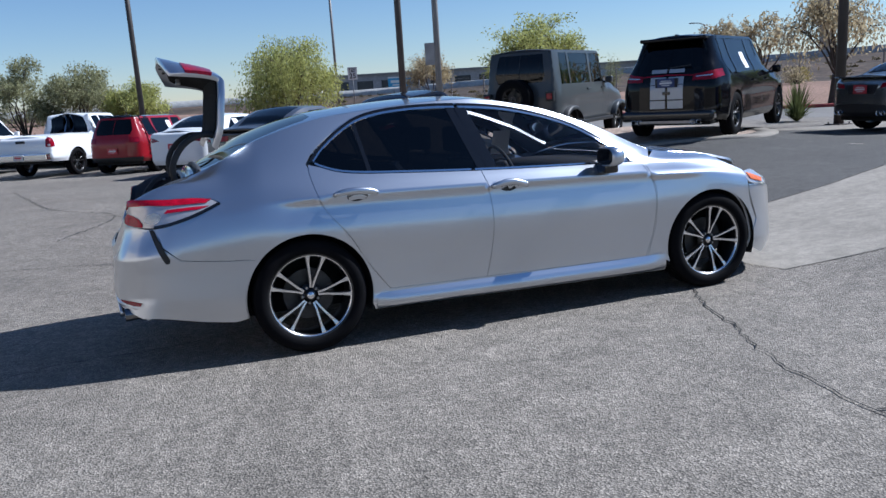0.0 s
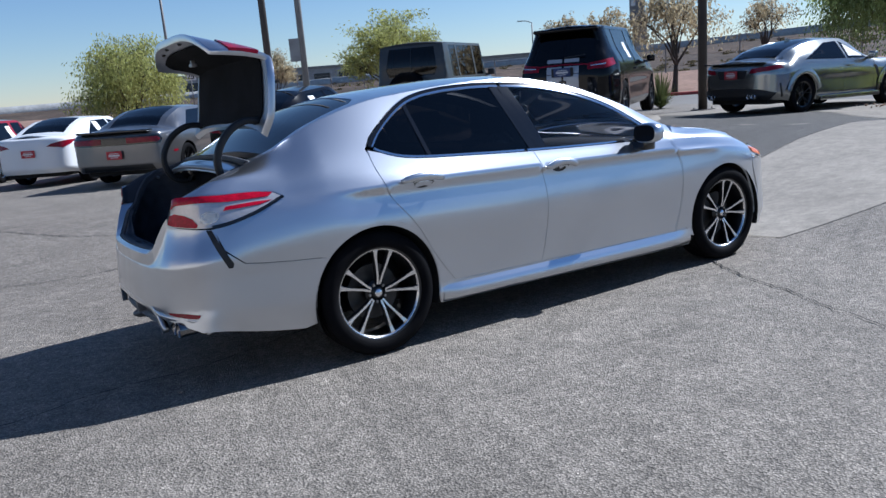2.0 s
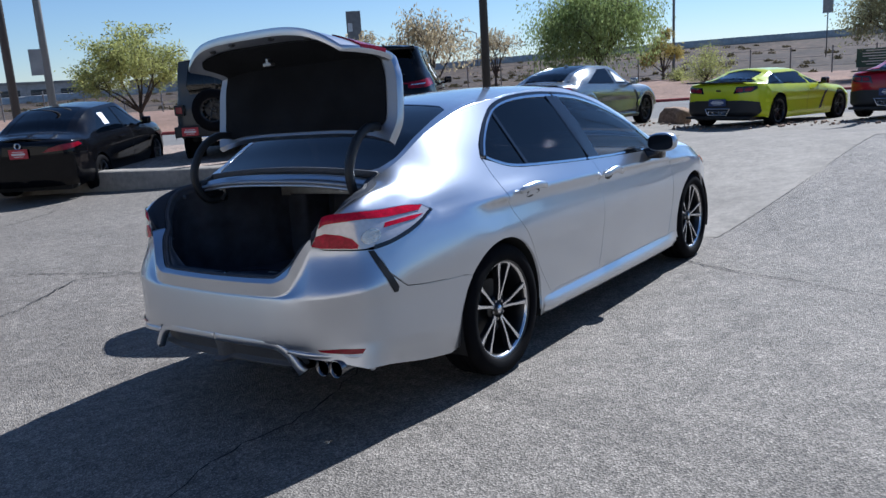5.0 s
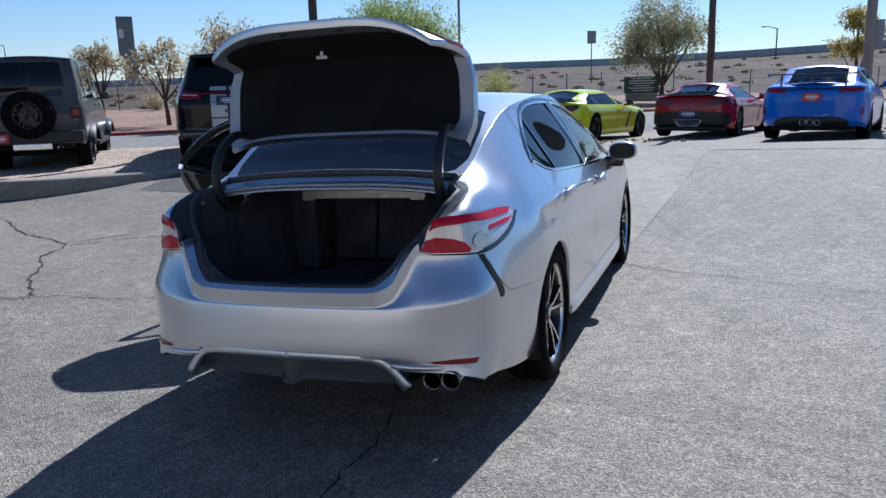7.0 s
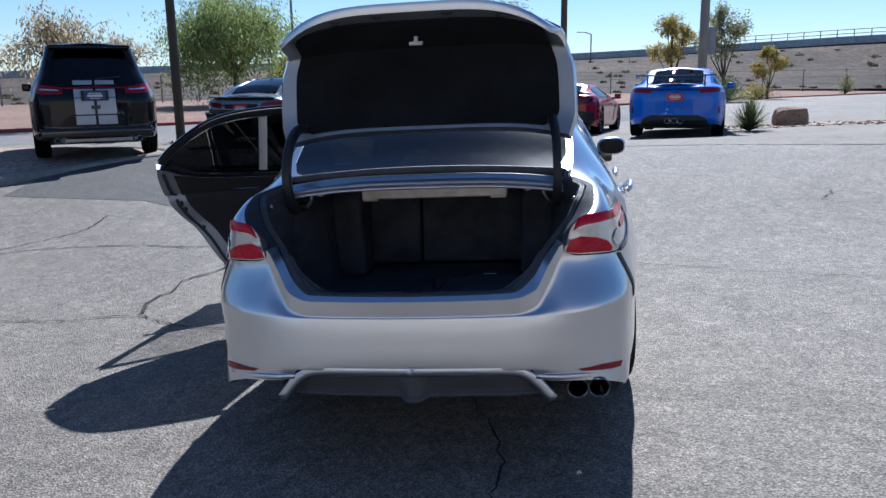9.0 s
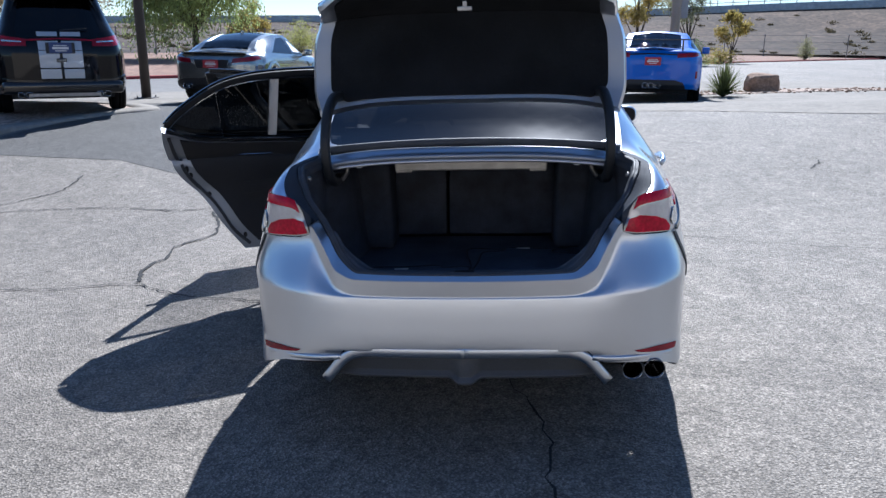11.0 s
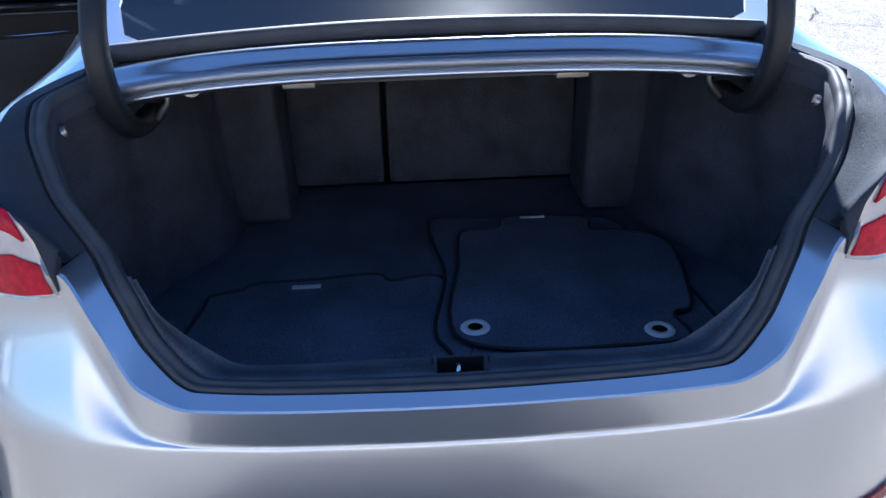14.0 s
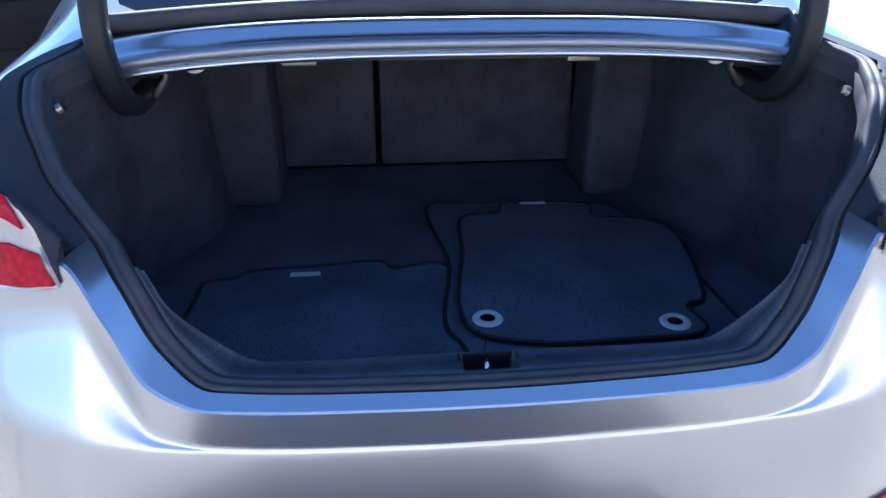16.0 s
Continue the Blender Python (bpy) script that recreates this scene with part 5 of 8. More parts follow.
def wheel(parent, x, y, z, sgn, R=0.334, W=0.225, rim_r=0.245, twin=True, face=None, dark=None, spokes=5, m=None, turn=0.0):
    """A wheel on its axle: tyre, barrel, spokes, brake disc; sgn is the side on which it faces out."""
    face, dark = face or ALLOY, dark or DARK_ALLOY
    hub = part("wheel", revolve(bmesh.new(), [(rim_r, -W * 0.42), (rim_r - 0.012, -W * 0.40), (rim_r - 0.02, -0.02), (rim_r - 0.02, W * 0.30),
               (rim_r - 0.004, W * 0.40), (rim_r + 0.006, W * 0.43), (rim_r + 0.012, W * 0.41)], 48), dark, parent, smooth=True,
               m=Matrix.Translation((x, y, z)) @ Matrix.Rotation(0 if sgn > 0 else math.pi, 4, "Z"))
    h = R - rim_r
    part("tyre", revolve(bmesh.new(), [(rim_r + 0.002, W * 0.36), (rim_r + 0.006, W * 0.45), (rim_r + 0.02, W * 0.485), (rim_r + h * 0.5, W * 0.50), (R - 0.022, W * 0.465),
         (R - 0.006, W * 0.40), (R, W * 0.33), (R, W * 0.22), (R - 0.007, W * 0.215), (R - 0.007, W * 0.185), (R, W * 0.18), (R, W * 0.02), (R - 0.007, W * 0.015), (R - 0.007, -W * 0.015), (R, -W * 0.02),
         (R, -W * 0.33), (R - 0.006, -W * 0.40), (R - 0.03, -W * 0.47), (rim_r + h * 0.5, -W * 0.49), (rim_r + 0.006, -W * 0.44), (rim_r, -W * 0.36)], 56), RUBBER, hub, smooth=True)
    part("brake_disc", revolve(bmesh.new(), [(0.02, 0.0), (0.15, 0.0), (0.152, -0.02), (0.02, -0.02)], 40), DISC, hub, smooth=False)
    y0, y1 = W * 0.36, W * 0.22
    bm = bmesh.new()
    mats = []
    n = spokes * (2 if twin else 1)
    for k in range(spokes):
        for side in ((-1, 1) if twin else (0,)):
            a = 2 * math.pi * k / spokes + math.pi / 2 + turn
            pts = []
            for r, off, wd in ((0.045, 0.006, 0.015), (0.09, 0.013, 0.0155), (0.15, 0.0285, 0.0165), (0.195 * rim_r / 0.245, 0.040, 0.021), (0.222 * rim_r / 0.245, 0.046, 0.030), (rim_r - 0.006, 0.050, 0.054)):
                k2 = r / 0.245
                o = side * off * (rim_r / 0.245)
                wdt = wd if twin else wd * 1.7
                yy = y0 - 0.03 * (1 - r / rim_r) ** 2 + (0.0 if r < 0.2 else 0.004)
                pts.append((r, o, wdt * rim_r / 0.245, yy))
            rows = []
            for r, o, wd, yy in pts:
                row = []
                for c, dy in ((-1, -0.03), (-1, -0.002), (-0.75, 0), (0.75, 0), (1, -0.002), (1, -0.03)):
                    t = o + c * wd / 2
                    row.append(bm.verts.new((r * math.cos(a) - t * math.sin(a), yy + dy, r * math.sin(a) + t * math.cos(a))))
                rows.append(row)
            for r0, r1 in zip(rows, rows[1:]):
                for i in range(5):
                    f = bm.faces.new((r0[i], r0[i + 1], r1[i + 1], r1[i]))
                    f.material_index = 0 if i == 2 else 1
    bmesh.ops.recalc_face_normals(bm, faces=bm.faces[:])
    part("spokes", bm, (face, dark), hub)
    part("rim_lip", revolve(bmesh.new(), [(rim_r - 0.014, y0 - 0.004), (rim_r - 0.010, y0 + 0.006), (rim_r - 0.002, y0 + 0.009), (rim_r + 0.004, y0 + 0.006)], 56), face, hub, smooth=True)
    part("hub_cap", revolve(bmesh.new(), [(0.0, y0 - 0.012), (0.026, y0 - 0.014), (0.031, y0 - 0.02), (0.033, y0 - 0.03), (0.064, y0 - 0.032), (0.068, y0 - 0.05)], 30), dark, hub, smooth=True)
    part("hub_badge", revolve(bmesh.new(), [(0.0, y0 - 0.008), (0.018, y0 - 0.009), (0.021, y0 - 0.0125)], 24), face, hub, smooth=True)
    for k in range(5):
        a = 2 * math.pi * (k + 0.5) / 5 + math.pi / 2 + turn
        b = bmesh.new()
        bmesh.ops.create_cone(b, cap_ends=True, segments=6, radius1=0.010, radius2=0.008, depth=0.02,
                              matrix=Matrix.Translation((0.048 * math.cos(a), y0 - 0.03, 0.048 * math.sin(a))) @ Matrix.Rotation(-math.pi / 2, 4, "X"))
        part("lug_nut", b, STEEL, hub)
    return hub


for x in (0.0, 2.825):
    for sgn in (-1, 1):
        wheel(sedan, x, sgn * 0.79, 0.334, sgn, turn=radians(11 if x < 1 else 13))


# ---- ground ----
def ground_z(x, y):
    """The lot's height: it falls to the left of the car and rises ahead of it."""
    x, y = np.asarray(x, float), np.asarray(y, float)
    base = np.where(y < 3, -0.033 * np.maximum(y, -9), -0.099 - 0.003 * (np.minimum(y, 11) - 3) - 0.029 * np.clip(y - 11, 0, 11) - 0.018 * np.clip(y - 22, 0, 8))
    t = np.clip((x - 2.4) / 6.6, 0, 1)
    drop = 0.12 + 0.14 * np.clip((4.4 - y) / 2, 0, 1)
    rise = 0.46 * t * t * (3 - 2 * t) - drop * np.clip((x - 9) / 4, 0, 1) - 0.30 * np.clip((x - 14) / 12, 0, 1) - 0.008 * np.clip(x, -8, 4)
    return base + rise


def gz(x, y):
    return float(ground_z(x, y))


def speckled(name, color, rough, grain, grain_scale, stain, stain_scale, bump, patch=None, patch_scale=0.15, mottle=0.0, gaps=0.0, spec=0.2):
    """Stone-like ground: grains of random tint, blotches and stains, with relief."""
    m = bpy.data.materials.new(name)
    m.use_nodes = True
    n, l = m.node_tree.nodes, m.node_tree.links
    b = n["Principled BSDF"]
    b.inputs["Roughness"].default_value = rough
    b.inputs["Specular IOR Level"].default_value = spec
    co = n.new("ShaderNodeTexCoord")
    v = n.new("ShaderNodeTexVoronoi")
    v.inputs["Scale"].default_value = grain_scale
    l.new(co.outputs["Object"], v.inputs["Vector"])
    sep = n.new("ShaderNodeSeparateColor")
    l.new(v.outputs["Color"], sep.inputs[0])
    g = n.new("ShaderNodeMapRange")
    g.inputs["To Min"].default_value, g.inputs["To Max"].default_value = 1 - grain, 1 + grain
    l.new(sep.outputs[0], g.inputs["Value"])
    factor = g.outputs[0]
    if gaps:
        r = n.new("ShaderNodeMapRange")
        r.inputs["From Min"].default_value, r.inputs["From Max"].default_value = 0.15, 0.75
        r.inputs["To Min"].default_value, r.inputs["To Max"].default_value = 1 + 0.5 * gaps, 1 - gaps
        l.new(v.outputs["Distance"], r.inputs["Value"])
        k = n.new("ShaderNodeMath")
        k.operation = "MULTIPLY"
        l.new(factor, k.inputs[0]), l.new(r.outputs[0], k.inputs[1])
        factor = k.outputs[0]
    for amount, size in ((mottle * 1.1, 8.0), (mottle * 1.3, 21.0), (mottle * 1.3, 60.0), (stain, stain_scale), (stain * 0.8, stain_scale * 6), (stain * 0.9, stain_scale * 24), (grain * 0.5, grain_scale * 0.3)):
        t = n.new("ShaderNodeTexNoise")
        t.inputs["Scale"].default_value, t.inputs["Detail"].default_value, t.inputs["Roughness"].default_value = size, 5, 0.62
        l.new(co.outputs["Object"], t.inputs["Vector"])
        r = n.new("ShaderNodeMapRange")
        r.inputs["From Min"].default_value, r.inputs["From Max"].default_value = 0.3, 0.7
        r.inputs["To Min"].default_value, r.inputs["To Max"].default_value = 1 - amount, 1 + amount
        l.new(t.outputs["Fac"], r.inputs["Value"])
        k = n.new("ShaderNodeMath")
        k.operation = "MULTIPLY"
        l.new(factor, k.inputs[0]), l.new(r.outputs[0], k.inputs[1])
        factor = k.outputs[0]
    s = n.new("ShaderNodeVectorMath")
    s.operation = "SCALE"
    l.new(factor, s.inputs["Scale"])
    if patch:
        t = n.new("ShaderNodeTexNoise")
        t.inputs["Scale"].default_value, t.inputs["Detail"].default_value = patch_scale, 3
        l.new(co.outputs["Object"], t.inputs["Vector"])
        r = n.new("ShaderNodeMapRange")
        r.inputs["From Min"].default_value, r.inputs["From Max"].default_value = 0.44, 0.58
        l.new(t.outputs["Fac"], r.inputs["Value"])
        mix = n.new("ShaderNodeMix")
        mix.data_type = "RGBA"
        mix.inputs["A"].default_value, mix.inputs["B"].default_value = (*color, 1), (*patch, 1)
        l.new(r.outputs[0], mix.inputs["Factor"])
        l.new(mix.outputs["Result"], s.inputs[0])
    else:
        s.inputs[0].default_value = color
    l.new(s.outputs[0], b.inputs["Base Color"])
    u = n.new("ShaderNodeBump")
    u.inputs["Strength"].default_value, u.inputs["Distance"].default_value = bump, 0.006
    l.new(v.outputs["Distance"], u.inputs["Height"])
    l.new(u.outputs[0], b.inputs["Normal"])
    return m


ASPHALT = speckled("worn asphalt", (0.196, 0.173, 0.146), 0.78, 0.40, 112, 0.13, 0.45, 0.9, (0.214, 0.191, 0.162), mottle=0.13, gaps=0.36, spec=0.3)
DARK_ASPHALT = speckled("newer dark asphalt", (0.070, 0.066, 0.061), 0.8, 0.4, 150, 0.12, 0.5, 0.7, mottle=0.12, spec=0.3)
CONCRETE = speckled("light concrete", (0.232, 0.211, 0.181), 0.92, 0.10, 160, 0.14, 0.5, 0.25)
ROAD = speckled("pale street", (0.17, 0.162, 0.152), 0.92, 0.12, 60, 0.10, 0.2, 0.2)
DIRT = speckled("red desert dirt", (0.21, 0.135, 0.10), 0.95, 0.25, 14, 0.18, 0.12, 0.6)
BANK = speckled("stony embankment", (0.066, 0.047, 0.034), 0.95, 0.40, 2.6, 0.34, 0.09, 0.6, (0.048, 0.036, 0.027), 0.05)
GRAVEL = speckled("tan gravel", (0.30, 0.235, 0.19), 0.95, 0.45, 28, 0.15, 0.5, 1.0)
CRACK = material("open crack", (0.022, 0.021, 0.02), 0.95, vary=0.3, scale=8)
KERB_RED = material("red painted kerb", (0.30, 0.05, 0.045), 0.8, vary=0.2, scale=2)
far = [-3000, -800, -200, -80, -45]
near = far + list(np.arange(-30, 31, 0.5)) + [36, 45, 80, 200, 800, 3000]
X, Y = np.meshgrid(near, near, indexing="ij")
Z = ground_z(X, Y) - 0.05 * (np.hypot(X, Y) > 60)
n = len(near)
F = [(i * n + j, (i + 1) * n + j, (i + 1) * n + j + 1, i * n + j + 1) for i in range(n - 1) for j in range(n - 1)]
ground = part("ground", mesh_of("ground", np.stack([X.ravel(), Y.ravel(), Z.ravel()], 1), F, ASPHALT), None)
tagged(ground, "worn grey asphalt car park with cracks", "ground", kind="structure")


def slab(name, poly, mat, label, category, lift=0.006, step=0.5, height=None, skirt=0.05):
    """A sheet that follows the ground within an outline, its edge turned down."""
    p = np.array(straight([*poly, poly[0]], step * 0.7)[:-1])
    V, F = fill(p, (), step)
    z = (ground_z(V[:, 0], V[:, 1]) + lift) if height is None else np.array([height(a, b) for a, b in V])
    P = np.column_stack([V, z])
    nn = np.tile((0, 0, 1.0), (len(P), 1))
    ob = part(name, skin(name, P, nn, F, mat, 1, skirt, keep=True), None)
    return tagged(ob, label, category, kind="structure")


slab("pavement", [(3.2, 0.95), (6.1, 1.2), (7.5, 1.5), (8.8, 1.65), (11.1, 2.05), (12.5, 4.0), (12.4, 5.8), (11.0, 7.6), (16.5, 8.6), (24, -2), (24, -14), (6.6, -14), (7.3, -8), (7.7, -5.0), (8.2, -3.1), (8.48, -1.42), (6.1, -1.18), (4.6, -1.0), (3.5, -0.88)],
     CONCRETE, "light concrete apron with a broom finish", "pavement")
slab("dark_asphalt", [(3.3, 1.0), (6.1, 1.24), (7.5, 1.54), (8.8, 1.69), (11.05, 2.1), (12.4, 4.0), (12.3, 5.7), (10.8, 7.4), (8.5, 6.2), (6.6, 6.75), (5.6, 6.6), (5.4, 4.5)],
     DARK_ASPHALT, "newer dark asphalt beside the apron", "asphalt", lift=0.004)


def band(name, a, b, w0, w1, mat, label, category, z):
    """A long flat strip parallel to the line from a to b, from w0 to w1 to its far side."""
    a, b = np.array(a, float), np.array(b, float)
    d = (b - a) / np.linalg.norm(b - a)
    nrm = np.array([d[1], -d[0]])
    if nrm.sum() < 0:
        nrm = -nrm
    k = 60
    P = [[(*(a + (b - a) * i / k + nrm * w), z(w, i / k) if callable(z) else z) for w in np.linspace(w0, w1, 12)] for i in range(k + 1)]
    ob = part(name, grid_mesh(name, P, mat), None)
    return tagged(ob, label, category, kind="structure")


# the street behind the parked cars runs along x + y = 35
E0, E1 = (-60, 95), (115, -80)
band("road", E0, E1, -9.5, 0.0, ROAD, "pale grey street behind the car park", "road", lambda w, t: -0.03 + 0.16 * (w > -9.4))
band("verge", E0, E1, 0.0, 24, DIRT, "bare red desert dirt beside the street", "ground", lambda w, t: 0.17 + 0.016 * w)
ob = sweep("kerb", [(*(np.array(E0) * (1 - t) + np.array(E1) * t), 0.16) for t in np.linspace(0, 1, 40)], KERB_RED, None, 0.18, 0.16)
tagged(ob, "red painted kerb along the street", "kerb", kind="structure")


def bank_top(az):
    """The height of the motorway's edge at 110 m, by direction."""
    return 1.48 + 110 * math.tan(radians(float(np.interp(az, [-40, -20, -3, 8, 15, 30, 39, 54, 75, 120], [3.0, 2.55, 1.95, 1.66, 1.62, 1.35, 1.05, 0.72, 0.25, 0.1]))))


P, W0, W1 = [], [], []
for az in np.linspace(-50, 125, 120):
    c, s = math.cos(radians(az)), math.sin(radians(az))
    top = bank_top(az)
    r0 = min(75.0, max(48.0, 35 / max(0.2, c + s) + 24))
    row = []
    for k, r in enumerate(np.linspace(r0, 109, 16)):
        f = k / 15
        bump_z = 0.5 * noise.noise((r * 0.06 * c, r * 0.06 * s, 1.3)) * math.sin(math.pi * f)
        row.append((r * c, r * s, 0.45 * (1 - f) + (top - 0.85) * f ** 1.4 * 1.0 + bump_z))
    P.append(row)
    W0.append((109 * c, 109 * s, top - 0.9))
    W1.append((109 * c, 109 * s, top))
ob = part("embankment", grid_mesh("embankment", P, BANK), None)
tagged(ob, "brown stony embankment below the motorway", "embankment", kind="structure")
PARAPET = speckled("grey concrete parapet", (0.40, 0.40, 0.39), 0.85, 0.08, 3, 0.12, 0.1, 0.1)
P = [[(*np.array(a[:2]) * 0.997, a[2]), (*np.array(b[:2]) * 0.997, b[2]), (*np.array(b[:2]) * 1.003, b[2]), (*np.array(b[:2]) * 1.003, a[2])] for a, b in zip(W0, W1)]
ob = part("wall_parapet", grid_mesh("wall_parapet", P, PARAPET), None)
tagged(ob, "long pale grey concrete parapet of the motorway", "wall", kind="structure")

# unseen stuccoed building added behind the walk to bounce sunlight onto the car
STUCCO = speckled("beige stucco", (0.46, 0.41, 0.345), 0.9, 0.06, 60, 0.08, 0.4, 0.2)
closing = thing("bounce_building", "unseen plain beige stuccoed building added for bounced light", "building", kind="structure")
part("wall", box(bmesh.new(), (-15.2, -26, -0.8), (-14.0, 9, 4.6), 0.03), STUCCO, closing)
part("cornice", box(bmesh.new(), (-15.4, -26.2, 4.6), (-13.8, 9.2, 5.0), 0.04), STUCCO, closing)

# raised planter with its concrete kerb
edge_pts = smooth_line([(2.9, 13.2), (3.7, 11.2), (4.5, 9.0), (5.1, 7.9), (6.0, 7.1), (7.0, 6.72), (8.3, 6.1), (9.3, 5.7), (10.6, 6.6), (11.2, 7.6)], 0.2)
PAD = lambda x, y: max(0.255, gz(x, y) + 0.03)
P = []
dxy = np.gradient(edge_pts, axis=0)
for (x, y), (ax, ay) in zip(edge_pts, dxy):
    L = math.hypot(ax, ay)
    nx, ny = -ay / L, ax / L
    z = PAD(x, y) + 0.015
    P.append([(x, y, gz(x, y) - 0.05), (x + nx * 0.01, y + ny * 0.01, z - 0.025), (x + nx * 0.035, y + ny * 0.035, z), (x + nx * 0.40, y + ny * 0.40, z + 0.004), (x + nx * 0.41, y + ny * 0.41, z - 0.05)])
ob = part("kerb_planter", grid_mesh("kerb_planter", P, CONCRETE, True), None)
tagged(ob, "tall pale concrete kerb round the raised planter", "kerb", kind="structure")
inner_edge = [(p[0] - q[1] / math.hypot(*q) * 0.38, p[1] + q[0] / math.hypot(*q) * 0.38) for p, q in zip(edge_pts, dxy)]
slab("gravel_bed", [*inner_edge[::3], (11.6, 9.5), (9.5, 14.0), (6.0, 17.0), (3.0, 18.0), (2.6, 14.5)], GRAVEL, "tan gravel on the raised planter", "gravel", height=lambda x, y: PAD(x, y) - 0.005)


def crack(pts, width, seed):
    """A jagged open crack lying on the asphalt."""
    rnd = random.Random(seed)
    line = smooth_line(pts, 0.07)
    line = [(x + rnd.uniform(-1, 1) * 0.02, y + rnd.uniform(-1, 1) * 0.02) for x, y in line]
    P = []
    for i, (x, y) in enumerate(line):
        a, b = line[max(0, i - 1)], line[min(len(line) - 1, i + 1)]
        d = math.hypot(b[0] - a[0], b[1] - a[1]) or 1
        nx, ny = -(b[1] - a[1]) / d, (b[0] - a[0]) / d
        w = 1.25 * width * rnd.uniform(0.3, 1.0) * (0.15 if i in (0, len(line) - 1) else 1)
        P.append([(x + nx * w * k, y + ny * w * k, gz(x + nx * w * k, y + ny * w * k) + 0.009) for k in (-0.5, 0.5)])
    ob = part("crack", grid_mesh("crack", P, CRACK), None)
    return tagged(ob, "jagged open crack in the asphalt", "crack", "cracks in the asphalt", kind="structure")


for i, (w, pts) in enumerate((
        (0.012, [(3.0, -0.7), (2.6, -1.0), (2.3, -1.7), (2.0, -2.4), (1.9, -3.0), (1.7, -3.9), (1.9, -5.2)]),
        (0.010, [(-3.0, -0.75), (-1.7, -0.4), (-1.3, -0.3), (-0.8, -0.3), (-0.2, -0.1), (0.6, 0.1)]),
        (0.016, [(0.4, 4.0), (0.9, 3.5), (1.0, 2.8), (1.1, 2.3), (0.85, 1.9), (0.8, 1.6), (0.6, 0.9)]),
        (0.024, [(1.1, 2.3), (1.5, 2.42), (1.8, 2.38), (2.1, 2.45), (2.6, 2.3), (3.4, 2.6)]),
        (0.020, [(2.6, 5.4), (3.1, 5.0), (3.6, 4.7), (4.1, 4.5), (4.7, 4.6)]),
        (0.022, [(2.7, 5.1), (3.2, 4.6), (3.4, 4.0), (3.45, 3.5), (3.4, 3.0), (3.5, 2.5)]),
        (0.022, [(0.9, 3.6), (1.3, 4.1), (1.7, 4.4), (2.2, 4.9), (2.7, 5.1), (3.0, 5.7), (3.2, 6.3), (3.7, 7.1), (4.1, 8.0)]),
        (0.018, [(0.9, 3.6), (0.5, 4.3), (0.1, 5.2), (-0.6, 5.8), (-1.4, 7.4)]),
        (0.018, [(-2.0, 5.3), (-1.4, 7.4), (-2.5, 9.2), (-3.6, 13.5)]),
        (0.016, [(-1.4, 7.4), (0.2, 8.0), (1.6, 8.2), (2.8, 8.9)]),
        (0.016, [(-5.5, 3.2), (-4.0, 3.0), (-2.4, 3.6), (-0.8, 3.3), (0.4, 4.0)]),
        (0.012, [(5.4, -3.3), (5.1, -3.6), (4.7, -3.4), (4.5, -3.9)]),
        (0.014, [(1.9, -3.0), (2.6, -3.6), (3.0, -4.6), (3.6, -5.2)]))):
    crack(pts, w, 20 + i)


# ---- parked vehicles ----
PAINTS = {
    "white": paint("white paint", (0.75, 0.76, 0.77)), "red": paint("red paint", (0.24, 0.008, 0.014)), "grey": paint("dark silver paint", (0.17, 0.173, 0.18), 0.8, 0.3),
    "silver": paint("pale silver paint", (0.30, 0.31, 0.30), 0.9, 0.26), "black": paint("black paint", (0.004, 0.004, 0.005), rough=0.15, coat=0.35, spec=0.1), "slate": paint("slate grey paint", (0.052, 0.058, 0.062), coat=0.35), "lime": paint("lime yellow paint", (0.50, 0.56, 0.01)),
    "crimson": paint("crimson paint", (0.30, 0.006, 0.014)), "blue": paint("bright blue paint", (0.008, 0.12, 0.55)), "charcoal": paint("charcoal paint", (0.03, 0.03, 0.032), 0.3)}
PANE = glass("dark car glass", (0.008, 0.009, 0.010), 0.04)
TAIL_RED = DEEP_RED
NAVY_PLATE = material("navy plate card", (0.03, 0.05, 0.14), 0.5, vary=0.08, scale=9)
STRIPE = paint("silver stripe vinyl", (0.40, 0.41, 0.43), 0.3, 0.35)


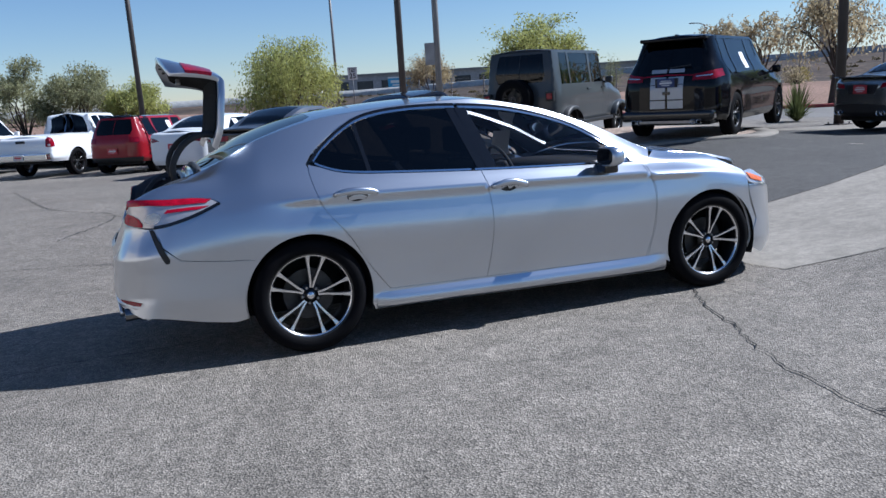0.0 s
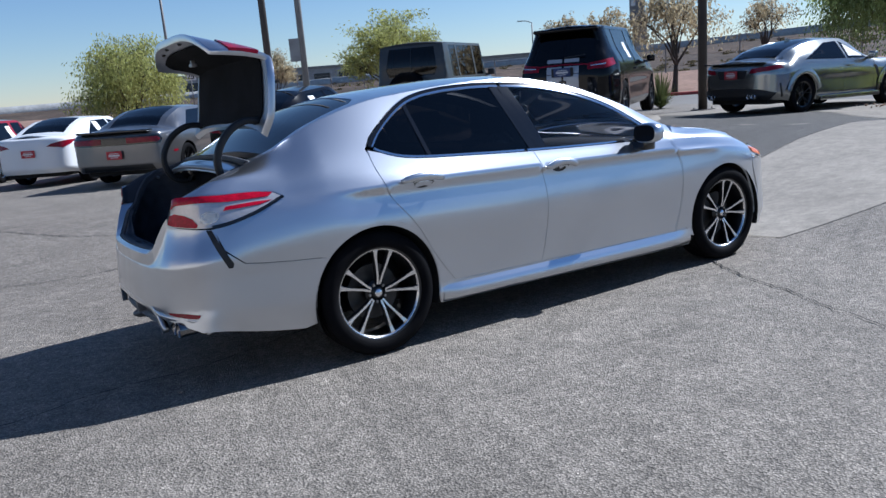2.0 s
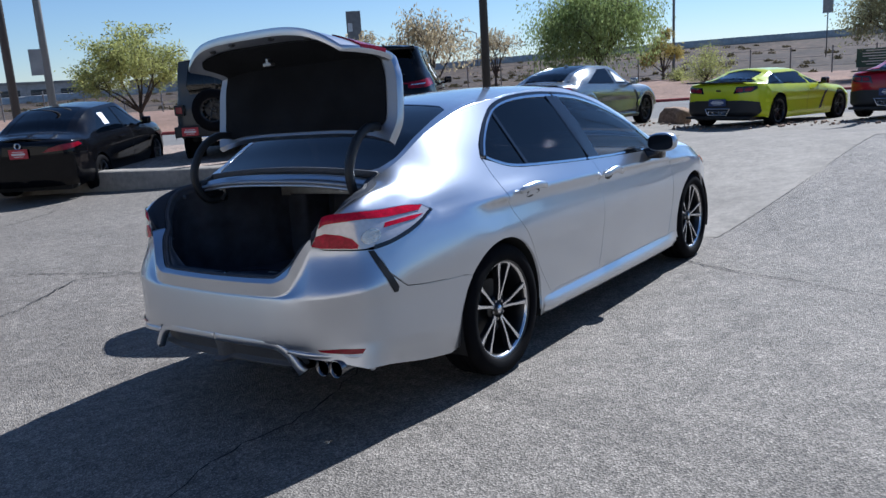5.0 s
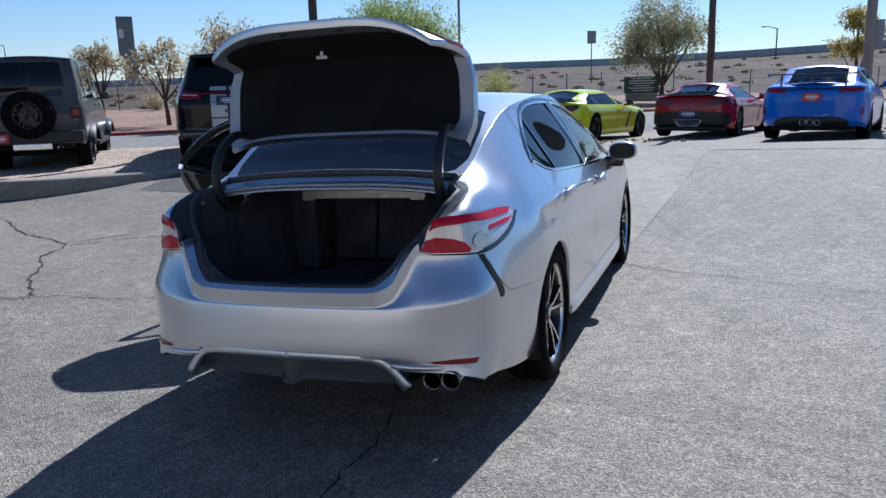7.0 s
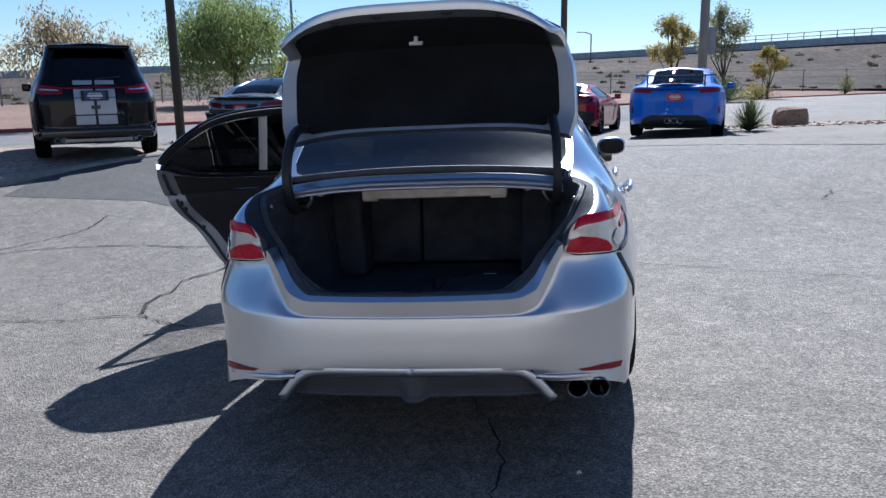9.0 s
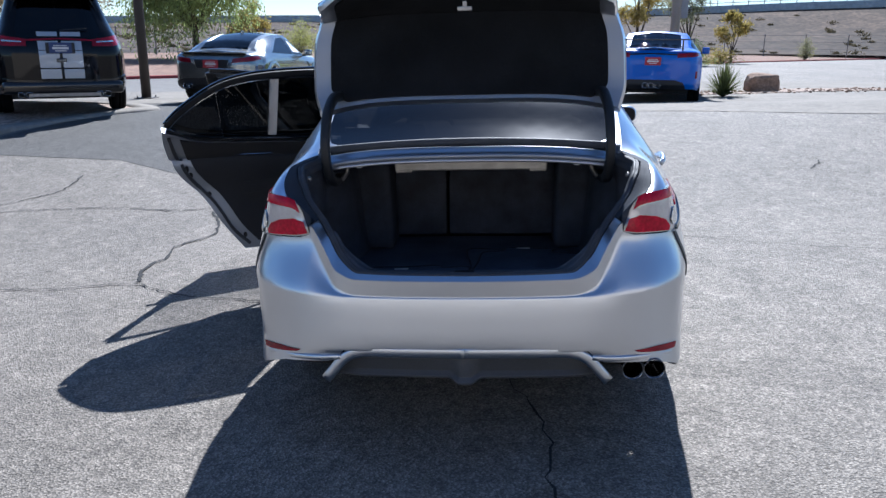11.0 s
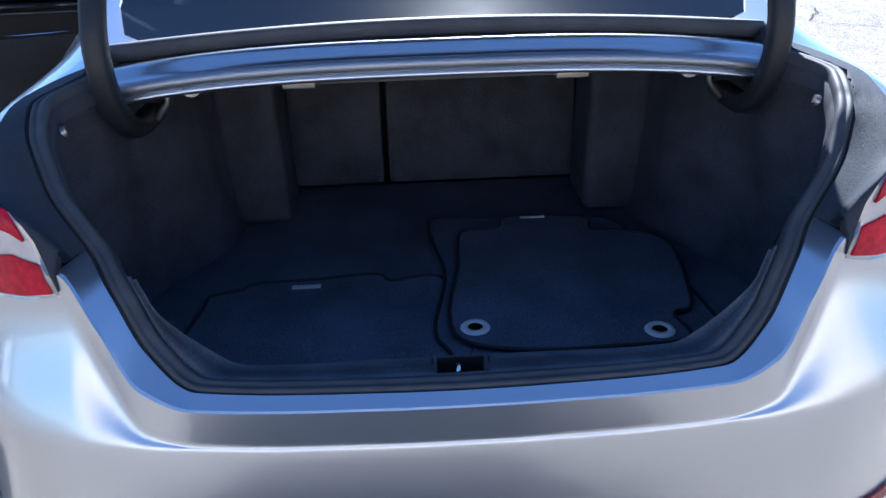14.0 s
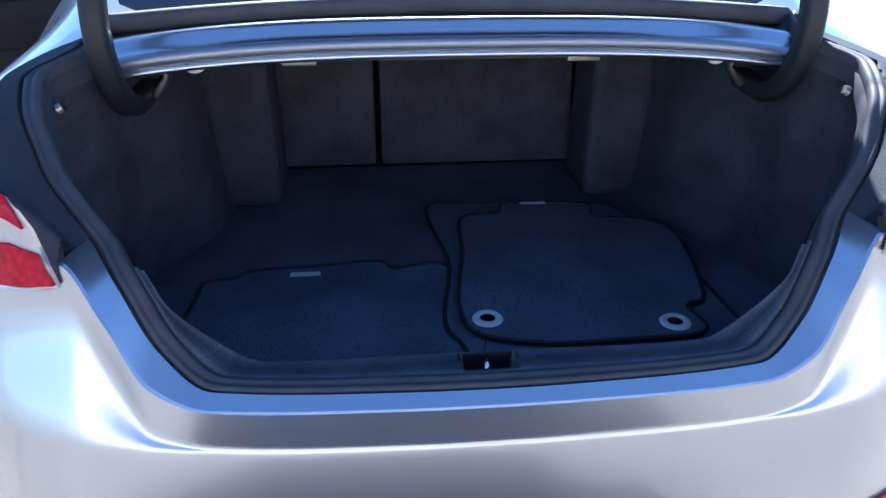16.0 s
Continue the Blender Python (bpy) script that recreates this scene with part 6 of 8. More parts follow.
def vehicle(name, label, color, P, heading, ro, wb, fo, W, sill, belt, deck, roof, tyre=0.33, roof_y=None, cab=(0.0, 0.35, 0.62, 0.86), corner=0.35, suv=False,
            rake=0.12, hood=None, trim=None, rim=None, twin=True, front_glass=True, bed=None):
    """A parked vehicle. P is the ground point under the middle of its tail; cab: as parts of the wheelbase, where the rear glass
    meets the roof, the roof's rear third, the screen's top and its foot."""
    x0, x1 = -ro, wb + fo
    roof_y = roof_y or W - 0.30
    hood = hood or belt + 0.02
    xb, xr, xs, xf = (c * wb for c in cab)
    plan = [(x0, 0), (x0 + 0.015, 0.55 * W), (x0 + 0.35 * corner, 0.86 * W), (x0 + corner, 0.965 * W), (-0.40 if ro > 0.55 else -0.3, W), (0.0 if xb >= -0.2 else 0.1, W), (max(xr, 0.3), W), (xs, W), (xf, W),
            (wb + 0.05, W), (wb + 0.55 * fo, 0.93 * W), (wb + 0.85 * fo, 0.74 * W), (wb + 0.97 * fo, 0.42 * W), (x1, 0)]
    if bed:
        plan[5:7] = [(bed - 0.10, W), (bed, W)]
    N = len(plan)
    low = [sill + 0.07] * 3 + [sill + 0.05, sill + 0.03] + [sill] * 5 + [sill] * 4
    z1 = [v + 0.10 for v in low]
    z2 = [(sill + belt) / 2] * N
    if suv:
        zt = [roof - 0.02] * 4 + [roof] * 3 + [roof, hood + 0.02] + [hood - 0.02, hood - 0.06, hood - 0.12, hood - 0.16, hood - 0.18]
        dt = [rake + 0.12] * 3 + [W - roof_y] * 5 + [0.16, 0.16, 0.18, 0.22, 0.24, 0.24]
        zb = [belt] * 9 + [hood - 0.10, hood - 0.16, hood - 0.22, hood - 0.26, hood - 0.28]
        db = [0.05] * 4 + [0.035] * 5 + [0.04, 0.06, 0.1, 0.1, 0.1]
        zm = [(belt + roof) / 2] * 8 + [hood] + [hood - 0.05, hood - 0.1, hood - 0.16, hood - 0.2, hood - 0.22]
        dm = [rake * 0.6 + 0.05] * 3 + [(W - roof_y) * 0.62] * 5 + [0.1, 0.1, 0.12, 0.16, 0.18, 0.18]
    else:
        mid_z = deck + 0.55 * (roof - deck)
        zt = [deck - 0.01] * 3 + [deck + 0.01, deck + 0.03, mid_z if xb > -0.05 else roof - 0.10, roof - 0.02, roof - 0.015, hood + 0.01] + [hood - 0.03, hood - 0.09, hood - 0.16, hood - 0.2, hood - 0.22]
        dt = [0.10, 0.10, 0.14, 0.19, W - roof_y - 0.06, W - roof_y - 0.02, W - roof_y, W - roof_y, 0.17, 0.16, 0.18, 0.22, 0.24, 0.24]
        zb = [deck - 0.08] * 3 + [deck - 0.07, belt + 0.02, belt + 0.01, belt, belt, belt - 0.02] + [hood - 0.11, hood - 0.17, hood - 0.24, hood - 0.28, hood - 0.3]
        db = [0.02] * 3 + [0.03, 0.04, 0.05, 0.05, 0.05, 0.05, 0.05, 0.07, 0.1, 0.1, 0.1]
        zm = [deck - 0.03] * 3 + [deck - 0.02, deck - 0.01, (belt + mid_z) / 2 + 0.03, (belt + roof) / 2, (belt + roof) / 2, belt + 0.01] + [hood - 0.06, hood - 0.12, hood - 0.19, hood - 0.23, hood - 0.25]
        dm = [0.06] * 3 + [0.10, 0.13, 0.15, (W - roof_y) * 0.55, (W - roof_y) * 0.55, 0.1, 0.1, 0.12, 0.16, 0.18, 0.18]
    if bed:
        zt[5], dt[5], zm[5], dm[5], zb[5] = deck + 0.03, 0.12, deck - 0.02, 0.09, belt - 0.04
    zs = [(2 * b + m) / 3 - 0.06 for b, m in zip(zb, z2)]
    rows = [(sill, low, [0.06] * N), (sill + 0.10, z1, [0.0] * 4 + [0.02] * 6 + [0.0] * 4), ((sill + belt) / 2, z2, [0.0] * 4 + [0.0, 0.0, 0.03, 0.03, 0.015, 0.0] + [0.0] * 4),
            (belt - 0.08, zs, [0.0] * N), (belt, zb, db), ((belt + roof) / 2, zm, dm), (roof, zt, dt)]
    sh = Shell(plan, 0.0 if xb >= -0.2 else 0.1, [0] * N, rows, crown=((-9, 0.03), (0, 0.05), (9, 0.03)))
    st = [float(sh.s[int(np.argmin(np.hypot(*(sh.c - np.array(p)).T)))]) for p in plan]
    st[0], st[-1] = sh.s[0] - 0.001, sh.s[-1] + 0.001
    sh.st = st
    mat = PAINTS[color]
    z0 = gz(P[0], P[1])
    h = radians(heading)
    fx, fy = P[0] + math.cos(h) * (ro + wb), P[1] + math.sin(h) * (ro + wb)
    rx, ry = P[0] + math.cos(h) * ro, P[1] + math.sin(h) * ro
    zr, zf = P[2] if len(P) > 2 else gz(rx, ry), P[2] if len(P) > 2 else gz(fx, fy)
    tilt = math.atan2(zf - zr, wb)
    root = thing(name, label, "car", "parked vehicles", m=Matrix.Translation((rx, ry, zr + 0.006)) @ Matrix.Rotation(h, 4, "Z") @ Matrix.Rotation(-tilt, 4, "Y"))
    B, H = sh.V[-1], sh.V[0]
    lo_s, hi_s = sh.s[0], sh.s[-1]
    out = np.array(straight([(lo_s, H), (hi_s, H), (hi_s, B), (lo_s, B), (lo_s, H)], 0.10)[:-1])
    r = tyre + 0.045
    arches = [sh.side(np.array(arch(x, tyre, r, 0, 180, 20) + [(x - r, sill - 0.1), (x + r, sill - 0.1)])) for x in (0, wb)]
    for a in arches:
        a[-2:, 1] = H - 0.05
    ws, labels = [], []
    zt_side = roof - 0.055
    if suv:
        for a, b in ((-ro + 0.42, 0.10), (0.16, 0.42 * wb), (0.45 * wb, xs + 0.12)):
            ws.append(sh.side(np.array(straight([(a, belt + 0.03), (b, belt + 0.03), (b - (0.0 if b < xs else 0.05), zt_side), (a + 0.03, zt_side), (a, belt + 0.03)], 0.08)[:-1])))
        if front_glass:
            ws.append(sh.side(np.array(straight([(xs + 0.02, belt + 0.03), (xf - 0.12, belt + 0.03), (xs + 0.16, zt_side - 0.03), (xs + 0.02, belt + 0.03)], 0.06)[:-1])))
        rw = np.array(straight([(lo_s + 0.002, belt + 0.06), (lo_s + 0.60 * W, belt + 0.06), (lo_s + 0.68 * W, belt + 0.2), (lo_s + 0.60 * W, roof - 0.05), (lo_s + 0.002, roof - 0.05), (lo_s + 0.002, belt + 0.06)], 0.06)[:-1])
    else:
        xw0, xw1 = xb + 0.10, xf - 0.22
        zq = zt_side - 0.01
        xm = 0.48 * wb
        ws.append(sh.side(np.array(straight([(xw0, belt + 0.06), (xm - 0.02, belt + 0.03), (xm - 0.05, zq), (max(xr, 0.25), zq - 0.02), (xw0, belt + 0.06)], 0.06)[:-1])))
        ws.append(sh.side(np.array(straight([(xm + 0.03, belt + 0.03), (xw1, belt + 0.02), (xs + 0.02, zq - 0.03), (xm, zq), (xm + 0.03, belt + 0.03)], 0.06)[:-1])))
    for sgn in (-1, 1):
        holes = ws + arches + ([rw] if suv else [])
        sh.panel("body", out, mat, root, holes=holes, sides=(sgn,), gap=0, thick=0.02, step=0.11)
        for w in ws:
            sh.panel("window", w, PANE, root, sides=(sgn,), gap=-0.008, thick=0.003, out=-0.008, step=0.12)
        if suv:
            sh.panel("rear_window", rw, PANE, root, sides=(sgn,), gap=-0.006, thick=0.003, out=-0.008, step=0.12)
    top = np.array(straight([(lo_s, -1), (hi_s, -1), (hi_s, 1), (lo_s, 1), (lo_s, -1)], 0.12)[:-1])
    s_xs, s_xf = sh.s_of(xs), sh.s_of(xf)
    scr = np.array(straight([(s_xs + 0.05, -0.86), (s_xs + 0.05, 0.86), (s_xf - 0.06, 0.92), (s_xf - 0.06, -0.92), (s_xs + 0.05, -0.86)], 0.1)[:-1])
    holes = [scr]
    if not suv:
        b0, b1 = sh.s_of(min(xb, 0.0) - 0.36 if xb > -0.05 else xb - 0.30), sh.s_of(max(xr, 0.25) - 0.06)
        if bed:
            b0, b1 = sh.s_of(bed - 0.075), sh.s_of(bed - 0.012)
        bl = np.array(straight([(b0, -0.80), (b1 - 0.05, -0.78), (b1, 0), (b1 - 0.05, 0.78), (b0, 0.80), (b0 - 0.03, 0), (b0, -0.80)], 0.08)[:-1])
        holes.append(bl)
        sh.cover("rear_window", bl, PANE, root, gap=-0.005, thick=0.003, out=-0.006, step=0.1)
    sh.cover("top", top, mat if not (trim and trim.get("roof")) else trim["roof"], root, holes=holes, gap=0, step=0.11)
    sh.cover("windscreen", scr, PANE, root, gap=-0.005, thick=0.003, out=-0.006, step=0.12)
    part("underbody", box(bmesh.new(), (x0 + 0.2, -W + 0.24, sill - 0.02), (x1 - 0.25, W - 0.24, sill + 0.16), 0.03), UNDER, root)
    part("cabin", box(bmesh.new(), (max(xb, x0 + 0.3) + 0.1, -W + 0.22, sill + 0.1), (xf - 0.25, W - 0.22, belt - 0.03), 0.05), INNER, root)
    for x in (0, wb):
        for sgn in (-1, 1):
            wheel(root, x, sgn * (W - 0.125), tyre, sgn, R=tyre, W=0.24, rim_r=tyre * (0.60 if suv else 0.70), twin=twin, face=rim or ALLOY)
            part("wheel_well", box(bmesh.new(), (x - r - 0.02, min(sgn * 0.5, sgn * (W - 0.27)), sill), (x + r + 0.02, max(sgn * 0.5, sgn * (W - 0.27)), tyre + r + 0.02), 0.02), UNDER, root)
        
    for sgn in (-1, 1):
        bm = box(bmesh.new(), (xf - 0.33, min(sgn * (W + 0.01), sgn * (W + 0.17)), belt + 0.0), (xf - 0.22, max(sgn * (W + 0.01), sgn * (W + 0.17)), belt + 0.14), 0.04, seg=3)
        part("mirror", bm, mat if color != "lime" else GLOSS_BLACK, root, smooth=True)
        part("mirror_arm", box(bmesh.new(), (xf - 0.30, min(sgn * (W - 0.06), sgn * (W + 0.03)), belt - 0.01), (xf - 0.24, max(sgn * (W - 0.06), sgn * (W + 0.03)), belt + 0.04), 0.012), GLOSS_BLACK, root)
        for xh in ((0.36 * wb, 0.66 * wb) if (suv or roof > 1.42) else (0.50 * wb,)):
            p = sh.at(sh.side(np.array([(xh, belt - 0.10)])))[0]
            part("door_handle", box(bmesh.new(), (xh - 0.09, min(sgn * p[1], sgn * (p[1] + 0.03)), belt - 0.115), (xh + 0.09, max(sgn * p[1], sgn * (p[1] + 0.03)), belt - 0.085), 0.012), mat, root)
    for xd in (xs - 0.02 + 0.0, xf - 0.06) if suv or roof > 1.42 else (0.44 * wb, xf - 0.06):
        line = np.array(straight([(xd, sill + 0.10), (xd + 0.02, belt - 0.02)], 0.08))
        for sgn in (-1, 1):
            q = sh.side(line)
            poly = np.concatenate([q + (0.004, 0), (q - (0.004, 0))[::-1]])
            sh.panel("door_gap", poly, BLACK_TRIM, root, sides=(sgn,), gap=0, thick=0, out=0.001, step=0.2)
    return root, sh


def patch(sh, root, name, pts, mat, sides=(-1, 1), out=0.006, thick=0.012, label="", step=0.08):
    """A piece on the tail in (distance from the tail's middle along the skin, height)."""
    q = np.array(straight([*pts, pts[0]], 0.05)[:-1])
    q = np.column_stack([q[:, 0] + sh.s[0], q[:, 1]])
    return sh.panel(name, sh.rear(q), mat, root, sides=sides, gap=0, thick=thick, out=out, step=step, label=label)


def plate(root, x, z, mat=None, w=0.31, h=0.155, y=0.0, tilt=0):
    """A plate card with plain bars on the tail."""
    p = part("plate", box(bmesh.new(), (-0.006, -w / 2, -h / 2), (0.006, w / 2, h / 2), 0.004), mat or PLATE_WHITE, root, "plate card with plain bars", m=Matrix.Translation((x - 0.012, y, z)) @ Matrix.Rotation(radians(tilt), 4, "Y"))
    for k, (dz, ww, hh) in enumerate(((0.035, 0.6, 0.012), (-0.002, 0.72, 0.034), (-0.042, 0.5, 0.012))):
        part("bar", box(bmesh.new(), (-0.0085, -w * ww / 2, dz - hh / 2), (-0.004, w * ww / 2, dz + hh / 2)), PLATE_RED if mat is None else PLATE_WHITE, p)
    return p


def pipes(root, x, ys, z, r=0.045):
    for y in ys:
        part("exhaust_pipe", revolve(bmesh.new(), [(r * 0.85, 0.15), (r * 0.95, 0.02), (r, 0), (r * 0.93, 0), (r * 0.86, 0.03), (r * 0.8, 0.15)], 18), CHROME, root, smooth=True,
             m=Matrix.Translation((x, y, z)) @ Matrix.Rotation(radians(-90), 4, "Z"))


def card(root, sh, xz, sgn=-1):
    """A paper sheet inside a side window."""
    q = sh.side(np.array(straight([*xz, xz[0]], 0.08)[:-1]))
    sh.panel("window_sheet", q, PAPER, root, sides=(sgn,), gap=0, thick=0, out=-0.004, label="white paper sheet in the window")


# black sport utility with two silver stripes
v, sh = vehicle("sport_utility", "black sport utility vehicle with two silver stripes", "black", (7.95, 6.55, 0.33), 33, 1.02, 3.04, 0.95, 0.96, 0.27, 1.08, 1.06, 1.80, 0.39, 0.635, (0, 0.2, 0.58, 0.86), 0.42, True, 0.34, 1.10, rim=DARK_ALLOY)
RE = -1.02
patch(sh, v, "tail_lamp", [(0.46, 1.04), (0.80, 1.04), (0.95, 1.06), (1.18, 1.09), (1.18, 1.21), (0.95, 1.20), (0.80, 1.18), (0.46, 1.14)], TAIL_RED, label="wide red tail lamp")
patch(sh, v, "lamp_bar", [(0.0, 1.135), (0.46, 1.115), (0.46, 1.135), (0.0, 1.155)], TAIL_RED)
patch(sh, v, "lamp_lens", [(0.52, 1.090), (0.70, 1.095), (0.84, 1.105), (0.84, 1.127), (0.70, 1.117), (0.52, 1.106)], PRISM, out=0.010, thick=0.006)
for z0, z1 in ((0.98, 1.11), (0.72, 0.97), (0.56, 0.70), (1.18, 1.245)):
    patch(sh, v, "stripe", [(0.02, z0), (0.30, z0), (0.30, z1), (0.02, z1)], STRIPE, out=0.004, thick=0)
patch(sh, v, "bumper_fold", [(0.0, 0.535), (0.30, 0.535), (0.70, 0.545), (1.02, 0.60), (1.02, 0.565), (0.70, 0.515), (0.30, 0.505), (0.0, 0.505)], GLOSS_BLACK, out=0.022, thick=0.03)
part("plate_recess", box(bmesh.new(), (RE - 0.01, -0.20, 0.93), (RE + 0.04, 0.20, 1.09), 0.01), BLACK_TRIM, v)
plate(v, RE - 0.01, 1.01, mat=NAVY_PLATE)
part("badge", box(bmesh.new(), (RE - 0.012, -0.07, 0.80), (RE + 0.02, 0.07, 0.86), 0.012), GLOSS_BLACK, v)
part("spoiler", box(bmesh.new(), (-0.74, -0.60, 1.735), (-0.36, 0.60, 1.80), 0.03, seg=3), PAINTS["black"], v, smooth=True)
part("rear_bumper", box(bmesh.new(), (RE - 0.035, -0.84, 0.33), (RE + 0.25, 0.84, 0.52), 0.08, seg=4), GLOSS_BLACK, v, smooth=True)
part("tow_bar", box(bmesh.new(), (RE - 0.02, -0.50, 0.29), (RE + 0.06, 0.50, 0.35), 0.01), STEEL, v)
pipes(v, RE - 0.05, (-0.60, -0.49, 0.49, 0.60), 0.325, 0.045)
part("roof_fin", box(bmesh.new(), (-0.55, -0.015, 1.79), (-0.42, 0.015, 1.86), 0.012), GLOSS_BLACK, v)
part("wiper", tube(bmesh.new(), [(RE + 0.13, -0.02, 1.27), (RE + 0.12, -0.40, 1.30)], 0.01, 6), BLACK_TRIM, v)
card(v, sh, [(0.75, 1.20), (1.0, 1.20), (1.0, 1.50), (0.75, 1.50)])

# boxy grey off-roader with its spare wheel on the tail
v, sh = vehicle("off_roader", "grey boxy off-road vehicle with a tail-mounted spare wheel", "slate", (6.47, 9.48, 0.10), 38, 0.78, 3.01, 0.75, 0.83, 0.50, 1.30, 1.28, 2.02, 0.42, 0.69, (0, 0.2, 0.66, 0.80), 0.10, True, 0.05, 1.20, trim={"roof": BLACK_TRIM}, rim=DARK_ALLOY)
part("spare_mount", box(bmesh.new(), (-0.86, -0.12, 0.98), (-0.74, 0.12, 1.22), 0.02), BLACK_TRIM, v)
w = wheel(v, -0.93, 0.02, 1.08, 1, R=0.40, W=0.25, rim_r=0.22, face=DARK_ALLOY)
w.matrix_basis = Matrix.Translation((-0.93, 0.02, 1.08)) @ Matrix.Rotation(radians(90), 4, "Z")
for sgn in (-1, 1):
    a, b = sorted((sgn * 0.62, sgn * 0.80))
    lamp = part("tail_lamp", box(bmesh.new(), (-0.83, a, 1.00), (-0.74, b, 1.20), 0.02), BLACK_TRIM, v, "square tail lamp")
    part("red_lens", box(bmesh.new(), (-0.845, a + 0.03, 1.04), (-0.82, b - 0.03, 1.16), 0.01), TAIL_RED, lamp)
    for x in (0.0, 3.01):
        P = [[(x + 0.50 * math.cos(t), sgn * y, 0.44 + 0.47 * math.sin(t) * (0.92 + 0.08 * math.cos(t) ** 2) + dz) for y, dz in ((0.76, 0.02), (0.92, 0.0), (0.94, -0.03), (0.94, -0.08))] for t in np.radians(np.linspace(15, 165, 18))]
        part("fender_flare", grid_mesh("fender_flare", P, PAINTS["slate"] if x else BLACK_TRIM), None, v)
    a, b = sorted((sgn * 0.79, sgn * 0.90))
    part("side_step", box(bmesh.new(), (0.55, a, 0.46), (2.45, b, 0.54), 0.02), BLACK_TRIM, v)
part("rear_bumper", box(bmesh.new(), (-0.98, -0.80, 0.60), (-0.74, 0.80, 0.80), 0.03), BLACK_TRIM, v)
part("bumper_plate", box(bmesh.new(), (-0.995, -0.30, 0.50), (-0.95, 0.30, 0.60), 0.015), ALLOY, v)
plate(v, -0.98, 0.70, PLATE_RED, y=0.50)
pipes(v, -0.85, (-0.40,), 0.52, 0.04)
part("rear_axle", tube(bmesh.new(), [(0, -0.7, 0.40), (0, 0.7, 0.40)], 0.06, 10), UNDER, v)

# silver-grey coupe
v, sh = vehicle("coupe", "silver grey two-door coupe", "silver", (11.45, 5.55), -5, 0.95, 2.73, 0.95, 0.92, 0.22, 0.94, 1.0, 1.39, 0.345, 0.58, (0.0, 0.32, 0.50, 0.80), 0.45, rim=DARK_ALLOY)
patch(sh, v, "tail_lamp", [(0.42, 0.80), (0.85, 0.84), (1.12, 0.88), (1.02, 0.93), (0.80, 0.92), (0.45, 0.88)], TAIL_RED, label="slim dark red tail lamp")
patch(sh, v, "bumper_black", [(0.0, 0.28), (0.80, 0.28), (0.95, 0.42), (0.60, 0.50), (0.0, 0.52)], BLACK_TRIM, out=0.008)
patch(sh, v, "plate_recess", [(0.0, 0.70), (0.30, 0.70), (0.36, 0.86), (0.0, 0.86)], BLACK_TRIM, out=0.004)
plate(v, -0.97, 0.78, PLATE_RED)
part("spoiler", box(bmesh.new(), (-0.98, -0.68, 0.985), (-0.78, 0.68, 1.01), 0.01), PAINTS["silver"], v)
pipes(v, -0.99, (-0.55, -0.44, 0.44, 0.55), 0.36, 0.045)
part("roof_fin", box(bmesh.new(), (0.55, -0.012, 1.37), (0.68, 0.012, 1.44), 0.01), PAINTS["silver"], v)
for sgn in (-1, 1):
    q = sh.side(np.array(straight([(2.22, 0.30), (2.27, 0.30), (2.33, 0.55), (2.20, 0.80), (2.10, 0.82), (2.26, 0.56), (2.22, 0.30)], 0.06)[:-1]))
    sh.panel("side_vent", q, BLACK_TRIM, v, sides=(sgn,), gap=0, thick=0.004, out=0.004)
    q = sh.side(np.array(straight([(-0.58, 0.34), (-0.54, 0.34), (-0.60, 0.60), (-0.63, 0.58), (-0.58, 0.34)], 0.06)[:-1]))
    sh.panel("corner_vent", q, BLACK_TRIM, v, sides=(sgn,), gap=0, thick=0.004, out=0.004)
    for x in (0.0, 2.73):
        P = [[(x + r * math.cos(t), sgn * y, 0.345 + r * math.sin(t)) for r, y in ((0.392, 0.905), (0.396, 0.945), (0.43, 0.948), (0.50, 0.925))] for t in np.radians(np.linspace(12, 168, 20))]
        part("arch_flare", grid_mesh("arch_flare", P, PAINTS["silver"], sgn > 0), None, v)
    a, b = sorted((sgn * 0.86, sgn * 0.945))
    part("side_skirt", box(bmesh.new(), (0.45, a, 0.20), (2.28, b, 0.29), 0.02), PAINTS["silver"], v)
card(v, sh, [(1.40, 1.02), (1.85, 1.01), (1.55, 1.24), (1.40, 1.26)])


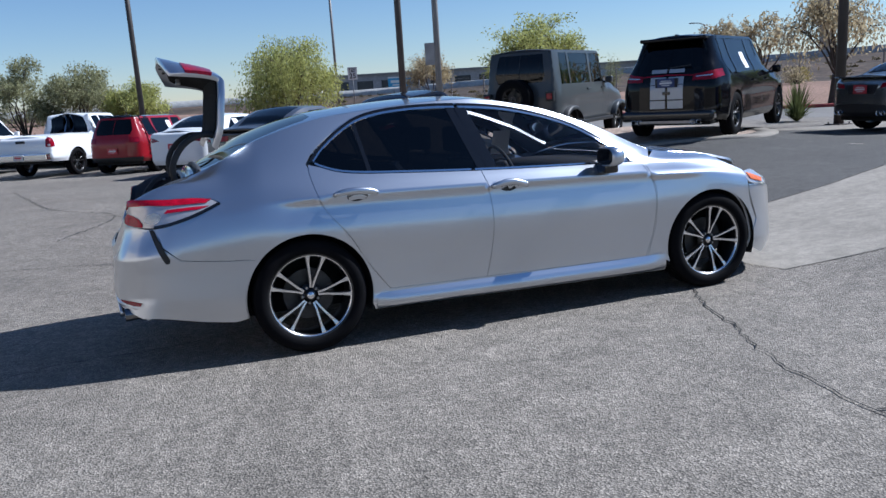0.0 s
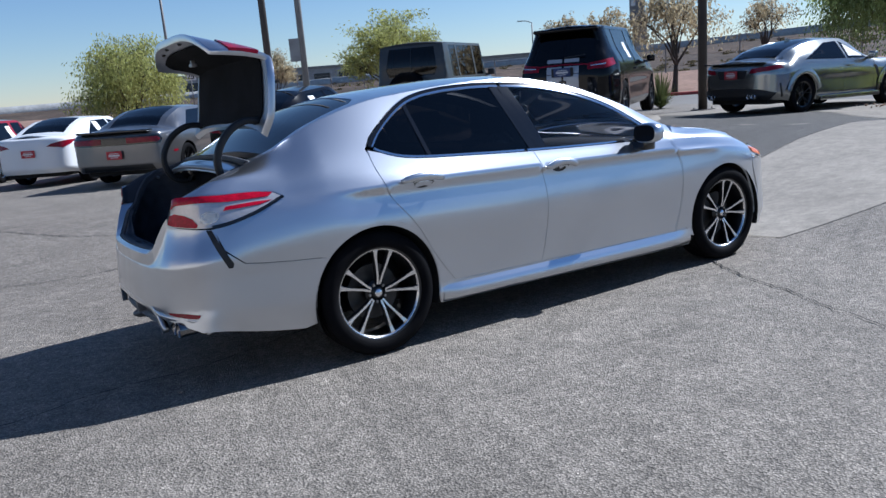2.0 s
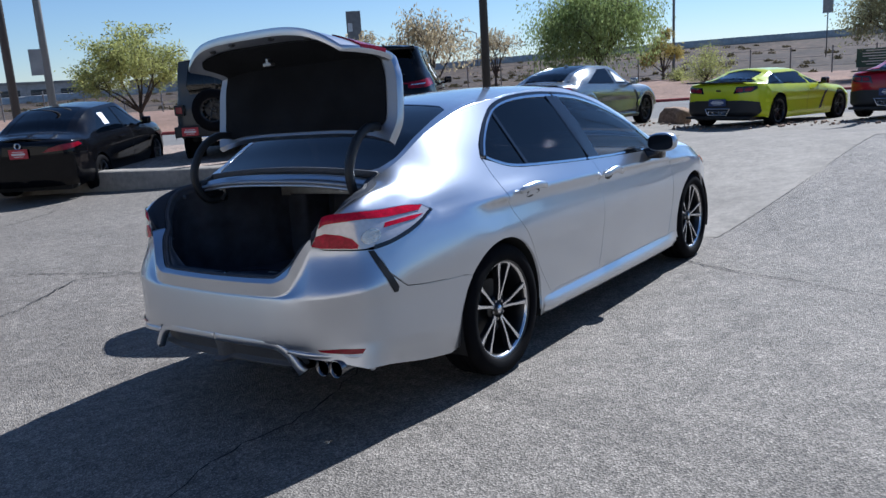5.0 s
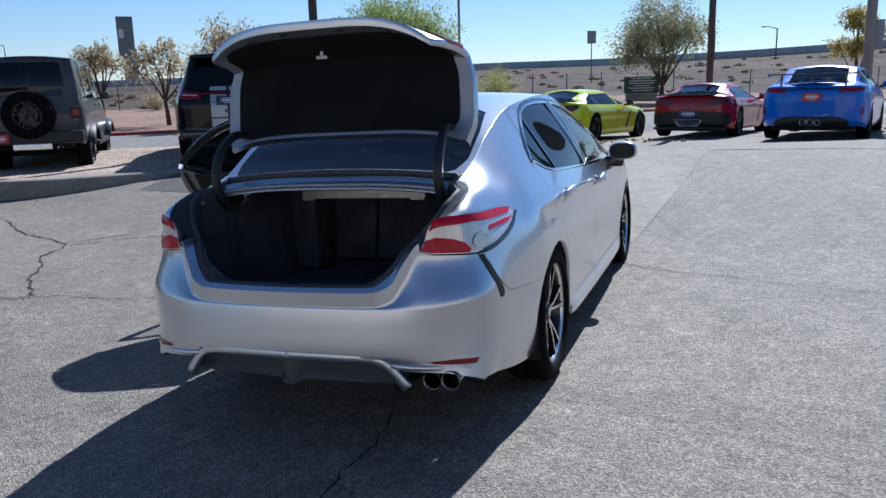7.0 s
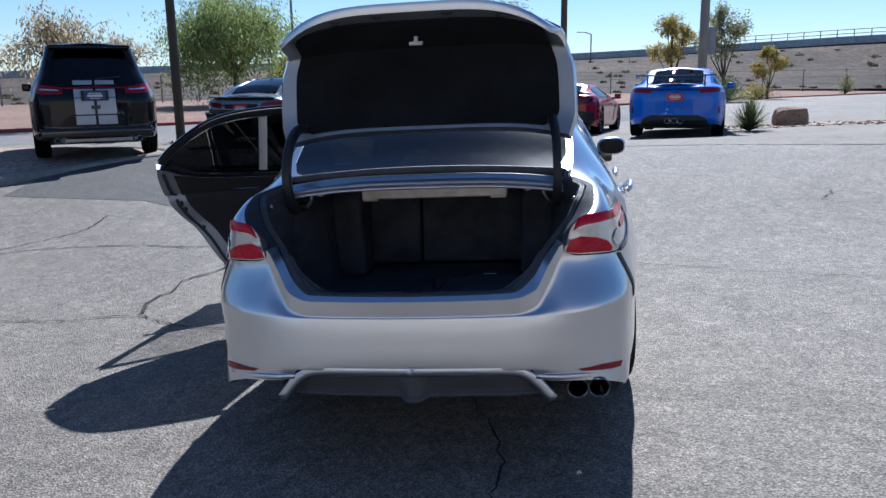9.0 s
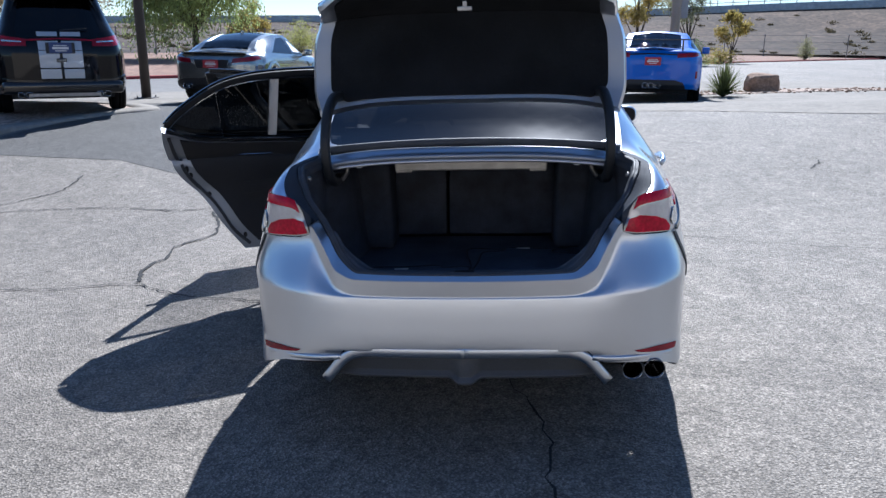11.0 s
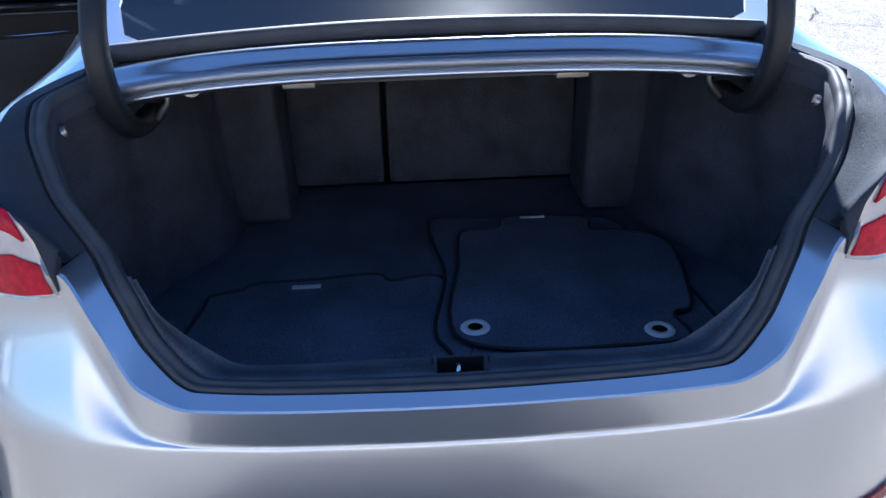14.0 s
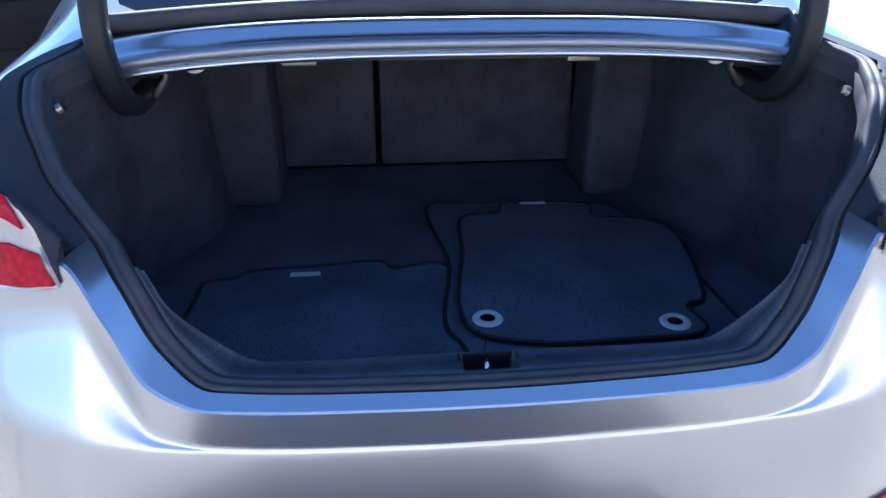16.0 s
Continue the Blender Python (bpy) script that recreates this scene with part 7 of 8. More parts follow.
def sports_car(label, color, P, heading):
    v, sh = vehicle("sports_car", label, color, P, heading, 0.86, 2.71, 0.93, 0.955, 0.18, 0.86, 0.98, 1.235, 0.345, 0.52, (-0.22, 0.10, 0.42, 0.74), 0.40, hood=0.84, rim=DARK_ALLOY)
    patch(sh, v, "bumper_black", [(0.0, 0.26), (0.86, 0.26), (0.98, 0.36), (0.92, 0.56), (0.55, 0.60), (0.0, 0.60)], BLACK_TRIM, out=0.008)
    patch(sh, v, "tail_lamp", [(0.36, 0.745), (0.74, 0.77), (0.88, 0.84), (0.86, 0.90), (0.42, 0.885)], GLOSS_BLACK, out=0.006, label="black tail lamp with red rings")
    patch(sh, v, "red_ring", [(0.42, 0.775), (0.57, 0.785), (0.57, 0.855), (0.44, 0.85)], TAIL_RED, out=0.014)
    patch(sh, v, "red_ring", [(0.61, 0.79), (0.74, 0.80), (0.80, 0.865), (0.61, 0.86)], TAIL_RED, out=0.014)
    part("spoiler", box(bmesh.new(), (-0.88, -0.80, 0.975), (-0.74, 0.80, 1.005), 0.01), GLOSS_BLACK, v)
    plate(v, -0.885, 0.56, NAVY_PLATE, 0.42, 0.15)
    for name, pts in (("exhaust_surround", [(-0.30, 0.425), (-0.22, 0.285), (0.22, 0.285), (0.30, 0.425), (-0.30, 0.425)]),):
        part(name, tube(bmesh.new(), [(-0.895, y, z) for y, z in straight(pts, 0.08)], 0.011, 6), ALLOY, v, "bright trapezoid exhaust surround")
    part("splitter", box(bmesh.new(), (-0.90, -0.80, 0.20), (-0.70, 0.80, 0.255), 0.02), BLACK_TRIM, v)
    pipes(v, -0.90, (-0.18, -0.07, 0.07, 0.18), 0.34, 0.042)
    part("badge", box(bmesh.new(), (-0.875, -0.055, 0.79), (-0.855, 0.055, 0.83), 0.01), GLOSS_BLACK, v)
    for sgn in (-1, 1):
        q = sh.side(np.array(straight([(1.72, 0.30), (1.84, 0.32), (1.98, 0.62), (2.10, 0.74), (1.92, 0.66), (1.72, 0.30)], 0.06)[:-1]))
        sh.panel("side_vent", q, BLACK_TRIM, v, sides=(sgn,), gap=0, thick=0.004, out=0.004)
    return v, sh


v, sh = sports_car("lime yellow low sports car with a black tail", "lime", (14.3, 2.4), -16)
v, sh = sports_car("dark red low sports car with a black roof", "crimson", (15.1, -0.8), -14)
sh.cover("roof_panel", np.array(straight([(0.35, -0.95), (1.10, -0.95), (1.10, 0.95), (0.35, 0.95), (0.35, -0.95)], 0.1)[:-1]), GLOSS_BLACK, v, gap=0, thick=0.003, out=0.004)

# bright blue hatchback with a rear wing
v, sh = vehicle("hatchback", "bright blue hatchback with a tall rear wing", "blue", (12.45, -3.1), -13, 0.92, 2.735, 0.92, 0.945, 0.22, 0.98, 1.06, 1.405, 0.345, 0.60, (-0.20, 0.10, 0.56, 0.84), 0.40, rim=DARK_ALLOY)
patch(sh, v, "tail_lamp", [(0.46, 0.90), (0.80, 0.92), (1.06, 0.96), (1.06, 1.0), (0.78, 1.0), (0.46, 0.985)], TAIL_RED, label="slim red tail lamp")
patch(sh, v, "lamp_bar", [(0.0, 0.965), (0.46, 0.945), (0.46, 0.975), (0.0, 0.99)], GLOSS_BLACK)
patch(sh, v, "diffuser", [(0.0, 0.27), (0.70, 0.27), (0.60, 0.42), (0.45, 0.47), (0.0, 0.47)], BLACK_TRIM, out=0.01)
patch(sh, v, "reflector", [(0.86, 0.50), (0.92, 0.50), (0.92, 0.64), (0.87, 0.64)], TAIL_RED, out=0.01)
plate(v, -0.94, 0.83, PLATE_RED)
pipes(v, -0.97, (-0.125, 0.0, 0.125), 0.36, 0.055)
wing = part("wing", box(bmesh.new(), (-1.02, -0.76, 1.235), (-0.80, 0.76, 1.262), 0.01), GLOSS_BLACK, v, "black rear wing")
for y in (-0.55, 0.55):
    part("wing_stay", box(bmesh.new(), (-0.92, y - 0.015, 1.03), (-0.84, y + 0.015, 1.245), 0.006), GLOSS_BLACK, wing)
for sgn in (-1, 1):
    part("wing_end", box(bmesh.new(), (-1.04, sgn * 0.755 - 0.01, 1.19), (-0.78, sgn * 0.755 + 0.01, 1.275), 0.005), GLOSS_BLACK, wing)

# row on the other side
v, sh = vehicle("saloon", "glossy black four-door saloon", "black", (3.05, 10.25), 36, 0.99, 2.71, 0.94, 0.91, 0.22, 0.95, 1.06, 1.45, 0.325, 0.60, (0.0, 0.22, 0.56, 0.86), 0.40)
patch(sh, v, "tail_lamp", [(0.38, 0.86), (0.75, 0.88), (1.10, 0.93), (1.02, 0.98), (0.70, 0.97), (0.50, 0.93)], TAIL_RED, label="red tail lamp")
plate(v, -1.0, 0.86, PLATE_RED)
part("badge", revolve(bmesh.new(), [(0.035, 0), (0.045, 0.006), (0.055, 0)], 20), CHROME, v, m=Matrix.Translation((-1.0, 0, 0.985)) @ Matrix.Rotation(radians(-90), 4, "Z"))
card(v, sh, [(0.62, 1.12), (0.82, 1.11), (0.82, 1.32), (0.62, 1.33)])
v, sh = vehicle("muscle_car", "silver grey two-door muscle car with a ducktail", "grey", (0.95, 11.35), 49, 1.10, 2.95, 0.98, 0.955, 0.24, 0.98, 1.05, 1.45, 0.36, 0.60, (0.0, 0.24, 0.50, 0.76), 0.22, rim=DARK_ALLOY)
patch(sh, v, "lamp_panel", [(0.0, 0.80), (0.90, 0.80), (0.96, 0.88), (0.90, 0.96), (0.0, 0.96)], GLOSS_BLACK, out=0.006)
patch(sh, v, "tail_lamp", [(0.26, 0.83), (0.86, 0.83), (0.91, 0.88), (0.86, 0.93), (0.26, 0.93)], TAIL_RED, out=0.014, label="long red tail lamp")
part("spoiler", box(bmesh.new(), (-1.14, -0.72, 1.035), (-0.90, 0.72, 1.075), 0.015), GLOSS_BLACK, v)
patch(sh, v, "bumper_black", [(0.0, 0.32), (0.75, 0.32), (0.70, 0.42), (0.0, 0.42)], BLACK_TRIM, out=0.008)
plate(v, -1.13, 0.62, PLATE_RED)
for sgn in (-1,):
    q = sh.side(np.array([(-0.62, 0.60), (-0.46, 0.60), (-0.46, 0.64), (-0.62, 0.64)]))
    sh.panel("side_marker", q, TAIL_RED, v, sides=(sgn,), gap=0, thick=0.004, out=0.004)
v, sh = vehicle("saloon", "white compact four-door saloon", "white", (-0.25, 14.4), 52, 0.95, 2.70, 0.87, 0.895, 0.22, 0.95, 1.07, 1.435, 0.32, 0.59, (0.0, 0.22, 0.55, 0.86), 0.42)
patch(sh, v, "tail_lamp", [(0.42, 0.86), (0.75, 0.82), (0.98, 0.90), (1.15, 0.98), (0.85, 0.97), (0.55, 0.92)], TAIL_RED, label="swept red tail lamp")
plate(v, -0.96, 0.72, PLATE_RED)
card(v, sh, [(0.60, 1.12), (0.82, 1.11), (0.82, 1.32), (0.60, 1.33)])
v, sh = vehicle("small_crossover", "red compact crossover with a black roof", "red", (-1.75, 18.0), 58, 0.80, 2.67, 0.83, 0.90, 0.27, 1.0, 1.0, 1.56, 0.335, 0.60, (0, 0.2, 0.60, 0.84), 0.42, True, 0.20, 1.05, trim={"roof": GLOSS_BLACK})
patch(sh, v, "tail_lamp", [(0.52, 0.86), (0.80, 0.86), (0.80, 1.0), (0.52, 1.0)], TAIL_RED, label="oval red tail lamp with a chrome ring")
patch(sh, v, "bumper_black", [(0.0, 0.34), (0.85, 0.34), (0.85, 0.46), (0.0, 0.46)], BLACK_TRIM, out=0.008)
plate(v, -0.82, 0.64, PLATE_RED)
card(v, sh, [(0.9, 1.12), (1.2, 1.12), (1.2, 1.42), (0.9, 1.42)])


def pickup(label, P, heading, cap=False):
    """A pickup: a cab shell in front, an open or covered bed behind."""
    v, sh = vehicle("pickup_truck", label, "white", P, heading, 1.20, 3.24, 0.92, 0.94, 0.42, 1.22, 1.15, 1.79, 0.39, 0.68, (0.33, 0.36, 0.70, 0.88), 0.12, hood=1.14, rim=DARK_ALLOY, bed=1.10)
    patch(sh, v, "tail_lamp", [(0.76, 0.88), (1.05, 0.88), (1.05, 1.14), (0.76, 1.14)], TAIL_RED, label="upright red tail lamp")
    part("rear_bumper", box(bmesh.new(), (-1.36, -0.88, 0.52), (-1.16, 0.88, 0.70), 0.03), CHROME, v)
    plate(v, -1.365, 0.61)
    part("tailgate_handle", box(bmesh.new(), (-1.225, -0.14, 1.0), (-1.19, 0.14, 1.07), 0.015), BLACK_TRIM, v)
    if cap:
        bm = box(bmesh.new(), (-1.17, -0.80, 1.14), (0.95, 0.80, 1.82), 0.06, seg=3)
        c = part("bed_cap", bm, PAINTS["white"], v, "white bed cap with dark windows", smooth=True)
        part("cap_window", box(bmesh.new(), (-1.18, -0.62, 1.30), (-1.16, 0.62, 1.70), 0.005), PANE, c)
        for sgn in (-1, 1):
            a, b = sorted((sgn * 0.795, sgn * 0.812))
            part("cap_window", box(bmesh.new(), (-0.9, a, 1.32), (0.7, b, 1.68), 0.005), PANE, c)
    return v


pickup("white crew cab pickup truck", (-4.2, 19.6), 60)
pickup("white pickup truck with a bed cap", (-7.6, 21.6), 62, True)


# ---- plants, poles and signs round the lot ----
def foliage(name, color, through=0.35, tint=0.35):
    """Leaves: part of the light passes through them; each leaf has its own tint."""
    m = bpy.data.materials.new(name)
    m.use_nodes = True
    n, l = m.node_tree.nodes, m.node_tree.links
    g = n.new("ShaderNodeNewGeometry")
    r = n.new("ShaderNodeMapRange")
    r.inputs["To Min"].default_value, r.inputs["To Max"].default_value = 1 - tint, 1 + tint
    l.new(g.outputs["Random Per Island"], r.inputs["Value"])
    s = n.new("ShaderNodeVectorMath")
    s.operation = "SCALE"
    s.inputs[0].default_value = color
    l.new(r.outputs[0], s.inputs["Scale"])
    d, t, mix = n.new("ShaderNodeBsdfDiffuse"), n.new("ShaderNodeBsdfTranslucent"), n.new("ShaderNodeMixShader")
    l.new(s.outputs[0], d.inputs[0]), l.new(s.outputs[0], t.inputs[0])
    mix.inputs[0].default_value = through
    l.new(d.outputs[0], mix.inputs[1]), l.new(t.outputs[0], mix.inputs[2])
    l.new(mix.outputs[0], n["Material Output"].inputs["Surface"])
    return m


LEAF_PALO = foliage("palo verde leaves", (0.36, 0.37, 0.13), 0.5)
LEAF_GREEN = foliage("willow leaves", (0.26, 0.32, 0.12), 0.5)
LEAF_OLIVE = foliage("olive grey leaves", (0.27, 0.27, 0.15), 0.5)
LEAF_BROWN = foliage("dry brown leaves", (0.42, 0.35, 0.22), 0.5)
LEAF_RUST = foliage("rust brown leaves", (0.19, 0.11, 0.06))
LEAF_YELLOW = foliage("yellowing leaves", (0.36, 0.29, 0.09), 0.5)
LEAF_AGAVE = foliage("agave blades", (0.13, 0.15, 0.06), 0.25)
BARK = material("dark bark", (0.060, 0.045, 0.035), 0.9, vary=0.3, scale=6, bump=0.4, fine_scale=40)
POLE_DARK = material("dark brown painted steel", (0.050, 0.042, 0.038), 0.55, vary=0.2, scale=1.5)
POLE_GREY = material("weathered grey steel", (0.19, 0.185, 0.18), 0.55, 0.2, vary=0.15, scale=1.5)
BOULDER = speckled("tan sandstone", (0.27, 0.185, 0.13), 0.9, 0.2, 30, 0.25, 2.5, 0.5)
SIGN_WHITE = material("white sign face", (0.62, 0.62, 0.60), 0.5, vary=0.06, scale=3)
SIGN_GREEN = material("dark green sign face", (0.025, 0.065, 0.045), 0.5, vary=0.1, scale=3)
SIGN_BACK = material("dull sign back", (0.30, 0.29, 0.28), 0.5, 0.4, vary=0.15, scale=3)
BLOCK = speckled("grey block wall", (0.27, 0.275, 0.285), 0.9, 0.06, 2, 0.12, 0.1, 0.1)
DARK_PANEL = material("dark glazing", (0.03, 0.035, 0.04), 0.25, vary=0.2, scale=0.5)
TAN_BLOCK = speckled("tan concrete column", (0.30, 0.25, 0.21), 0.9, 0.08, 2, 0.15, 0.3, 0.1)
LETTER = material("black lettering", (0.012, 0.012, 0.012), 0.6, vary=0.1, scale=9)


def verge_z(x, y):
    return 0.17 + 0.0113 * max(0.0, x + y - 35) if x + y > 35 else gz(x, y)


def leaf_mesh(name, C, D, length, width, mat, rng):
    """Two-triangle leaves at centres C pointing along D."""
    k = len(C)
    D = D / np.maximum(np.linalg.norm(D, axis=1, keepdims=True), 1e-6)
    S = np.cross(D, rng.normal(size=(k, 3)))
    S /= np.maximum(np.linalg.norm(S, axis=1, keepdims=True), 1e-6)
    L, W = (length * rng.uniform(0.6, 1.4, (k, 1))), (width * rng.uniform(0.6, 1.3, (k, 1)))
    V = np.stack([C - D * L / 2, C + S * W / 2, C + D * L / 2, C - S * W / 2], 1).reshape(-1, 3)
    F = np.arange(4 * k).reshape(-1, 4)
    me = bpy.data.meshes.new(name)
    me.vertices.add(4 * k), me.loops.add(4 * k), me.polygons.add(k)
    me.vertices.foreach_set("co", V.ravel())
    me.loops.foreach_set("vertex_index", F.ravel())
    me.polygons.foreach_set("loop_start", np.arange(0, 4 * k, 4))
    me.materials.append(mat)
    me.update(calc_edges=True)
    return me


def tree(x, y, top, width, seed, leaf, label, leaves=4500, low=0.35, lobes=9, droop=0.3, trunk=0.10, stems=1, lean=0.0, gap=1.0, name="tree", size=0.13):
    """A forked trunk whose limbs reach to the lobes of an uneven, open crown."""
    rng = np.random.default_rng(seed)
    z0 = verge_z(x, y) - 0.05
    H = top - z0
    t = thing(name, label, "tree", "trees along the street", m=Matrix.Translation((x, y, z0)))
    bm = bmesh.new()
    centres, radii = [], []
    for i in range(lobes):
        a = 2 * math.pi * (i + rng.uniform(-0.3, 0.3)) / lobes * 1.62
        k = math.sqrt((i + 0.6) / lobes)
        r = width * 0.34 * k
        zc = H * (low + (0.88 - low) * (1 - 0.75 * k * k) * rng.uniform(0.75, 1.05)) + H * 0.02
        centres.append((r * math.cos(a), r * math.sin(a), zc))
        radii.append(width * rng.uniform(0.13, 0.22))
    fork = H * (low * 0.55 if stems == 1 else 0.04)
    bend = np.array([lean * H, 0.3 * lean * H, 0])
    if stems == 1:
        base = [np.array([0, 0, 0]), np.array([0.03, 0.02, fork * 0.5]) + bend * 0.2, np.array([0, 0, fork]) + bend * 0.45]
        tube(bm, smooth_line(base, 0.15), [trunk * (1.25 - 0.45 * q) for q in np.linspace(0, 1, len(smooth_line(base, 0.15)))], 8)
    C, D = [], []
    per = max(10, leaves * 5 // 2 // (lobes * 26))
    for c, r in zip(centres, radii):
        c = np.array(c) + bend
        s = np.array([0, 0, fork]) + (bend * 0.45 if stems == 1 else np.append(rng.normal(0, 0.06, 2), 0))
        mid1 = s + (c - s) * 0.45 + np.array([*rng.normal(0, 0.05 * width, 2), 0.10 * H * rng.uniform(0.2, 1)])
        line = smooth_line([s, mid1, c], 0.25)
        tube(bm, line, [max(0.012, trunk * 0.55 * (1 - 0.8 * q)) for q in np.linspace(0, 1, len(line))], 6)
        for j in range(26):
            d = rng.normal(size=3)
            d /= np.linalg.norm(d)
            d[2] = d[2] * 0.75 + 0.1
            reach = r * rng.uniform(0.55, 1.35)
            start = line[rng.integers(len(line) * 2 // 3, len(line))]
            tip = c + d * reach
            tip[2] = min(tip[2], H)
            m = (start + tip) / 2 + np.array([0, 0, 0.12 * r])
            if j % 2 == 0:
                tube(bm, [start, m, tip], [0.014, 0.009, 0.004], 3, close=False)
            if rng.uniform() > gap:
                continue
            q = rng.uniform(0.35, 1.15, (per, 1))
            P = m + (tip - m) * q + rng.normal(0, r * 0.16, (per, 3))
            fall = droop * r * rng.uniform(0, 1, per) ** 2 * 1.6
            P[:, 2] -= fall
            C.append(P)
            D.append((tip - m) + rng.normal(0, r * 0.5, (per, 3)) - np.column_stack([np.zeros((per, 2)), np.full(per, droop * r * 2)]))
    part("trunk", bm, BARK, t, "dark branching trunk", smooth=True)
    C, D = np.concatenate(C), np.concatenate(D)
    C[:, 2] = np.minimum(C[:, 2], H * 1.01)
    size *= 1.2
    part("crown", leaf_mesh("crown", C, D, size, size * 0.42, leaf, rng), None, t)
    return t


def shrub(x, y, top, width, seed, leaf, label, leaves=1500, name="shrub", size=0.10):
    """A low mound of twigs and small leaves."""
    rng = np.random.default_rng(seed)
    z0 = verge_z(x, y) - 0.03
    H = max(0.4, top - z0)
    t = thing(name, label, "shrub", "shrubs along the street", m=Matrix.Translation((x, y, z0)))
    bm = bmesh.new()
    C, D = [], []
    for i in range(46):
        a, e = rng.uniform(0, 2 * math.pi), rng.uniform(0.15, 1.5)
        d = np.array([math.cos(a) * math.cos(e) * width / 2, math.sin(a) * math.cos(e) * width / 2, math.sin(e) * H]) * rng.uniform(0.75, 1.02)
        tube(bm, [(0, 0, 0), tuple(d * 0.55 + (0, 0, 0.06)), tuple(d)], [0.015, 0.009, 0.004], 3, close=False)
        k = leaves // 46
        C.append(d * rng.uniform(0.4, 1.03, (k, 1)) + rng.normal(0, 0.07 * width, (k, 3)) * (1, 1, 0.7))
        D.append(d + rng.normal(0, 0.4 * width, (k, 3)))
    C = np.concatenate(C)
    C[:, 2] = np.abs(C[:, 2])
    part("twigs", bm, BARK, t, smooth=True)
    part("leaves", leaf_mesh("leaves", C, np.concatenate(D), size, size * 0.45, leaf, rng), None, t)


for a in (
        (-6.8, 41.4, 4.5, 4.6, 1, LEAF_OLIVE, "olive brown desert tree beyond the street", 5200, 0.22, 9, 0.3),
        (-3.9, 40.4, 4.0, 4.6, 2, LEAF_OLIVE, "grey green olive tree beyond the street", 6500, 0.15, 10, 0.3),
        (-1.2, 38.8, 3.1, 3.6, 3, LEAF_PALO, "bright yellow-green bushy desert tree", 5200, 0.12, 8, 0.3),
        (6.2, 34.2, 4.45, 5.6, 4, LEAF_PALO, "feathery yellow-green palo verde with drooping twigs", 9500, 0.16, 12, 0.9),
        (16.2, 27.0, 4.45, 5.6, 5, LEAF_PALO, "pale yellow-green palo verde with upright feathery twigs", 6500, 0.28, 11, 0.1)):
    tree(*a, size=0.11)
tree(19.3, 50.1, 4.3, 4.2, 6, LEAF_BROWN, "bare-twigged tree with rust and cream leaves", 3000, 0.3, 10, 0.4, 0.07, 4)
tree(25.0, 25.4, 4.0, 2.6, 7, LEAF_BROWN, "sparse pale brown desert tree", 1300, 0.5, 7, 0.3, gap=0.7)
tree(22.0, 19.3, 3.7, 3.0, 8, LEAF_BROWN, "sparse dry tree with a bent dark trunk", 950, 0.5, 7, 0.4, 0.085, lean=-0.10, gap=0.65)
tree(21.3, 15.4, 4.3, 4.2, 9, LEAF_BROWN, "sparse brown tree with a crooked dark trunk", 1700, 0.45, 9, 0.6, 0.10, lean=0.08, gap=0.75)
tree(33.3, 20.0, 4.2, 3.4, 10, LEAF_BROWN, "thin lone tree with few pale leaves", 1300, 0.5, 8, 0.4, 0.08, gap=0.6)
tree(38.6, 16.4, 6.5, 8.4, 11, LEAF_GREEN, "large green willow-like tree with hanging twigs", 13000, 0.46, 15, 1.0, 0.17, size=0.14)
tree(51.3, 17.4, 4.2, 3.2, 12, LEAF_YELLOW, "small tree with browning leaves", 1800, 0.25, 7, 0.5)
tree(42.4, 1.9, 6.3, 7.0, 13, LEAF_OLIVE, "round-headed grey green tree with visible limbs", 7500, 0.28, 13, 0.4, 0.14, gap=0.85)
tree(45.7, -8.2, 5.9, 3.4, 14, LEAF_YELLOW, "slim open tree with yellow-green leaves", 2600, 0.32, 8, 0.3, 0.09, lean=-0.05, gap=0.8)
tree(45.1, -11.3, 6.2, 3.8, 15, LEAF_OLIVE, "slim leaning tree with sparse green leaves", 2600, 0.38, 8, 0.3, 0.09, lean=0.07, gap=0.8)
tree(48.8, -14.8, 3.9, 2.4, 16, LEAF_YELLOW, "small crooked tree with yellow leaves", 1500, 0.3, 7, 0.3, 0.07)
for a in ((44.4, 12.2, 2.7, 3.6, 21, LEAF_PALO, "yellow-green bushy shrub on the dirt", 4200), (43.1, -11.0, 1.75, 3.2, 22, LEAF_GREEN, "dark green round shrub", 2600),
          (46.6, -13.6, 1.2, 2.6, 23, LEAF_YELLOW, "low yellow-green desert shrub", 1800), (60.2, -23.6, 1.9, 1.9, 24, LEAF_OLIVE, "round dry grey shrub", 1500),
          (34.6, 30.4, 1.6, 2.2, 25, LEAF_BROWN, "low dry brown desert shrub", 1200), (38.3, 33.7, 1.5, 1.3, 26, LEAF_YELLOW, "yellow shrub on the embankment's foot", 900),
          (31.7, 45.2, 3.2, 2.6, 27, LEAF_OLIVE, "tall dark desert shrub", 1800), (47.5, 15.0, 1.4, 1.8, 28, LEAF_PALO, "low bright yellow-green desert shrub", 1100)):
    shrub(*a)


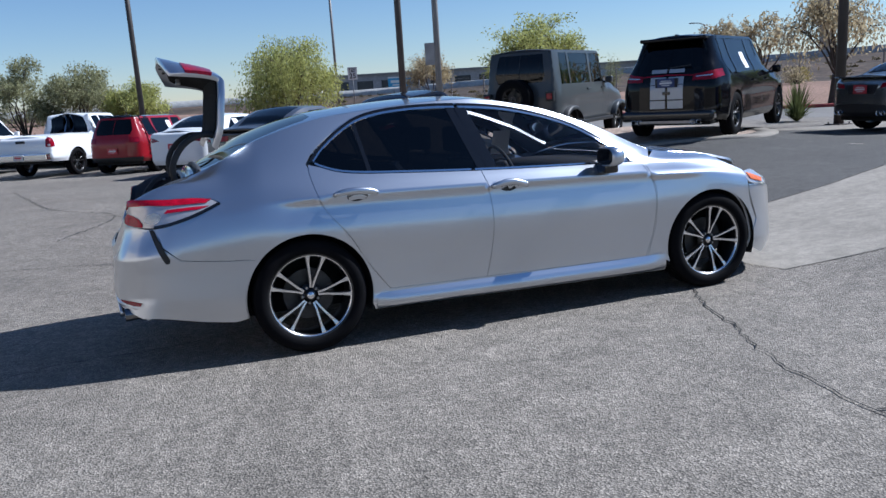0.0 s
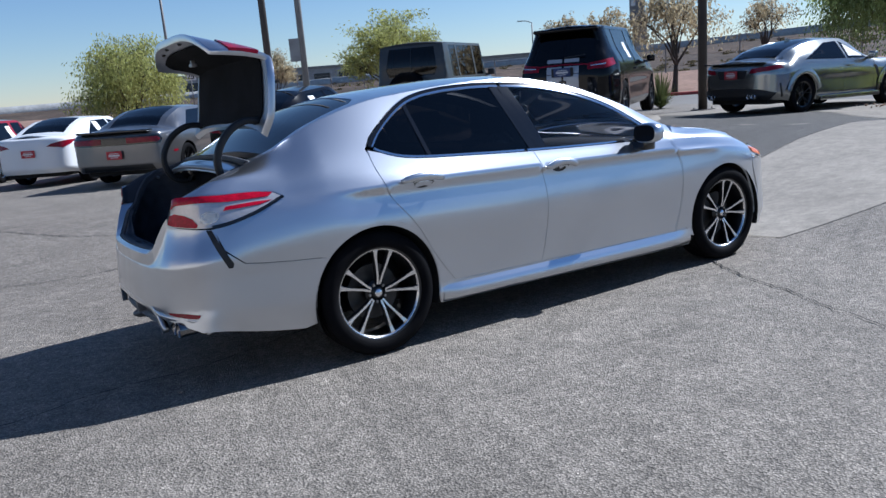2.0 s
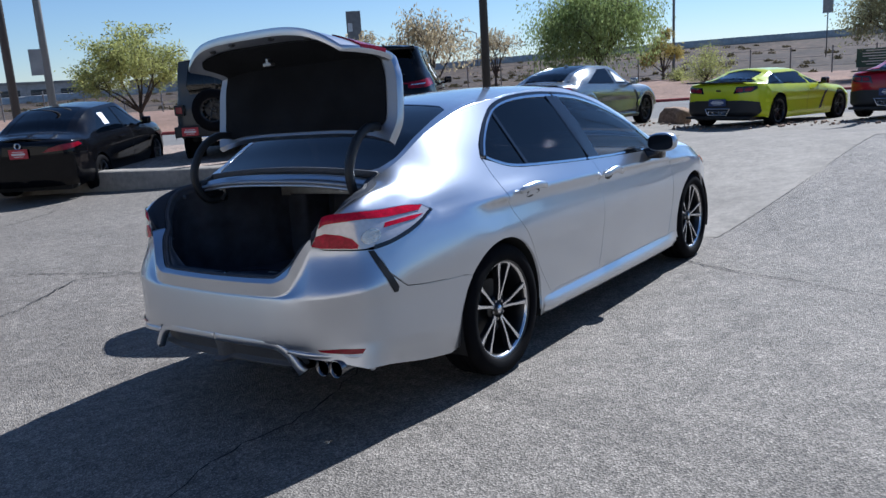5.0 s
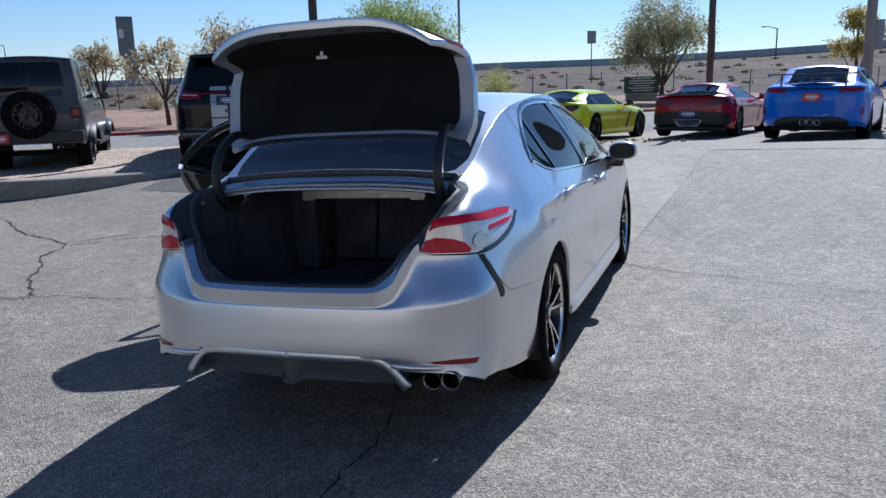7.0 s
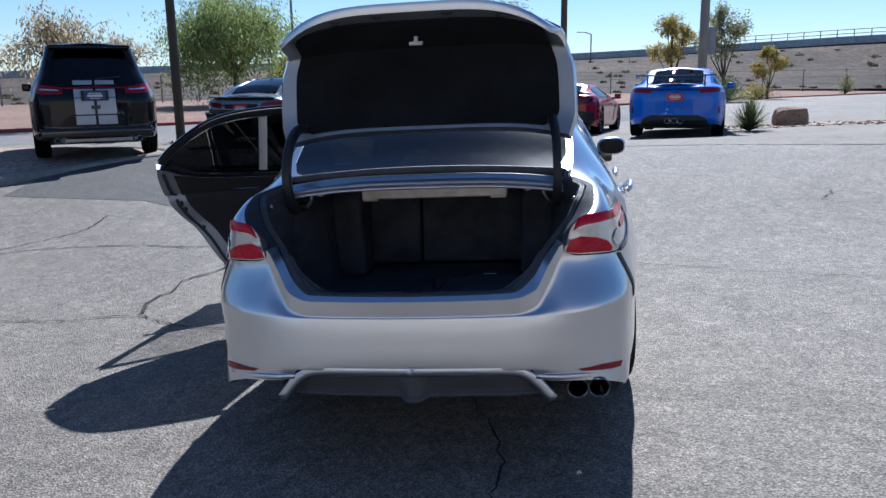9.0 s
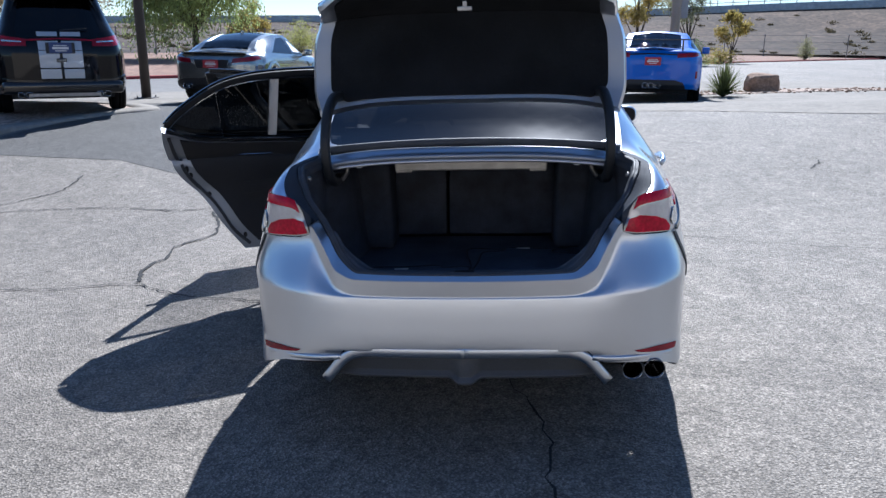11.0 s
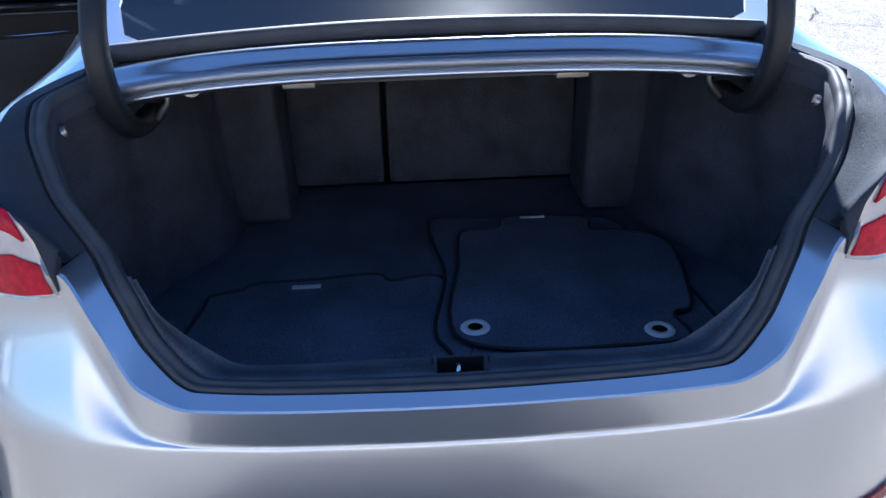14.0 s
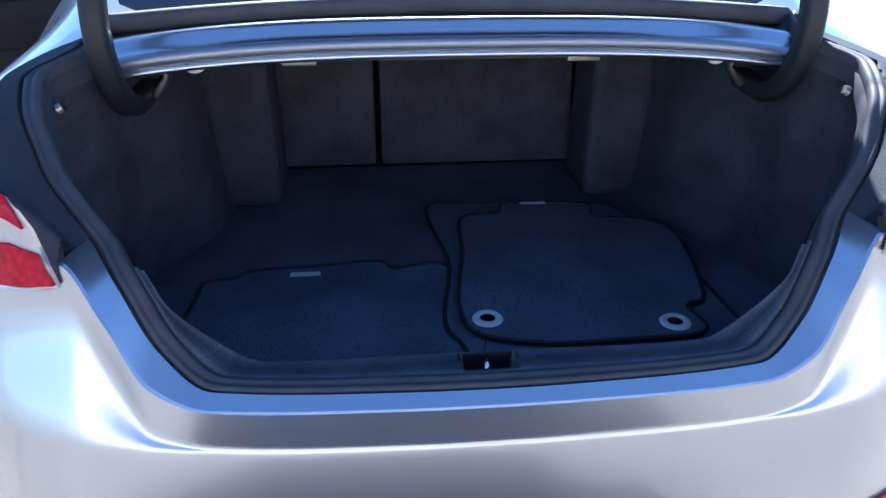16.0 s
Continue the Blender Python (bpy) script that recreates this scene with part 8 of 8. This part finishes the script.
def agave(x, y, height, spread, seed, label):
    """A clump of long arching blades rising from one crown."""
    rng = np.random.default_rng(seed)
    V, F = [], []
    for i in range(300):
        a, e = rng.uniform(0, 2 * math.pi), rng.uniform(0.25, 1.45)
        L = rng.uniform(0.7, 1.05)
        w = rng.uniform(0.014, 0.028)
        side = np.array([-math.sin(a), math.cos(a), 0]) * w
        k0 = len(V)
        for q in np.linspace(0, 1, 5):
            r = spread * L * math.cos(e) * q
            z = height * L * (math.sin(e) * q - 0.30 * math.cos(e) * q * q) + 0.10 * q
            p = np.array([r * math.cos(a), r * math.sin(a), max(0.0, z)])
            V += [p - side * (1 - q * 0.95), p + side * (1 - q * 0.95)]
        F += [(k0 + 2 * j, k0 + 2 * j + 1, k0 + 2 * j + 3, k0 + 2 * j + 2) for j in range(4)]
    ob = part("agave", mesh_of("agave", V, F, LEAF_AGAVE, smooth=False), None, m=Matrix.Translation((x, y, gz(x, y))))
    return tagged(ob, label, "plant", "spiky clumps beside the apron")


agave(14.2, -5.0, 0.78, 0.72, 31, "spiky green agave clump beside the blue hatchback")
agave(14.1, 9.7, 1.05, 0.72, 32, "spiky grey-green agave clump beside the black vehicle")


def boulder(x, y, sx, sy, sz, seed, turn):
    bm = bmesh.new()
    bmesh.ops.create_icosphere(bm, subdivisions=4, radius=1)
    for v in bm.verts:
        c = v.co.copy()
        v.co = Vector([math.copysign(abs(q) ** 0.62, q) for q in c])
        v.co *= 1 + 0.20 * noise.noise(c * 1.3 + Vector((seed, 0, 0))) + 0.06 * noise.noise(c * 4 + Vector((0, seed, 0)))
        v.co = Vector((v.co.x * sx, v.co.y * sy, v.co.z * sz))
    ob = part("boulder", bm, BOULDER, None, smooth=True, m=Matrix.Translation((x, y, gz(x, y) + sz * 0.72)) @ Matrix.Rotation(radians(turn), 4, "Z"))
    return tagged(ob, "tan sandstone boulder at the apron's edge", "rock", "boulders at the edge")


boulder(16.2, -6.45, 0.24, 0.40, 0.26, 3, 12)
boulder(15.5, 3.8, 0.26, 0.36, 0.22, 8, -20)

# strip of gravel and scattered stones between the apron and the street
slab("gravel_strip", [(15.2, -6.0), (15.6, -7.5), (14.7, -14), (16.6, -14), (17.3, -7.4), (16.3, -5.6), (15.7, -4.2), (15.0, -4.4)], GRAVEL, "tan gravel strip with loose stones", "gravel", lift=0.02)
rng = np.random.default_rng(5)
bm = bmesh.new()
for i in range(520):
    x, y = rng.uniform(14.9, 17.0), rng.uniform(-13, -4.4)
    if i % 3 == 0:
        x, y = rng.uniform(13.6, 15.6), rng.uniform(-1, 4.5)
    r = rng.uniform(0.012, 0.045)
    bmesh.ops.create_icosphere(bm, subdivisions=1, radius=r, matrix=Matrix.Translation((x, y, gz(x, y) + 0.025)) @ Matrix.Diagonal((rng.uniform(0.7, 1.4), 1, rng.uniform(0.5, 0.9), 1)))
ob = part("loose_stones", bm, BOULDER, None)
tagged(ob, "loose tan stones beside the apron", "stones", kind="stuff")


# ---- poles ----
def pole(x, y, radius, height, mat, label, z=None, foot=True):
    z0 = gz(x, y) - 0.02 if z is None else z
    t = thing("lamp_post", label, "post", "posts round the lot", m=Matrix.Translation((x, y, z0)))
    part("shaft", tube(bmesh.new(), [(0, 0, 0), (0, 0, height)], [radius, radius * 0.9], 14), mat, t, smooth=True)
    if foot:
        bm = bmesh.new()
        box(bm, (-radius * 1.9, -radius * 1.9, 0), (radius * 1.9, radius * 1.9, 0.045), 0.008)
        part("base_plate", bm, mat, t)
        for a in (45, 135, 225, 315):
            c, s = radius * 1.95 * math.cos(radians(a)), radius * 1.95 * math.sin(radians(a))
            part("bolt", tube(bmesh.new(), [(c, s, 0.03), (c, s, 0.085)], 0.014, 6), mat, t)
    return t


def facing(x, y, z):
    """A board's frame at a place, its front turned to where the camera walks."""
    return Matrix.Translation((x, y, z)) @ Matrix.Rotation(math.atan2(y + 1.5, x) - math.pi / 2, 4, "Z")


pole(6.6, 17.6, 0.105, 8.5, POLE_DARK, "tall square-shouldered dark brown lamp post", 0.0)
b = pole(8.3, 19.0, 0.105, 8.5, POLE_GREY, "tall grey lamp post carrying a sign box", 0.0)
bm = bmesh.new()
box(bm, (-0.40, -0.06, 2.25), (-0.02, 0.06, 2.95), 0.01)
part("sign_box", bm, SIGN_BACK, b, "dull grey box seen from behind", m=Matrix.Rotation(math.atan2(19, 8.3) - math.pi / 2, 4, "Z"))
pole(13.4, 7.8, 0.105, 8.5, POLE_DARK, "tall dark brown lamp post beside the silver coupe")
pole(20.6, -1.1, 0.10, 9.0, POLE_DARK, "tall dark post at the street's edge")
b = pole(20.2, -5.1, 0.135, 9.0, POLE_GREY, "thick grey post with a pale sign plate")
bm = bmesh.new()
box(bm, (-0.12, 0.14, 2.0), (0.32, 0.17, 2.78), 0.008)
part("sign_plate", bm, SIGN_BACK, b, "pale sign plate behind the post", m=Matrix.Rotation(math.atan2(-5.1, 20.2) - math.pi / 2, 4, "Z"))
pole(-0.9, 29.1, 0.105, 9.0, POLE_DARK, "tall dark brown lamp post behind the parked cars", 0.0)
pole(12.9, 53.2, 0.10, 11.0, POLE_GREY, "thin grey street pole far beyond the street", 0.2, False)
pole(62.0, 20.5, 0.11, 13.0, POLE_GREY, "thin grey street pole at the embankment's foot", 0.4, False)


# ---- signs ----
def words(text, size, mat, parent, m, bold=0.0):
    t = bpy.data.curves.new("lettering", "FONT")
    t.body, t.size, t.align_x, t.align_y, t.extrude, t.offset = text, size, "CENTER", "CENTER", 0.002, bold
    t.materials.append(mat)
    ob = new("lettering", t)
    ob.parent = parent
    ob.matrix_basis = m
    return ob


UP = Matrix.Rotation(radians(90), 4, "X")
x, y = 13.5, 50.6
s = thing("speed_limit_sign", "white speed limit sign reading 25 on a thin post", "sign", m=facing(x, y, verge_z(x, y)))
part("post", tube(bmesh.new(), [(0, 0.03, 0), (0, 0.03, 2.75)], 0.03, 8), POLE_GREY, s, smooth=True)
bm = bmesh.new()
box(bm, (-0.34, -0.008, 1.98), (0.34, 0.008, 2.86), 0.006)
f = part("board", bm, SIGN_WHITE, s, "white board with black lettering")
words("SPEED", 0.19, LETTER, s, Matrix.Translation((0, -0.012, 2.73)) @ UP, 0.004)
words("LIMIT", 0.19, LETTER, s, Matrix.Translation((0, -0.012, 2.56)) @ UP, 0.004)
words("25", 0.50, LETTER, s, Matrix.Translation((0, -0.012, 2.23)) @ UP, 0.010)

x, y = 46.1, 3.4
s = thing("notice_board", "low dark green board with pale lines of writing", "sign", m=facing(x, y, verge_z(x, y) - 0.05))
bm = bmesh.new()
box(bm, (-0.95, -0.20, 0), (0.95, 0.20, 0.50), 0.02)
part("plinth", bm, TAN_BLOCK, s, "grey concrete plinth")
bm = bmesh.new()
box(bm, (-1.05, -0.06, 0.50), (1.05, 0.06, 1.50), 0.015)
part("board", bm, SIGN_GREEN, s)
for i, w in enumerate((1.2, 1.6, 1.5, 1.0, 1.55, 1.2)):
    bm = bmesh.new()
    box(bm, (-w / 2 + 0.05 * (i % 2), -0.07, 1.36 - 0.145 * i), (w / 2 + 0.05 * (i % 2), -0.062, 1.41 - 0.145 * i))
    part("writing_bar", bm, SIGN_WHITE, s)

x, y = 74.3, 11.1
s = thing("street_sign", "small pale sign on a thin tall post", "sign", m=facing(x, y, 1.2))
part("post", tube(bmesh.new(), [(0, 0.05, 0), (0, 0.05, 5.2)], 0.05, 8), POLE_GREY, s, smooth=True)
bm = bmesh.new()
box(bm, (-0.42, -0.02, 4.0), (0.42, 0.02, 5.2), 0.01)
part("board", bm, SIGN_BACK, s)
x, y = 20.4, 50.6
s = thing("warning_sign", "small yellow diamond warning sign", "sign", m=facing(x, y, verge_z(x, y)))
part("post", tube(bmesh.new(), [(0, 0.04, 0), (0, 0.04, 2.0)], 0.03, 8), POLE_GREY, s, smooth=True)
bm = bmesh.new()
box(bm, (-0.25, -0.01, -0.25), (0.25, 0.01, 0.25), 0.004, m=Matrix.Translation((0, 0, 1.85)) @ Matrix.Rotation(radians(45), 4, "Y"))
part("board", bm, material("yellow sign face", (0.55, 0.36, 0.03), 0.5, vary=0.05, scale=3), s, "yellow diamond board")

# ---- far buildings and the tall sign ----
s = thing("sign_tower", "tall grey sign tower on a tan column", "sign", m=facing(86.3, 77.6, 0.5))
bm = bmesh.new()
box(bm, (-0.75, -0.6, 0), (1.15, 0.6, 7.2), 0.05)
part("column", bm, TAN_BLOCK, s)
bm = bmesh.new()
box(bm, (-1.2, -0.8, 6.2), (0.95, 0.8, 11.5), 0.06)
part("panel", bm, POLE_GREY, s, "grey sign panel")
bm = bmesh.new()
box(bm, (-1.0, -0.83, 8.6), (-0.35, -0.78, 9.8), 0.02)
part("sign_face", bm, SIGN_WHITE, s)

s = thing("warehouse", "long low grey building with dark bays", "building", m=facing(46, 126, 0.3))
bm = bmesh.new()
box(bm, (-18, 0, 0), (22, 18, 4.1), 0.05)
part("wall", bm, BLOCK, s)
bm = bmesh.new()
box(bm, (-18.3, -0.3, 4.05), (22.3, 18.3, 4.45), 0.05)
part("roof", bm, POLE_GREY, s)
for i in range(9):
    bm = bmesh.new()
    box(bm, (-16.5 + 4.3 * i, -0.06, 0.6), (-13.7 + 4.3 * i, 0.05, 3.2), 0.02)
    part("bay", bm, DARK_PANEL, s)
s = thing("low_building", "flat pale grey building behind the parapet", "building", m=facing(84, 108, 0.3))
bm = bmesh.new()
box(bm, (-14, 0, 0), (14, 14, 3.6), 0.05)
part("wall", bm, BLOCK, s)
bm = bmesh.new()
box(bm, (-14.3, -0.3, 3.55), (14.3, 14.3, 3.95), 0.05)
part("roof", bm, POLE_GREY, s)

# ---- scrub on the bank ----
rng = np.random.default_rng(77)
C, D = [], []
for i in range(330):
    az, f = rng.uniform(-45, 80), rng.uniform(0.0, 0.95)
    c, sn = math.cos(radians(az)), math.sin(radians(az))
    r0 = min(75.0, max(48.0, 35 / max(0.2, c + sn) + 24))
    r = r0 + (109 - r0) * f
    z = 0.45 * (1 - f) + (bank_top(az) - 0.85) * f ** 1.4 + 0.5 * noise.noise((r * 0.06 * c, r * 0.06 * sn, 1.3)) * math.sin(math.pi * f)
    w = rng.uniform(0.3, 0.9)
    k = 36
    P = rng.normal(0, 0.35 * w, (k, 3)) * (1, 1, 0.5)
    P[:, 2] = np.abs(P[:, 2]) + z
    C.append(P + (r * c, r * sn, 0))
    D.append(rng.normal(size=(k, 3)) + (0, 0, 0.6))
ob = part("bank_scrub", leaf_mesh("bank_scrub", np.concatenate(C), np.concatenate(D), 0.34, 0.14, foliage("dry scrub", (0.12, 0.10, 0.06), 0.3), rng), None)
tagged(ob, "scattered dry scrub on the embankment", "scrub", kind="stuff")

# ---- wire fence at the foot of the embankment ----
fence = thing("wire_fence", "wire fence with thin steel posts below the embankment", "fence", kind="structure")
line = []
for az in np.arange(-42, 72, 2.6):
    c, sn = math.cos(radians(az)), math.sin(radians(az))
    r = min(73.0, max(47.0, 35 / max(0.2, c + sn) + 22.5))
    line.append((r * c, r * sn, 0.42))
post_mesh = None
for p in line:
    if post_mesh is None:
        post_mesh = part("fence_post", tube(bmesh.new(), [(0, 0, -0.3), (0, 0, 1.75)], 0.045, 6), POLE_GREY, fence, m=Matrix.Translation(p)).data
    else:
        part("fence_post", post_mesh, None, fence, m=Matrix.Translation(p))
for h in (0.5, 1.1, 1.65):
    part("wire", tube(bmesh.new(), [(a, b, c + h) for a, b, c in line], 0.012, 4), POLE_GREY, fence)

# ---- on the motorway ----
def street_lamp(az, r, top, arm):
    c, sn = math.cos(radians(az)), math.sin(radians(az))
    base = bank_top(az) - 1.6
    t = thing("street_lamp", "slim grey street lamp on the motorway's edge", "street lamp", "street lamps on the motorway", m=Matrix.Translation((r * c, r * sn, base)))
    h = top - base
    part("shaft", tube(bmesh.new(), [(0, 0, 0), (0, 0, h)], 0.09, 6), POLE_GREY, t, smooth=True)
    part("arm", tube(bmesh.new(), [(0, 0, h), (-arm * sn * 0.5, arm * c * 0.5, h + 0.3), (-arm * sn, arm * c, h + 0.35)], 0.06, 6), POLE_GREY, t, smooth=True)
    bm = bmesh.new()
    box(bm, (-arm * sn - 0.3, arm * c - 0.3, h + 0.27), (-arm * sn + 0.3, arm * c + 0.3, h + 0.40), 0.05)
    part("lamp_head", bm, POLE_GREY, t)


for az, top in ((49.5, 7.6), (33.0, 7.4), (0.2, 7.3), (-3.8, 7.6)):
    street_lamp(az, 107, top, 1.6)
# delivery truck passing behind the parapet
SKY_BLUE = material("sky blue truck paint", (0.05, 0.27, 0.46), 0.4, vary=0.1, scale=1)
truck = thing("box_truck", "sky blue box truck with a white cab on the motorway", "truck", m=facing(36.4, 110.2, 0.55))
part("cargo_box", box(bmesh.new(), (-2.1, -1.1, 0.75), (1.5, 1.1, 3.05), 0.05), SKY_BLUE, truck, "sky blue cargo box with pale bars")
for x0, x1, z0, z1 in ((-1.7, 0.9, 2.15, 2.55), (-1.5, 0.6, 1.75, 1.95), (-2.1, 1.5, 2.85, 3.06)):
    part("bar", box(bmesh.new(), (x0, -1.13, z0), (x1, -1.09, z1)), SIGN_WHITE, truck)
part("cab", box(bmesh.new(), (1.55, -1.0, 0.6), (3.2, 1.0, 2.45), 0.18, seg=3), PAINTS["white"], truck, "white cab", smooth=True)
part("side_window", box(bmesh.new(), (1.9, -1.02, 1.6), (2.8, -0.98, 2.2), 0.02), DARK_PANEL, truck)
for x in (-1.2, 2.3):
    part("wheel", revolve(bmesh.new(), [(0.0, -0.12), (0.42, -0.12), (0.46, -0.06), (0.46, 0.06), (0.42, 0.12), (0.0, 0.12)], 20), RUBBER, truck, m=Matrix.Translation((x, -0.9, 0.46)))
    part("wheel", revolve(bmesh.new(), [(0.0, -0.12), (0.42, -0.12), (0.46, -0.06), (0.46, 0.06), (0.42, 0.12), (0.0, 0.12)], 20), RUBBER, truck, m=Matrix.Translation((x, 0.9, 0.46)))
part("chassis", box(bmesh.new(), (-2.0, -0.5, 0.45), (3.0, 0.5, 0.76), 0.02), UNDER, truck)
road_strip = [[(r * math.cos(radians(a)), r * math.sin(radians(a)), bank_top(a) - 1.55) for r in (109.5, 113, 124)] for a in np.linspace(-50, 125, 80)]
ob = part("motorway", grid_mesh("motorway", road_strip, ROAD, True), None)
tagged(ob, "pale grey motorway surface behind the parapet", "road", kind="structure")
rail = thing("bridge_rail", "pale steel rail along the parapet", "railing", kind="structure")
pts = [(111 * math.cos(radians(a)), 111 * math.sin(radians(a)), bank_top(a)) for a in np.arange(-40, -9.9, 1.0)]
for h in (0.45, 0.95):
    part("rail_bar", tube(bmesh.new(), [(a, b, c + h) for a, b, c in pts], 0.05, 6), POLE_GREY, rail, smooth=True)
for p in pts:
    part("rail_post", tube(bmesh.new(), [p, (p[0], p[1], p[2] + 1.0)], 0.06, 6), POLE_GREY, rail)
